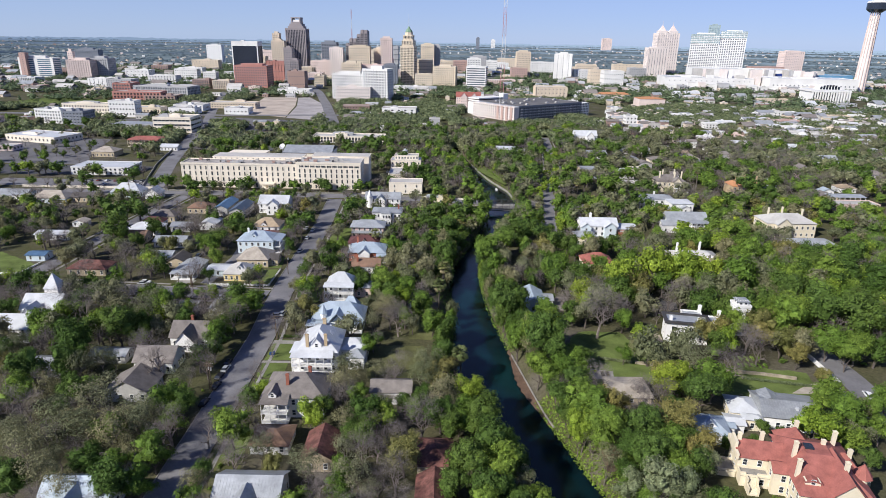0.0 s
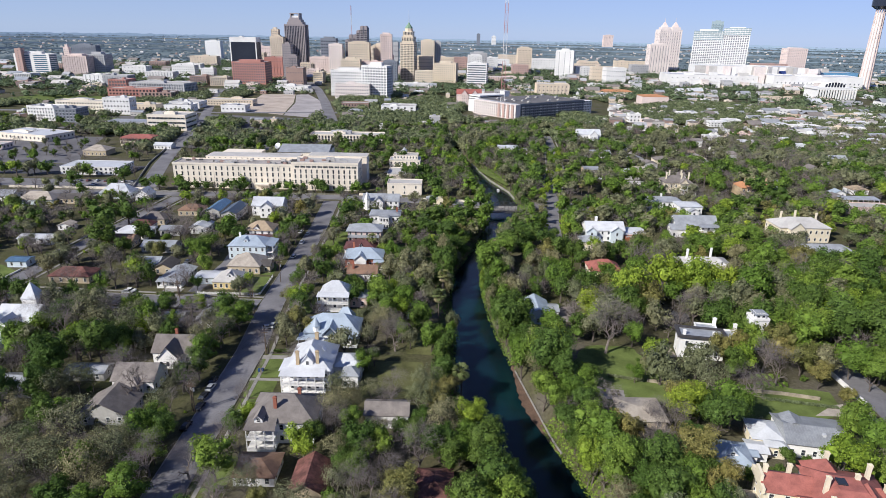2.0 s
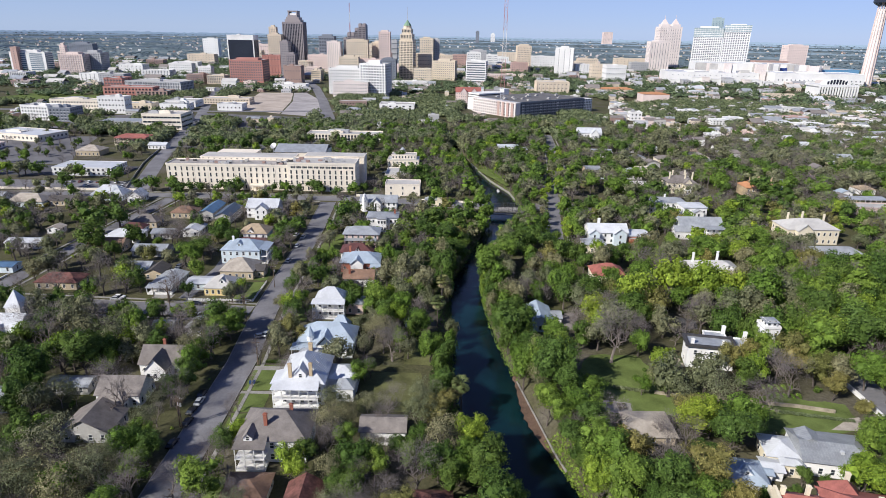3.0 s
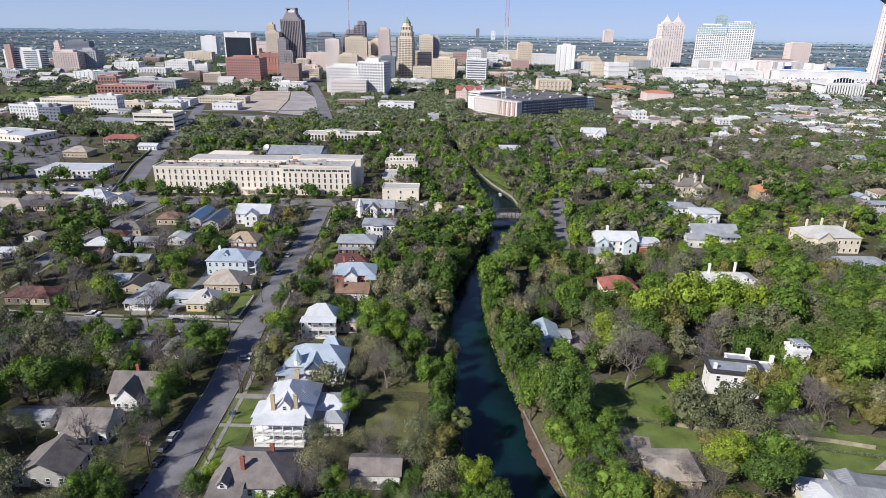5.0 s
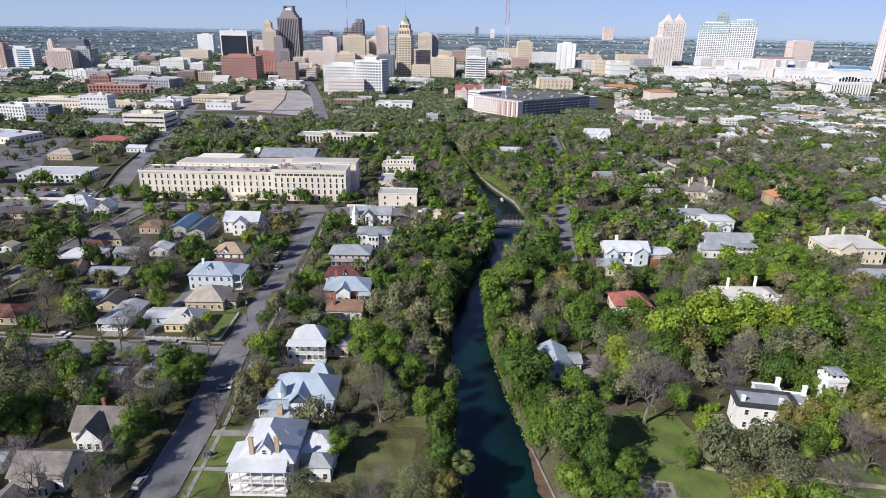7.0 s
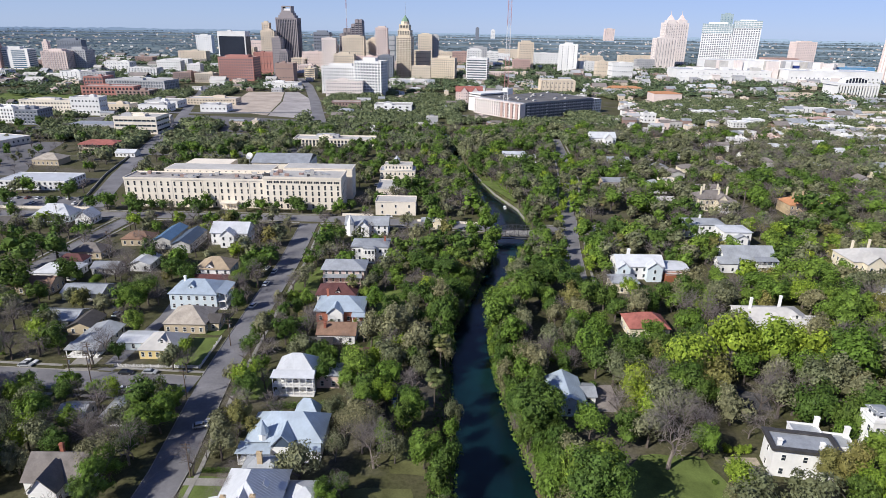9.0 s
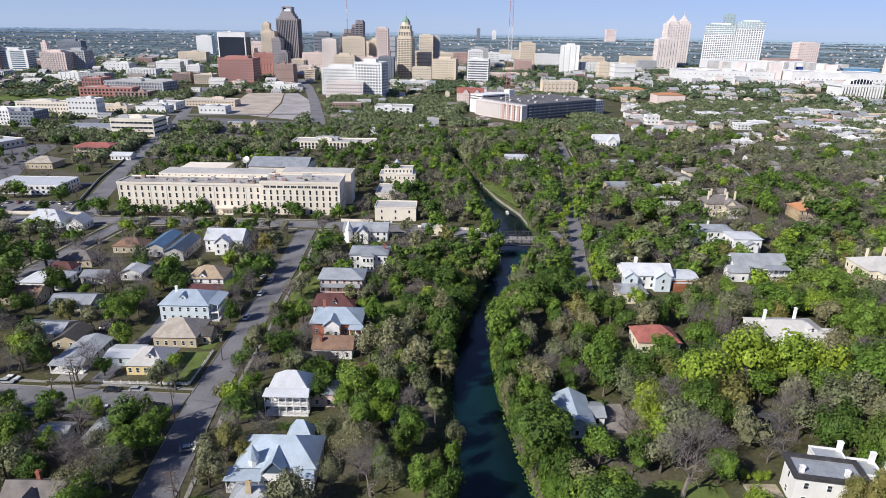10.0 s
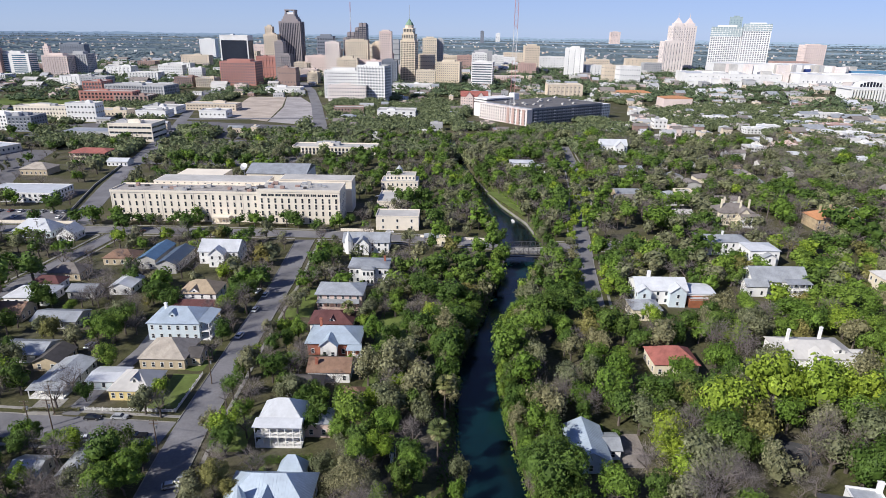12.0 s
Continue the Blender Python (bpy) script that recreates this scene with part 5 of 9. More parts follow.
h = House("rust_roof_house", "long house with a rusty red gable roof", -1, 119)
h.block(-5.2, 3, 112, 126, 3.6, 3.0, "gable_y", "white", "r_rust")
h = House("columned_house", "white two-storey house with a dark roof and columned gallery", -43.5, 160)
h.block(-51, -34, 155, 168, 6.8, 4.6, "hip", "white", "r_grey", over=0.9, storeys=2)
h.porch(-51, -43.5, 151.2, 155, 2, 3.2, "r_grey", rails=True, n=4)
h.dormer(-48, 153.5, 7.4, 2.2, 1.1, 4.5, "white", "r_grey", 1.3)
h.chimney(-44.5, 158, 12.3), h.chimney(-39, 163, 12.0)
h = House("brown_roof_house", "white house with a dark grey-brown roof in bare trees", -13, 166)
h.block(-21, -9, 162.5, 170, 4.2, 2.2, "gable_x", "white", "r_grey")
h = House("white_victorian", "white three-storey mansion with double galleries, metal roof and tan chimneys", -41, 185)
h.block(-47.2, -34.2, 181, 197, 7.2, 5.6, "hip", "white", "r_white", storeys=2, over=0.6, gap=2.3)
h.block(-45.5, -37, 197.2, 203, 6.2, 2.4, "hip", "white", "r_metal", storeys=2)
h.chimney(-41.5, 199, 10.6, mat="tanbrick", w=1.2)
h.part("skylight", Shape().slab([(-37.6, 188.2, 10.95), (-36.6, 188.2, 10.05), (-36.6, 190.2, 10.05), (-37.6, 190.2, 10.95)], 0.12), M["white"], label="white-framed skylight in the roof")
h.porch(-48.6, -35.4, 177.8, 181, 2, 3.3, "r_white", n=6)
h.porch(-49.4, -46.8, 181, 188, 2, 3.3, "r_white", side="W", n=4)
h.dormer(-41, 181.9, 8.4, 3.2, 1.4, 5, "white", "r_white", 2.2)
h.chimney(-44, 182.2, 12.8, mat="tanbrick", w=1.0), h.chimney(-38, 182.6, 12.8, mat="tanbrick", w=1.0)
h.block(-34.1, -25.5, 188, 196.5, 4.6, 2.4, "hip", "white", "r_white", faces="SE")
h.block(-31, -25.8, 182.8, 187.9, 4.4, 2.2, "hip", "white", "r_metal", faces="SE", gap=2)
h = House("blue_roof_victorian", "white one-storey house with a blue-grey standing-seam roof and spire", -38, 214)
h.block(-48.4, -29.8, 211, 222.5, 4.8, 5.0, "hip", "white", "r_blue", over=0.7)
h.block(-41.9, -36, 208.9, 214.5, 4.6, 3.8, "gable_y", "white", "r_blue", faces="S", gap=1.6)
h.part("gable_shingles", Shape().poly([(-41.6, 208.84, 4.7), (-36.3, 208.84, 4.7), (-38.95, 208.84, 7.7)], [(0, 1, 2)]), M["r_slate"], label="dark slate shingles in the front gable")
h.spire(-44.4, 211.6, 1.2, 5.2, 7.2, 10.8, "white", "r_blue", 8)
h.porch(-50.2, -42.2, 207.6, 211, 1, 3.2, "r_blue")
h.porch(-34.5, -29.8, 208.6, 210.9, 1, 3.4, "r_blue", n=4)
h.block(-39, -33, 222.6, 227, 4.4, 4.2, "hip", "white", "r_blue", faces="E")
h = House("white_gallery_house", "white two-storey house with a white pyramid metal roof and lacy galleries", -44, 244)
h.block(-48.8, -37.4, 241, 250, 6.3, 4.4, "hip", "white", "r_white", storeys=2)
h.porch(-49.4, -37.2, 238.2, 241, 2, 3.0, "r_white", n=7)
h.block(-37.3, -30.5, 243, 250, 4.4, 2.2, "hip", "pink", "r_metal", faces="SE")
h = House("brick_house", "red brick house with a blue-grey metal hip roof and white bay", -37.5, 294)
h.block(-46.3, -29, 287.5, 300, 4.6, 3.6, "hip", "brick", "r_blue", over=0.8)
h.block(-41.5, -36, 285.2, 290, 4.6, 2.8, "gable_y", "white", "r_blue", faces="S", gap=1.6)
h.porch(-32.5, -28, 284.8, 287.5, 1, 3.2, "r_blue")
h.chimney(-43, 296, 9.5)
h = House("brown_roof_house", "white cottage with a brown shingle roof", -36, 275)
h.block(-42.5, -29.5, 270.5, 280, 3.6, 2.8, "gable_x", "white", "r_brown")
h.chimney(-40, 273, 7.0)
h = House("dark_roof_shed", "outbuilding with a dark grey shingle roof", -43, 266)
h.block(-50, -37, 262.5, 270, 2.8, 2.2, "hip", "greywall", "r_dark")
h = House("tile_roof_shed", "small garden house with a brown tiled roof", -27, 262)
h.block(-30, -24, 259.5, 264, 2.4, 1.6, "hip", "brick", "r_brown", win=False)
h = House("pink_house", "pink two-storey stucco house with a grey hip roof", -42, 330)
h.block(-50.5, -33, 324.5, 336, 6.2, 2.8, "hip", "pink", "r_metal", storeys=2, over=0.9, gap=2.4)
h.porch(-50, -34, 322.3, 324.5, 1, 3.0, "r_metal", "pink")
h = House("maroon_roof_house", "white cottage with a maroon hip roof", -41, 309)
h.block(-49, -34, 304, 314.5, 3.6, 3.2, "hip", "white", "r_maroon", over=0.7)
h.dormer(-41, 304.6, 4.1, 2.0, 0.7, 3, "white", "r_maroon", 1.1)
h = House("white_bay_house", "white two-storey house with a flat-topped grey roof and bays", -33.5, 357)
h.block(-42, -25, 351, 363, 7.2, 1.6, "hip", "white", "r_metal", storeys=2, gap=2.2)
h.block(-36, -31, 348.5, 351, 7.4, 1.0, "hip", "white", "r_metal", storeys=2, faces="SEW", gap=1.4)
h.chimney(-27, 358, 10.0)
h = House("turreted_house", "white Victorian house with grey gables and turret near the avenue", -40, 396)
h.block(-51, -28.5, 390, 402, 5.2, 3.6, "gable_x", "white", "r_metal")
h.block(-44, -38, 386.5, 391, 5.2, 3.4, "gable_y", "white", "r_metal", faces="S")
h.spire(-48, 389, 1.8, 0, 7, 11.5, "white", "r_metal")
h = House("gate_house", "small cream gate house beside the avenue", -5.5, 407)
h.block(-11.3, -0.3, 404.5, 411, 3.4, 1.8, "hip", "cream", "r_metal")
h.block(-3.6, -0.2, 401.5, 404.4, 4.6, 0.5, "flat", "cream", "r_flat", gap=1.5)
h = House("cream_flat_building", "cream flat-roofed two-storey building with few square windows", -27, 432, group="arsenal outbuildings", category="building")
h.block(-39, -15.5, 427, 441, 7.6, 0.5, "flat", "arsenal", "r_flat", storeys=2, gap=6)
h = House("terraced_cream_building", "cream building stepping up to a galleried upper storey", -32, 505, group="arsenal outbuildings", category="building")
h.block(-43, -25, 468, 495, 4.6, 0.5, "flat", "arsenal", "r_flat", gap=4)
h.block(-45, -20, 512, 528, 7.0, 0.5, "flat", "arsenal", "r_metal", storeys=2, gap=3)
h.block(-42, -22, 516, 527, 10.5, 0.4, "flat", "arsenal", "r_flat", z0=7.2, storeys=1, gap=2.4)
h.spire(-34, 530, 2.2, 0, 12.0, 15, "white", "r_metal")

mud = Shape()
for k in range(24):                     # bare wet earth at the foot of the east river wall
    y0, y1 = 158 + k * 2, 160 + k * 2
    e0, e1 = (0.3 + 2.6 * math.sin((y - 158) / 48 * math.pi) ** 2 + 0.4 * math.sin(y * 1.7) for y in (y0, y1))
    a0, a1 = float(river_x(y0) + river_w(y0)), float(river_x(y1) + river_w(y1))
    mud.poly([(a0 - e0, y0, WATER + 0.04), (a0 + 0.6, y0, WATER + 0.5), (a1 + 0.6, y1, WATER + 0.5), (a1 - e1, y1, WATER + 0.04)], [(0, 1, 2, 3)])
tagged(put("river_mud", mud.mesh("river_mud", M["mud"])), "brown wet earth along the river wall", "mud", kind="structure")
# open ground before houses that stand free, kept clear of trees
KEEP.extend([(-104, -82, 150, 200), (-62, -33, 166, 182), (74, 92, 190, 207), (84, 112, 143, 152), (69, 83, 137, 146), (50, 65, 156, 164), (31, 47, 222, 232), (110, 143, 271, 280), (76, 110, 320, 333), (-52, -31, 229, 241), (81, 96, 197, 207), (97, 116, 318, 332)])
# ---- houses east of the river ----
h = House("metal_roof_house", "riverside house with a blue-grey metal gable roof", 37, 237)
h.block(32.5, 42, 230.5, 245, 3.8, 2.8, "gable_y", "paleblue", "r_blue")
h.block(42.1, 46, 236, 243, 3.0, 1.4, "gable_x", "white", "r_metal", faces="S")
h = House("red_hip_house", "house with a brick-red tiled hip roof among oaks", 75, 283)
h.block(67.8, 82, 278, 289.5, 4.2, 4.0, "hip", "cream", "r_red")
KEEP.append((63, 86, 262, 292))
h = House("grey_roof_villa", "large house with a rambling pale grey roof and attic windows", 126, 288)
h.block(112, 136, 282, 297, 5.0, 3.2, "hip", "white", "r_flat")
h.block(119, 126, 279.5, 285, 5.0, 3.2, "gable_y", "white", "r_flat", faces="SEW")
h.block(133, 142, 279, 290, 4.4, 2.4, "hip", "white", "r_flat")
h.dormer(130, 284, 6.0, 3.5, 1.2, 4, "white", "r_flat", 0.8)
h.chimney(116, 291, 11.0, mat="white"), h.chimney(128, 293, 11, mat="white")
h = House("white_villa", "tall white stucco villa with a grey metal roof and chimney", 84, 208, turn=-10)
h.block(83, 98, 206.8, 214.2, 8.0, 0.4, "flat", "white", "r_metal", storeys=2, gap=4.6, faces="SW")
h.part("cornice", Shape().box(82.2, 98.8, 206, 207.2, 7.9, 8.62).box(82.2, 98.8, 213.8, 215, 7.9, 8.62).box(82.2, 83.4, 207.2, 213.8, 7.9, 8.62).box(97.6, 98.8, 207.2, 213.8, 7.9, 8.62), M["steel"], label="dark painted cornice round the flat roof")
h.block(90, 97, 214.3, 219.5, 7.6, 0.4, "flat", "white", "r_metal", storeys=2)
h.chimney(84.6, 208.6, 9.6, mat="white", w=1.0)
h.chimney(94.4, 208.8, 9.6, mat="white", w=1.0)
h.chimney(96.6, 219.0, 10.4, mat="white", w=1.2)
h.block(98.2, 104, 212, 218, 6.5, 0.5, "flat", "white", "r_metal", storeys=2)
h.chimney(103.3, 217.2, 9.6, mat="white", w=1.2)
KEEP.append((71, 92, 203, 226))
h = House("white_tower", "square white belvedere tower with a balustraded top", 113, 216)
h.block(110.5, 116, 213, 218.5, 11.4, 0.9, "flat", "white", "r_metal", storeys=3, gap=2)
h.block(111.4, 115.1, 213.9, 217.6, 13.6, 0.7, "hip", "white", "r_metal", z0=11.6, storeys=1, gap=1.4, over=0.6)
h = House("brown_pavilion", "low garden building with a flat grey-brown shingle roof", 57.5, 170)
h.block(52.5, 64.5, 164.5, 175.5, 2.8, 1.2, "hip", "tan", "r_pale", over=0.7)
h = House("long_white_house", "white house with a long pale grey metal roof and side wing", 96, 159, turn=-10)
h.block(94, 111, 153.2, 166.6, 3.9, 0.3, "flat", "white", "r_metal", gap=2.4)
h.cover([[(93.4, 152.6, 4.3), (111.6, 152.6, 4.3), (107.6, 159.4, 6.4), (94.2, 159.4, 6.4)], [(111.6, 167.2, 4.3), (93.4, 167.2, 4.3), (94.2, 159.4, 6.4), (107.6, 159.4, 6.4)], [(111.6, 152.6, 4.3), (111.6, 167.2, 4.3), (107.6, 159.4, 6.4)], [(93.4, 167.2, 4.3), (93.4, 152.6, 4.3), (94.2, 159.4, 6.4)]], "r_metal", True)
h.block(95.2, 99.6, 159.6, 164.5, 5.6, 1.4, "gable_y", "white", "r_metal", z0=4.4, win=False)
h.part("roof_vent", Shape().box(103.4, 104.2, 156.0, 156.8, 5.0, 6.1), M["r_white"], label="small white roof vent")
h.block(85.8, 93.9, 154.4, 163.2, 3.7, 1.9, "hip", "cream", "r_white", faces="SW", over=0.6)
h.block(88.4, 93.3, 151.4, 154.3, 3.6, 0.9, "hip", "cream", "r_white", faces="SW")
h.block(83.6, 88.2, 149.2, 154.2, 2.8, 0.8, "gable_x", "white", "r_white", faces="W")
h = House("metal_roof_house", "low house with a blue-grey metal hip roof beside the white house", 76, 151, turn=-10)
h.block(71.5, 81, 145.8, 155.2, 3.2, 2.6, "hip", "white", "r_blue", faces="SW")
h.dormer(76.2, 147.6, 3.9, 2.6, 0.9, 4, "white", "r_blue", 1.2)
h.block(81.1, 83.4, 150.8, 154, 2.8, 0.5, "gable_x", "white", "r_blue", win=False)
h = House("red_roof_mansion", "cream mansion with a red tile roof, tall chimneys and corner turret", 90, 136, turn=-11, category="mansion")
h.part("wall", Shape().box(87.5, 103.4, 117.2, 139.9, 0, 7), M["cream"])
h.cover([[(86.8, 116.5, 7.1), (104.1, 116.5, 7.1), (96.4, 126.6, 12), (90.6, 126.6, 12)], [(104.1, 116.5, 7.1), (104.1, 140.6, 7.1), (96.4, 131.6, 12), (96.4, 126.6, 12)], [(104.1, 140.6, 7.1), (86.8, 140.6, 7.1), (90.6, 131.6, 12), (96.4, 131.6, 12)], [(86.8, 140.6, 7.1), (86.8, 116.5, 7.1), (90.6, 126.6, 12), (90.6, 131.6, 12)], [(90.6, 126.6, 12), (96.4, 126.6, 12), (96.4, 131.6, 12), (90.6, 131.6, 12)]], "r_red")
for u in (118.8, 121.6, 124.0):
    for z in (1.2, 4.4):
        h.window("W", u, 87.5, z)
for u in (90, 93, 96, 99, 102):
    for z in (1.2, 4.4):
        h.window("S", u, 117.2, z)
h.part("skylight", Shape().box(90.9, 92.9, 128.2, 130.4, 12.0, 12.35), M["glass"], label="flat glass skylight in the roof")
h.block(88.4, 95.4, 133.6, 141.4, 7.3, 4.4, "hip", "cream", "r_red", z0=7.0, win=False, over=0.6)
h.block(93.2, 101.6, 116.4, 129.5, 7.3, 5.0, "gable_y", "cream", "r_red", z0=0, storeys=2, faces="S")
h.block(99.2, 103.9, 129, 134.2, 7.3, 2.6, "hip", "cream", "r_red", z0=7.0, win=False, over=0.3)
h.block(77, 87.4, 130, 137.6, 6.2, 2.9, "gable_x", "cream", "r_red", storeys=2, faces="S", over=0.6)
h.part("parapet", Shape().box(76.2, 76.9, 129.2, 138.2, 5.9, 7.4).box(76.2, 76.9, 131.6, 135.8, 7.4, 9.4), M["cream"], label="cream gable parapet")
h.window("W", 132, 77, 1.0), h.window("W", 135.4, 77, 1.0), h.window("W", 132, 77, 4.1), h.window("W", 135.4, 77, 4.1)
h.block(84, 88.6, 124.9, 129.3, 6.4, 1.8, "gable_x", "cream", "r_red", storeys=2, gap=2.2, faces="SW")
h.block(77.2, 83.9, 126.6, 129.9, 3.0, 0.5, "flat", "cream", "concrete", gap=2.0, faces="S")
h.part("balustrade", Shape().box(77.2, 78.4, 126.7, 126.95, 3.6, 4.05).box(81.0, 83.9, 126.7, 126.95, 3.6, 4.05), M["cream"])
for i in range(9):
    h.part("step", Shape().box(78.7, 80.7, 123.2 + i * 0.38, 126.55, i * 0.33, i * 0.33 + 0.32), M["cream"])
for x in (78.35, 80.75):
    h.part("stair_wall", Shape().box(x, x + 0.3, 123.2, 126.55, 0, 2.2).box(x, x + 0.3, 124.9, 126.55, 2.2, 3.6), M["cream"])
h.block(72.6, 76.9, 129.6, 134.6, 1.6, 0.5, "flat", "cream", "concrete", win=False)
h.dormer(90.3, 119.2, 8.4, 3.4, 0.9, 4, "cream", "r_red", 0.35)
for cx, cy, ct in ((77.6, 133.8, 10.6), (83.4, 135.4, 10.4), (92.2, 138.8, 12.8), (88.8, 128.4, 13.4), (87.9, 122.4, 12.6), (99.8, 135.0, 13.4), (97.6, 121.6, 14.0), (95.9, 131.2, 13.0), (102.4, 131.4, 11.0)):
    h.chimney(cx, cy, ct, 4.0, 0.9, 0.8, "cream")
h.spire(103.2, 125.6, 2.0, 0, 8.4, 11.6, "cream", "r_red", 8)
for k in range(3):
    q = radians(-150 + 45 * k)
    h.part("turret_window", Shape().box(103.2 + 1.95 * math.cos(q) - 0.35, 103.2 + 1.95 * math.cos(q) + 0.35, 125.6 + 1.95 * math.sin(q) - 0.2, 125.6 + 1.95 * math.sin(q) + 0.2, 6.4, 7.8), M["glass"])
KEEP.append((66, 104, 106, 133))
KEEP.append((70, 84, 128, 146))
h = House("grey_white_victorian", "white two-storey house with pale gables and a brick-red garden pavilion", 88, 340)
h.block(78, 98.5, 334.5, 347, 6.0, 3.6, "gable_x", "white", "r_white", storeys=2)
h.block(90.5, 97, 331.5, 336, 6.2, 3.0, "gable_y", "paleblue", "r_white", storeys=2, faces="SE")
h.block(77.5, 83, 331.8, 335, 6.0, 2.6, "gable_y", "paleblue", "r_white", storeys=2, faces="SW")
h.chimney(84, 341, 11.8, mat="white", w=1.4)
h.block(98.6, 110, 335, 346, 4.6, 0.9, "gable_x", "white", "r_white")
h.block(98.8, 109.5, 331.5, 335, 3.2, 0.4, "flat", "redwood", "r_flat", win=False)
h = House("yellow_garden_house", "yellow two-storey house half hidden in trees", 77, 323)
h.block(72, 83, 318.5, 328, 4.6, 2.4, "hip", "cream", "r_metal", gap=2.2)
h = House("white_block_house", "large white house with flat and hipped pale roofs", 146, 386)
h.block(144, 158, 379, 391, 8.4, 1.2, "hip", "white", "r_white", storeys=2)
h.block(149, 155, 375.6, 379.1, 6.0, 2.0, "gable_y", "white", "r_metal", storeys=2, faces="S")
h.block(129, 152, 396, 408, 6.8, 2.2, "hip", "white", "r_metal", storeys=2)
h.chimney(140, 402, 10.4, mat="white")
h = House("grey_gable_house", "house with steep grey gables and a white porch", 141, 351)
h.block(131, 154.5, 347, 360, 5.6, 4.8, "gable_x", "white", "r_metal", storeys=2)
h.block(127, 136, 344, 349, 4.4, 2.8, "gable_x", "white", "r_metal")
h.porch(144, 154, 343.6, 347, 2, 2.8, "r_metal")
h = House("chimneyed_house", "cream two-storey Victorian with a brown-grey roof and many chimneys", 168, 453)
h.block(157.5, 178, 447, 461, 7.6, 4.2, "hip", "cream", "r_grey", storeys=2)
h.block(168, 174, 444.5, 450, 7.6, 3.6, "gable_y", "cream", "r_grey", storeys=2, faces="SE")
h.porch(168, 179, 442, 445, 2, 3.2, "r_grey")
for cx, cy in ((160, 452), (164, 458), (170, 449.5), (176, 452), (173, 459)):
    h.chimney(cx, cy, 14.0, mat="cream")
h = House("orange_roof_house", "brick house with an orange tiled roof and chimneys", 221, 447)
h.block(210, 232, 440, 455, 6.4, 4.4, "hip", "tanbrick", "r_orange", storeys=2)
for cx, cy in ((214, 446), (222, 450), (229, 446)):
    h.chimney(cx, cy, 12.6, mat="tanbrick")
h = House("white_house", "white two-storey house near the river trees", 60, 588)
h.block(49.5, 68, 582.5, 596, 7.0, 1.2, "hip", "white", "r_white", storeys=2)
h = House("white_house", "white cottage with a pale hip roof", 75, 583)
h.block(68.5, 82, 577.5, 590, 3.8, 3.2, "hip", "white", "r_white")
h = House("white_victorian_far", "tall white house with steep pale roofs", 150, 667)
h.block(138, 162, 660.5, 675, 8.5, 5.0, "gable_x", "white", "r_white", storeys=2)
h.block(150, 158, 655, 662, 8.5, 5.0, "gable_y", "white", "r_white", faces="S")
h = House("white_house", "house with a light grey roof in the gardens", 141, 583)
h.block(130, 152, 576.5, 590, 4.0, 2.6, "gable_x", "white", "r_metal")
h = House("white_house", "small white house with a flat pale roof", 159, 510)
h.block(154, 165, 505.5, 515, 4.6, 0.6, "flat", "cream", "r_flat")
h = House("white_house", "small white house with a metal hip roof", 149, 507)
h.block(144, 153.4, 502, 511, 3.4, 2.4, "hip", "white", "r_metal")
h = House("grey_roof_house", "long house with a grey-brown roof", 122, 507)
h.block(112, 133, 500, 514, 4.0, 2.6, "gable_x", "tan", "r_metal")
h = House("white_house", "low cottage with a pale roof between trees", 141, 462)
h.block(134.5, 147, 458, 467, 3.4, 1.8, "gable_x", "cream", "r_flat")
h = House("cream_mansion", "cream stone mansion with a pale grey roof and chimneys", 199, 346, category="mansion")
h.block(185, 213, 339, 355, 8.2, 4.2, "hip", "cream", "r_flat", storeys=2)
h.block(189, 197, 335.5, 342, 8.2, 4.0, "gable_y", "cream", "r_flat", storeys=2, faces="SW")
for cx, cy in ((190, 350), (199, 352), (208, 347)):
    h.chimney(cx, cy, 14.4, mat="cream")
h = House("white_gallery_house", "white house with a pale metal roof and open galleries", 191, 309)
h.block(182, 206, 305.5, 317, 6.0, 2.6, "hip", "white", "r_metal", storeys=2)
h.porch(182, 194, 302.5, 305.5, 2, 2.8, "r_metal")


h = House("long_low_house", "long low building with a pale grey metal roof", 355, 545)
h.block(330, 392, 540, 552, 4.0, 2.2, "gable_x", "cream", "r_metal")
h = House("pergola_house", "pink stucco house with a flat terrace and white pergola", 277, 405)
h.block(262, 291, 400, 412, 4.2, 0.5, "flat", "pink", "r_flat", gap=3)
h.porch(264, 289, 412.5, 419, 1, 6.0, "r_metal", "white", rails=False, n=8)
h = House("brown_roof_house", "low house with a faded rose shingle roof among bare trees", 303, 503)
h.block(292, 315, 498, 510, 3.6, 2.6, "hip", "pink", "r_brown")
h = House("white_cottage", "tiny white cottage with a blue-grey roof", 281, 446)
h.block(277, 286, 443, 450, 3.0, 2.4, "gable_y", "white", "r_blue")


# ---- middle distance and downtown ----
tower("long_white_building", "long low white building with a pale metal roof and square windows", -267, 470, 44, 24, 6, 2, 12, "d_white", 0, wide=1.4, high=1.5, roof='r_white', plant=0, crown=0.6)
tower("cream_annex", "long cream two-storey building with a row of tall windows", -100, 640, 74, 22, 6, 2, 22, "arsenal", 0, wide=1.8, high=2.6)
tower("office_block", "beige office block with dark window bands", -303, 690, 42, 30, 16, 3, 9, "arsenal", 0, wide=4.0, high=1.8)
h = House("galleried_house", "two-storey brown brick house with cream galleries and a red tile roof", -292, 601, group="downtown buildings")
h.block(-306, -277, 598, 612, 7.5, 2.0, "hip", "d_brown", "r_red", storeys=2, gap=3)
h.porch(-306, -277, 594, 598, 2, 3.2, "r_red", "cream", n=8)
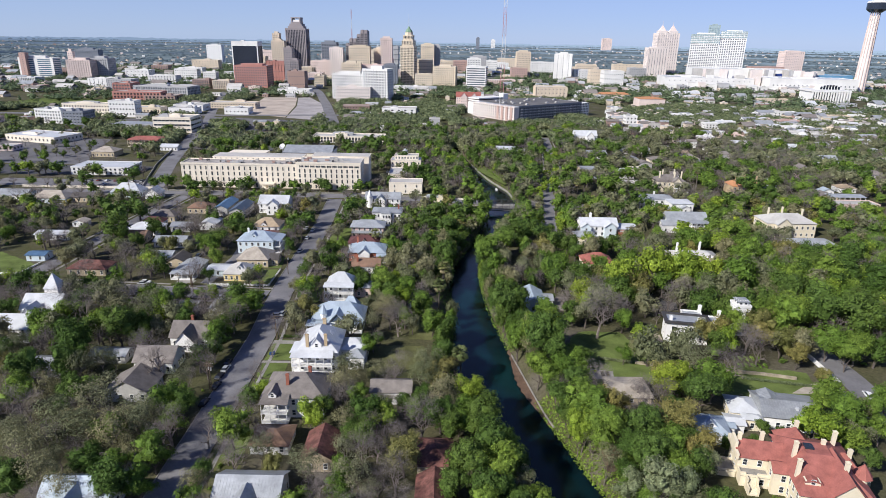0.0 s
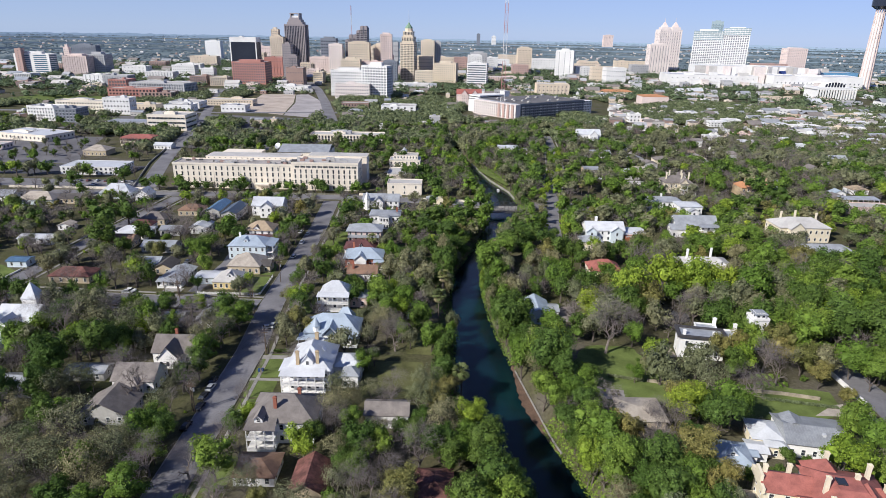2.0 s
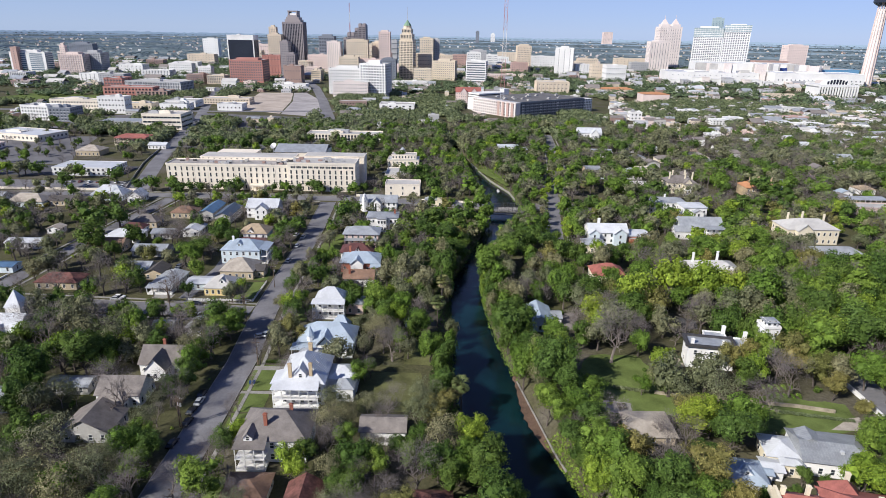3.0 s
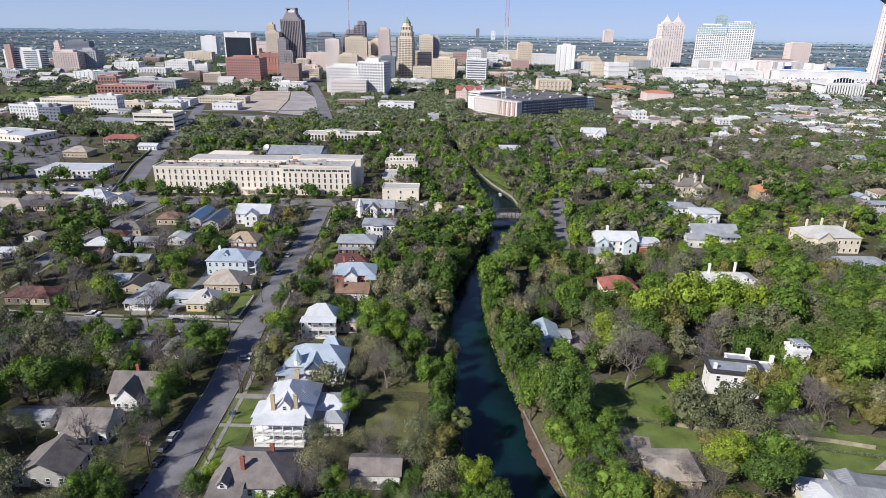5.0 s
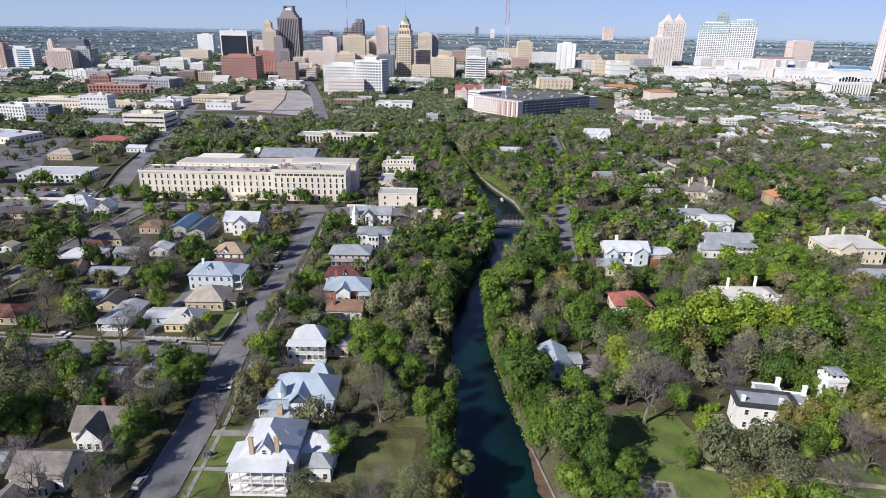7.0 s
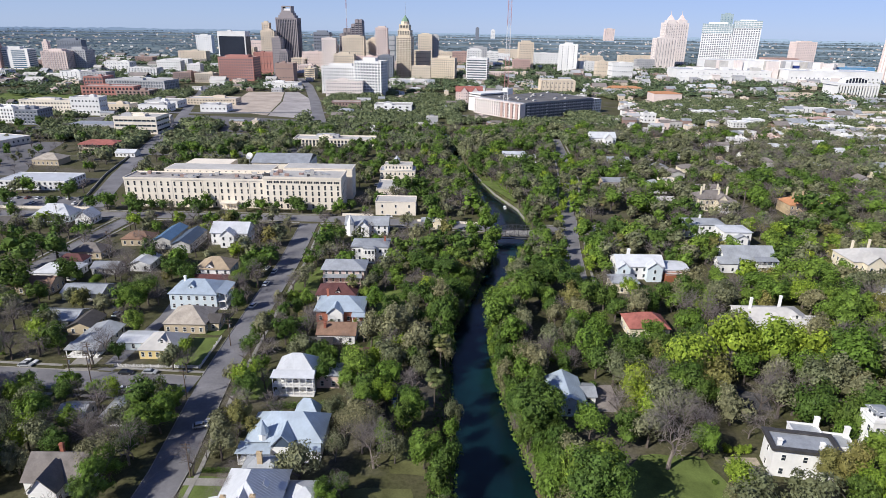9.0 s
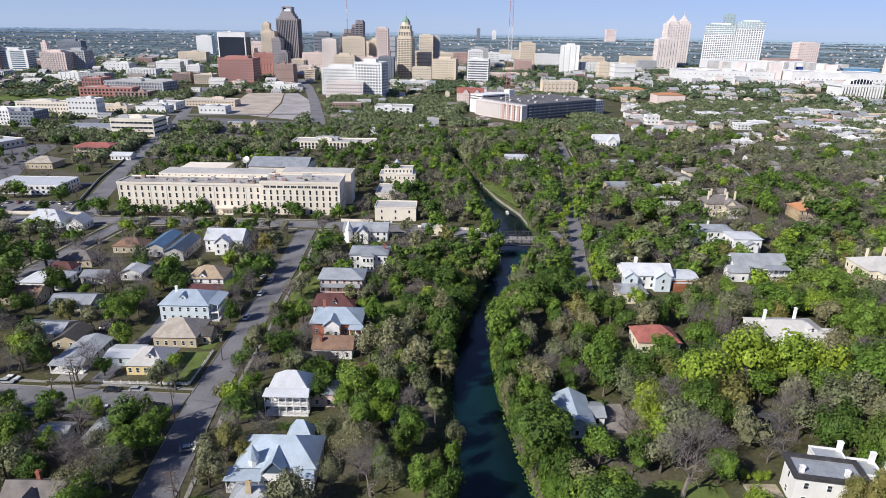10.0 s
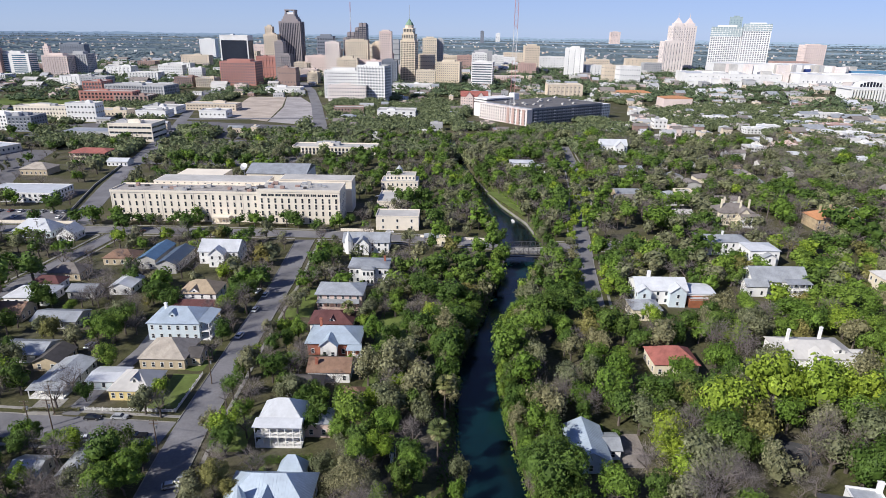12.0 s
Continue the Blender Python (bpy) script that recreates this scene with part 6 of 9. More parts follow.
h = House("white_cottage", "small white house with a pale gable roof by the road", -260, 584)
h.block(-268, -252, 579, 589, 3.4, 2.4, "gable_x", "white", "r_white")
h = House("grey_roof_house", "house with a broad pale grey hip roof among bare trees", -303, 550)
h.block(-313, -293, 543, 559, 4.4, 4.0, "hip", "tan", "r_pale")
tower("dormitory_block", "pale grey apartment block with dark end wall", -474, 745, 36, 22, 16, 4, 9, "d_white", -10)
tower("dormitory_block", "dark slate apartment block end", -439, 735, 25, 26, 15, 4, 6, "d_slate", 0)
tower("low_shop_building", "long low cream shop building with a white flat roof", -412, 612, 62, 34, 6, 1, 12, "arsenal", -16, roof="r_white", plant=1, crown=0.8)
tower("low_shop_building", "small pink stucco shop with a flat roof", -403, 563, 14, 14, 4.5, 1, 3, "d_pink", 0, plant=0, crown=0.8)
tower("metal_warehouse", "open-sided shed with a curved grey metal roof", -356, 706, 46, 24, 6, 1, 6, "d_grey", 0, roof="r_metal", plant=0, crown=0.4)
tower("cream_school", "long cream three-storey school building", -457, 820, 89, 18, 15, 3, 24, "arsenal", 0, wide=1.5)
tower("cream_school", "cream building end with tall windows", -419, 812, 34, 18, 20, 3, 8, "d_white", 0)
tower("low_shop_building", "low yellow shop building with shaded front", -406, 850, 39, 22, 8, 1, 8, "d_yellow", 0)
tower("brick_warehouse", "red brick warehouse with large windows", -485, 990, 76, 24, 16, 3, 14, "d_red", 0, wide=3, high=2.6)
tower("brick_warehouse", "dark brown brick warehouse", -447, 985, 48, 30, 11, 3, 8, "d_brown", 0, wide=3, high=2.6)
tower("factory_building", "long blue-grey concrete loft building with big steel windows", -478, 1060, 97, 40, 19, 4, 22, "d_grey", -8, wide=3.6, high=2.8)
tower("factory_building", "red brick upper loft building with steel windows", -550, 1075, 29, 34, 22, 4, 6, "d_red", 0, wide=3.6, high=2.8)
tower("hospital_block", "white hospital block with blue window bands", -961, 1500, 82, 30, 43, 9, 2, "d_white", 0, wide=30, high=2.4, pane='blueglass')
tower("hospital_tower", "tan stair tower of the hospital", -984, 1490, 14, 14, 54, 10, 1, "d_rose", 0)
tower("brick_hotel", "pink brick hotel with a stepped tower", -833, 1450, 53, 36, 42, 10, 10, "d_pink", 0, wide=2.2)
tower("brick_hotel", "pale grey slab behind the brick hotel", -803, 1480, 42, 36, 45, 10, 8, "d_grey", 0, wide=2.2)
tower("brick_hotel", "slim stepped roof tower of the hotel", -860, 1470, 12, 10, 60, 12, 2, "d_pink", 0)
tower("office_block", "dark slab apartment blocks far behind", -1174, 2100, 77, 30, 47, 12, 10, "d_slate", 0)
tower("white_block", "white windowless office block", -673, 1230, 42, 30, 18, 6, 5, "d_white", 0, wide=1.4)
tower("white_block", "white stepped courthouse block", -726, 1500, 54, 30, 20, 3, 6, "d_white", 0, wide=1.4)
tower("white_block", "white office building with a flat roof", -882, 2450, 57, 30, 62, 8, 8, "d_white", 0)
tower("white_block", "long white low block of flats", -612, 1500, 53, 24, 24, 4, 10, "d_white", 0)
tower("white_block", "white school house with a hipped roof", -538, 1450, 29, 20, 21, 4, 6, "d_white", 0)
tower("low_shop_building", "long cream industrial building", -315, 930, 67, 24, 8, 2, 16, "d_beige", 0, wide=1.6, high=1.4)
tower("low_shop_building", "low white warehouse with a pale roof", -365, 890, 42, 30, 8, 1, 8, "d_white", 0)
tower("low_shop_building", "low white shop with pale roof", -358, 850, 36, 24, 8, 1, 6, "d_white", 0)
tower("low_shop_building", "white metal warehouse with a pale roof", -287, 860, 33, 22, 8, 1, 6, "d_white", 0)
tower("red_office", "square red granite office with a grid of dark windows", -401, 1310, 67, 50, 43, 8, 14, "d_red", 0, wide=2.6, high=2.6)
tower("glass_office", "black glass office slab in a white concrete frame", -487, 1560, 63, 40, 87, 1, 1, "d_white", 0, wide=60, high=80, pane='blackglass', first=0.0)
tower("rose_building", "low rose-brown mall building", -395, 1480, 40, 50, 46, 3, 6, "d_red", 0)
tower("rose_tower", "dark rose granite tower with stepped top", -349, 1420, 18, 26, 77, 14, 5, "d_umber", 0)
tower("rose_tower", "rose granite lower tower", -334, 1410, 18, 26, 52, 9, 5, "d_umber", 0)
tower("beige_tower", "beige stepped office tower with a set-back top", -456, 1750, 34, 30, 88, 15, 7, "d_beige", 0)
tower("beige_tower", "slim beige tower top", -465, 1770, 18, 18, 107, 20, 4, "d_beige", 0)
tower("granite_tower", "tall grey-brown tower with a rounded glass crown", -413, 1780, 54, 48, 120, 30, 12, "d_umber", 0, wide=2.4, high=3.2, pane='blackglass')
tower("brick_church", "brown domed brick church building", -301, 1280, 34, 30, 35, 2, 6, "d_brown", 0)
tower("low_shop_building", "long white low building", -284, 1180, 60, 30, 8, 1, 3, "d_white", 0)
tower("black_tower", "dark glass office tower", -318, 1750, 41, 36, 86, 10, 6, "d_slate", 0, pane='blackglass', wide=4, high=3)
tower("gothic_building", "white gothic-topped office building", -282, 1650, 34, 26, 74, 14, 7, "d_blush", 0)
tower("yellow_hotel", "yellow brick hotel slab", -216, 1600, 51, 28, 80, 13, 12, "d_yellow", 0)
tower("yellow_block", "cream and yellow office block", -215, 1450, 42, 26, 46, 8, 9, "d_yellow", 0)
tower("white_apartments", "white apartment block with many small windows", -168, 1110, 60, 24, 42, 8, 16, "d_white", 0, wide=1.9)
tower("white_apartments", "white and slate apartment tower with balconies", -120, 1075, 44, 30, 52, 11, 9, "d_white", -14, wide=3.0, high=2.4)
tower("white_apartments", "pale front wing of the apartment block", -155, 1060, 57, 22, 23, 4, 14, "d_blush", 0, wide=1.8)
tower("beige_tower", "beige slim office tower", -151, 1620, 27, 26, 100, 18, 6, "d_pink", 0)
tower("beige_tower", "pale beige stepped block", -172, 1640, 24, 24, 74, 12, 6, "d_beige", 0)
tower("red_roof_building", "long low building with a dark red roof", -171, 1480, 53, 30, 41, 4, 12, "d_pink", 0, roof='r_red')
tower("slate_block", "dark slate office block", -122, 1400, 30, 30, 45, 8, 6, "d_slate", 0)
tower("curved_building", "cream curved building with arched windows", -52, 1500, 38, 36, 54, 6, 10, "d_beige", 0)
tower("yellow_tower", "yellow tower with a stepped cap", -50, 1700, 35, 30, 86, 14, 7, "d_yellow", 0)
tower("slate_block", "grey slab tower beside the yellow tower", -25, 1720, 16, 26, 83, 14, 3, "d_grey", 0)
tower("yellow_block", "low yellow block at the foot of the tower", -49, 1400, 39, 26, 27, 5, 8, "d_yellow", 0)
tower("yellow_block", "yellow brick block with regular windows", -4, 1460, 50, 34, 41, 8, 11, "d_yellow", -8)
tower("low_shop_building", "white low terrace with arches before the tower", -70, 1290, 72, 30, 8, 2, 14, "d_white", 0)
tower("low_shop_building", "white flat-roofed building by the trees", -66, 890, 48, 30, 8, 2, 5, "d_white", 0, wide=3)
tower("striped_office", "white office block with dark ribbon windows", 64, 1370, 42, 34, 46, 9, 1, "d_white", -10, wide=44, high=2.4)
tower("low_shop_building", "pink-beige block with regular windows", 134, 1550, 70, 30, 8, 5, 12, "d_pink", 0)
tower("white_block", "white slab with a gridded front", 78, 1800, 37, 26, 49, 8, 8, "d_white", 0)
tower("slate_block", "grey office block with a dark gridded front", 94, 1900, 49, 30, 52, 9, 8, "d_grey", 0)
tower("beige_tower", "beige brick block with many windows", 216, 1800, 38, 34, 69, 11, 9, "d_beige", 0)
tower("white_tower_block", "white windowless-sided tower with a dark rooftop", 307, 1690, 44, 34, 68, 16, 3, "d_white", -12, wide=1.6)
tower("mission_building", "cream library with stepped gables", 193, 1160, 57, 30, 22, 3, 8, "d_beige", 0)
tower("cream_block", "low cream block with window bands", 378, 1560, 53, 30, 35, 4, 9, "d_beige", 0)
tower("cream_block", "low white exhibition building", 394, 1500, 46, 40, 36, 3, 9, "d_white", 0)
tower("white_block", "small white house among the trees", 247, 830, 15, 14, 10, 2, 3, "d_white", 0)
tower("twin_top_hotel", "tall pink-white hotel tower with twin pyramid tops", 708, 2080, 67, 50, 128, 26, 9, "d_blush", 0, wide=1.8, high=1.6)
tower("twin_top_hotel", "white lower slab before the pink tower", 648, 1980, 59, 40, 84, 24, 7, "d_blush", 0, wide=1.6)
tower("grand_hotel", "white and pale glass slab tower with a green glass top", 694, 1750, 72, 34, 122, 26, 13, "d_white", -22, wide=3.4, high=2.6, pane='hazeglass')
tower("grand_hotel", "taller white and glass hotel slab", 759, 1726, 64, 34, 130, 28, 11, "d_white", -22, wide=3.4, high=2.6, pane='hazeglass')
tower("grand_hotel", "grey glass core of the hotel", 735, 1800, 30, 30, 148, 26, 4, "greenglass", -22, pane='blueglass')
tower("tan_tower", "tan twin apartment block", 1292, 2400, 70, 50, 75, 12, 10, "d_pink", 0)
tower("convention_centre", "long white convention centre with a stepped flat roof", 619, 1500, 202, 90, 24, 2, 16, "d_white", -6, wide=2, high=1.6, roof='r_white')
tower("convention_centre", "broad white convention hall with blank walls", 742, 1600, 239, 80, 41, 1, 10, "d_white", -6, wide=3, roof='r_white')
tower("convention_centre", "white convention hall with dark entrances", 824, 1430, 188, 80, 29, 1, 20, "d_white", -6, wide=2.2, high=3, roof='r_white')
def convention_details():
    """Roof volumes, a long canopy and dark entrance bays of the convention centre."""
    b = thing("convention_annex", (660, 1462, 0), "white stepped annexes and dark entrance bays of the convention centre", "hall", "downtown buildings", -6)
    rng = random.Random(4)
    for i in range(16):
        x, w, d, h = -140 + i * 22 + rng.uniform(-4, 4), rng.uniform(12, 26), rng.uniform(14, 26), rng.uniform(9, 17)
        put("annex", Shape().box(x - w / 2, x + w / 2, -d, 2, 0, h).box(x - w / 2 - 0.5, x + w / 2 + 0.5, -d - 0.5, 2, h, h + 0.9).mesh("annex", M[rng.choice(("d_white", "d_white", "d_blush", "d_beige", "d_grey"))]), b)
        for k in range(int(w / 5)):
            u = x - w / 2 + 2.5 + k * 5
            put("entrance", Shape().box(u - 1.5, u + 1.5, -d - 0.4, -d + 0.2, 0.5, min(h - 2, rng.choice((3.5, 6, 8)))).mesh("entrance", M["hazeglass"]), b)
    for i in range(34):
        x, y, h0 = rng.uniform(-100, 230), rng.uniform(25, 150), 41
        e, f = rng.uniform(3, 14), rng.uniform(3, 8)
        h0 = 24 if x < -60 else 29 if y < 60 else 41
        put("roof_volume", Shape().box(x - e, x + e, y - f, y + f, 0, h0 + rng.uniform(0.8, 2.6)).mesh("roof_volume", M[rng.choice(("d_white", "d_blush", "d_grey", "r_flat"))]), b)


convention_details()
tower("blue_hall", "deep blue flat-roofed exhibition hall", 856, 1570, 97, 60, 33, 1, 1, "d_navy", 0, wide=2)
tower("blue_hall", "light blue flat-roofed exhibition hall", 927, 1530, 91, 60, 33, 1, 1, "d_sky", 0, wide=2)
tower("far_tower_block", "pink twin tower far on the plain", 1063, 4300, 59, 40, 112, 14, 6, "d_pink", 0)
tower("far_tower_block", "white far office block", 309, 4300, 26, 40, 91, 10, 6, "d_white", 0)
tower("far_tower_block", "dark far office tower", 207, 4300, 22, 30, 103, 14, 4, "d_slate", 0)
tower("brown_block", "brown flat-roofed two-storey block beside the road", -129, 909, 38, 18, 9, 2, 9, "d_brown", 6, plant=1, wide=1.6, high=1.8)
h = House("white_villa_far", "white two-storey house with a porch beside the road", -120, 846)
h.block(-129, -111, 842, 853, 6.4, 2.6, "hip", "white", "r_metal", storeys=2, seams=False)
h.porch(-128, -113, 838.6, 841.9, 2, 3.0, "r_metal")
for x, y, w, wall, cover, form in ((360, 812, 16, "white", "r_white", "gable_y"), (419, 862, 18, "white", "r_metal", "gable_x"), (441, 866, 12, "cream", "r_white", "hip"), (360, 760, 15, "tan", "r_orange", "hip"), (366, 728, 16, "white", "r_metal", "hip"),
                                   (304, 722, 15, "white", "r_metal", "hip"), (346, 906, 14, "white", "r_metal", "gable_x"), (374, 908, 16, "greywall", "r_metal", "hip"), (300, 850, 13, "white", "r_grey", "gable_y"), (392, 790, 14, "white", "r_white", "gable_x"),
                                   (420, 790, 18, "cream", "r_white", "hip"), (455, 820, 17, "white", "r_metal", "gable_x"), (395, 735, 14, "tan", "r_tan", "hip"), (430, 745, 16, "white", "r_white", "hip"), (262, 720, 11, "cream", "r_metal", "gable_y")):
    words = {"r_white": "white metal", "r_metal": "grey metal", "r_orange": "orange tiled", "r_grey": "grey shingle", "r_tan": "tan shingle"}[cover]
    h = House("street_house", f"pale house with a {words} roof near the eastern shops", x, y)
    h.block(x - w / 2, x + w / 2, y, y + w * 0.7, 5.4, 2.6, form, wall, cover, seams=False, faces="S")
tower("shop_building", "pink and white shop row with a flat roof by the street", 373, 737, 39, 14, 6, 2, 6, "d_pink", 0, roof='r_flat', wide=1.4, high=1.4, plant=1)
tower("shop_building", "white shop building with a grey roof by the street", 412, 705, 31, 14, 6, 2, 6, "d_white", 0, roof='r_flat', wide=1.4, high=1.4, plant=1)
tower("shop_building", "yellow shop building with white windows by the street", 475, 760, 31, 14, 6, 2, 6, "d_yellow", 0, roof='r_flat', wide=1.4, high=1.4, plant=1)
tower("shop_building", "low brown shed with a long roof by the street", 568, 911, 39, 14, 6, 2, 6, "d_beige", 0, roof='r_tan', wide=1.4, high=1.4, plant=1)
tower("shop_building", "red and white low building by the street", 462, 843, 32, 14, 6, 2, 6, "d_rose", 0, roof='r_white', wide=1.4, high=1.4, plant=1)
tower("shop_building", "white block of shops by the street", 443, 777, 33, 14, 6, 2, 6, "d_white", 0, roof='r_white', wide=1.4, high=1.4, plant=1)
tower("shop_building", "white shop at the street corner by the street", 500, 763, 15, 14, 6, 2, 6, "d_white", 0, roof='r_white', wide=1.4, high=1.4, plant=1)
tower("shop_building", "tan house with a dark roof by the street", 413, 818, 24, 14, 6, 2, 6, "d_beige", 0, roof='r_grey', wide=1.4, high=1.4, plant=1)
tower("shop_building", "low tan hall with a wide brown roof by the street", 610, 1175, 55, 14, 6, 2, 6, "d_beige", 0, roof='r_tan', wide=1.4, high=1.4, plant=1)
tower("shop_building", "white metal-roofed hall by the street", 371, 822, 21, 14, 6, 2, 6, "d_white", 0, roof='r_white', wide=1.4, high=1.4, plant=1)
tower("shop_building", "low grey-roofed store by the street", 514, 951, 36, 14, 6, 2, 6, "d_white", 0, roof='r_flat', wide=1.4, high=1.4, plant=1)
tower("shop_building", "low white store among trees by the street", 341, 896, 29, 14, 6, 2, 6, "d_white", 0, roof='r_white', wide=1.4, high=1.4, plant=1)
tower("shop_building", "pale low warehouse by the street", 607, 922, 18, 14, 6, 2, 6, "d_white", 0, roof='r_flat', wide=1.4, high=1.4, plant=1)
tower("shop_building", "white house with a pale roof by the street", 346, 800, 25, 14, 6, 2, 6, "d_white", 0, roof='r_white', wide=1.4, high=1.4, plant=1)
tower("shop_building", "peach house with a pale roof by the street", 325, 695, 18, 14, 6, 2, 6, "d_pink", 0, roof='r_orange', wide=1.4, high=1.4, plant=1)
tower("shop_building", "pale green-roofed cottage by the street", 288, 678, 17, 14, 6, 2, 6, "d_white", 0, roof='r_white', wide=1.4, high=1.4, plant=1)
tower("midrise_block", "low white ward building in the old town", -857, 1300, 33, 30, 13, 5, 9, "d_white", 0)
tower("midrise_block", "dark brick block in the old town", -755, 1150, 34, 30, 9, 5, 9, "d_brown", 0)
tower("midrise_block", "grey low block in the old town", -607, 1180, 45, 30, 21, 5, 9, "d_grey", 0)
tower("midrise_block", "brown old brick block in the old town", -973, 1600, 48, 30, 15, 5, 9, "d_brown", 0)
tower("midrise_block", "pale low block in the old town", -616, 1380, 59, 30, 16, 5, 9, "d_white", 0)
tower("midrise_block", "brown brick block in the old town", -486, 1260, 32, 30, 17, 5, 9, "d_brown", 0)
tower("midrise_block", "grey brown block in the old town", -446, 1260, 33, 30, 16, 5, 9, "d_beige", 0)
tower("midrise_block", "long pale building in the old town", -679, 1700, 61, 30, 17, 5, 9, "d_white", 0)
tower("midrise_block", "pale low hall in the old town", -714, 1900, 77, 30, 29, 5, 9, "d_beige", 0)
tower("midrise_block", "brown hall in the old town", -806, 1800, 46, 30, 16, 5, 9, "d_brown", 0)
tower("midrise_block", "pink stone block in the old town", -333, 1700, 51, 30, 40, 5, 9, "d_pink", 0)
tower("midrise_block", "rose stone block in the old town", -309, 1500, 36, 30, 20, 5, 9, "d_pink", 0)
tower("midrise_block", "cream brick block in the old town", -275, 1380, 20, 30, 21, 5, 9, "d_yellow", 0)
tower("midrise_block", "cream old office in the old town", -368, 1700, 41, 30, 24, 5, 9, "d_beige", 0)
tower("midrise_block", "beige office block in the old town", -101, 1620, 39, 30, 26, 5, 9, "d_pink", 0)
tower("midrise_block", "rose stone block in the old town", -171, 1750, 52, 30, 46, 5, 9, "d_rose", 0)
tower("midrise_block", "slim cream tower in the old town", -220, 1850, 24, 30, 66, 5, 9, "d_yellow", 0)
tower("midrise_block", "rose office tower in the old town", -336, 1800, 25, 30, 56, 5, 9, "d_pink", 0)
tower("midrise_block", "cream hotel block in the old town", -497, 1700, 35, 30, 48, 5, 9, "d_yellow", 0)
tower("midrise_block", "rose far hotel in the old town", -567, 2000, 51, 30, 57, 5, 9, "d_pink", 0)
tower("midrise_block", "slim beige tower in the old town", -295, 1800, 15, 30, 54, 5, 9, "d_beige", 0)
tower("midrise_block", "beige block in the old town", -201, 1750, 22, 30, 57, 5, 9, "d_beige", 0)
tower("midrise_block", "slim grey tower in the old town", -150, 1900, 16, 30, 77, 5, 9, "d_grey", 0)
tower("midrise_block", "beige mid-rise in the old town", -4, 1900, 49, 30, 38, 5, 9, "d_beige", 0)
tower("midrise_block", "rose mid-rise in the old town", 43, 2000, 43, 30, 36, 5, 9, "d_rose", 0)
tower("midrise_block", "pale mid-rise in the old town", 149, 2100, 36, 30, 34, 5, 9, "d_white", 0)
tower("midrise_block", "beige mid-rise in the old town", 218, 2300, 69, 30, 36, 5, 9, "d_beige", 0)
tower("midrise_block", "low white hall in the old town", 301, 2000, 77, 30, 36, 5, 9, "d_white", 0)
tower("midrise_block", "pale hall in the old town", 416, 1900, 57, 30, 34, 5, 9, "d_beige", 0)
tower("midrise_block", "low rose hall in the old town", 601, 2100, 108, 30, 30, 5, 9, "d_beige", 0)
tower("midrise_block", "white theatre in the old town", 380, 1700, 80, 30, 28, 5, 9, "d_white", 0)
tower("midrise_block", "pale grey hall in the old town", 568, 1900, 49, 30, 27, 5, 9, "d_grey", 0)
tower("midrise_block", "cream hall in the old town", 354, 1850, 63, 30, 29, 5, 9, "d_beige", 0)
tower("midrise_block", "rose block in the old town", 201, 1760, 45, 30, 27, 5, 9, "d_rose", 0)
tower("midrise_block", "white block in the old town", 183, 2200, 61, 30, 24, 5, 9, "d_white", 0)
tower("midrise_block", "pale long hall in the old town", 950, 1900, 98, 30, 37, 5, 9, "d_rose", 0)

# ---- landmark towers ----
def landmark_tower():
    """The stepped yellow brick skyscraper with a green pointed roof."""
    b = thing("stepped_skyscraper", (-88, 1440, 0), "yellow-beige brick skyscraper with set-backs and a green tiled spire roof", "skyscraper", "downtown buildings", -12)
    KEEP.append((-120, -50, 1425, 1490))
    for w, z0, z1, fl, n in ((30, 0, 84, 22, 9), (25, 84.02, 97, 3, 7), (20, 97.02, 108, 3, 6)):
        put("wall", Shape().box(-w / 2, w / 2, (34 - w) / 2, (34 + w) / 2, z0, z1).box(-w / 2 - 0.5, w / 2 + 0.5, (34 - w) / 2 - 0.5, (34 + w) / 2 + 0.5, z1 - 1.5, z1 - 0.5).mesh("wall", M["d_yellow"]), b)
        for i in range(n + 1):
            x = -w / 2 + w * i / n
            put("pier", Shape().box(x - 0.5, x + 0.5, (34 - w) / 2 - 0.45, (34 - w) / 2, z0, z1 + 1).mesh("pier", M["d_yellow"]), b)
        for at, turn in (((0, (34 - w) / 2, 0), 0), ((w / 2, 17, 0), 90)):
            s = Shape()
            for k in range(fl):
                z = z0 + 4 + (z1 - z0 - 6) * (k + 0.5) / fl
                for i in range(n):
                    u = w * ((i + 0.5) / n - 0.5)
                    s.box(u - 0.9, u + 0.9, -0.1, 0.05, z - 1.0, z + 1.0)
            tagged(put("glazing", s.mesh("glazing", M["glass"]), b, at, turn), kind="stuff")
    put("drum", Shape().tube((0, 17, 108), (0, 17, 113), 9.4, 9.0, 8).tube((0, 17, 113), (0, 17, 114), 9.6, 9.6, 8).mesh("drum", M["d_yellow"]), b)
    dome, rings = Shape(), ((114, 8.8), (117, 7.6), (120, 5.6), (122, 3.4), (124, 2.2), (127, 0.6))
    for (za, ra), (zb, rb) in zip(rings, rings[1:]):
        dome.tube((0, 17, za), (0, 17, zb), ra, rb, 8)
    put("spire_roof", dome.mesh("spire_roof", M["d_green"]), b)
    put("flagpole", Shape().tube((0, 17, 126), (0, 17, 152), 0.5, 0.25, 6).mesh("flagpole", M["rail"]), b)


landmark_tower()


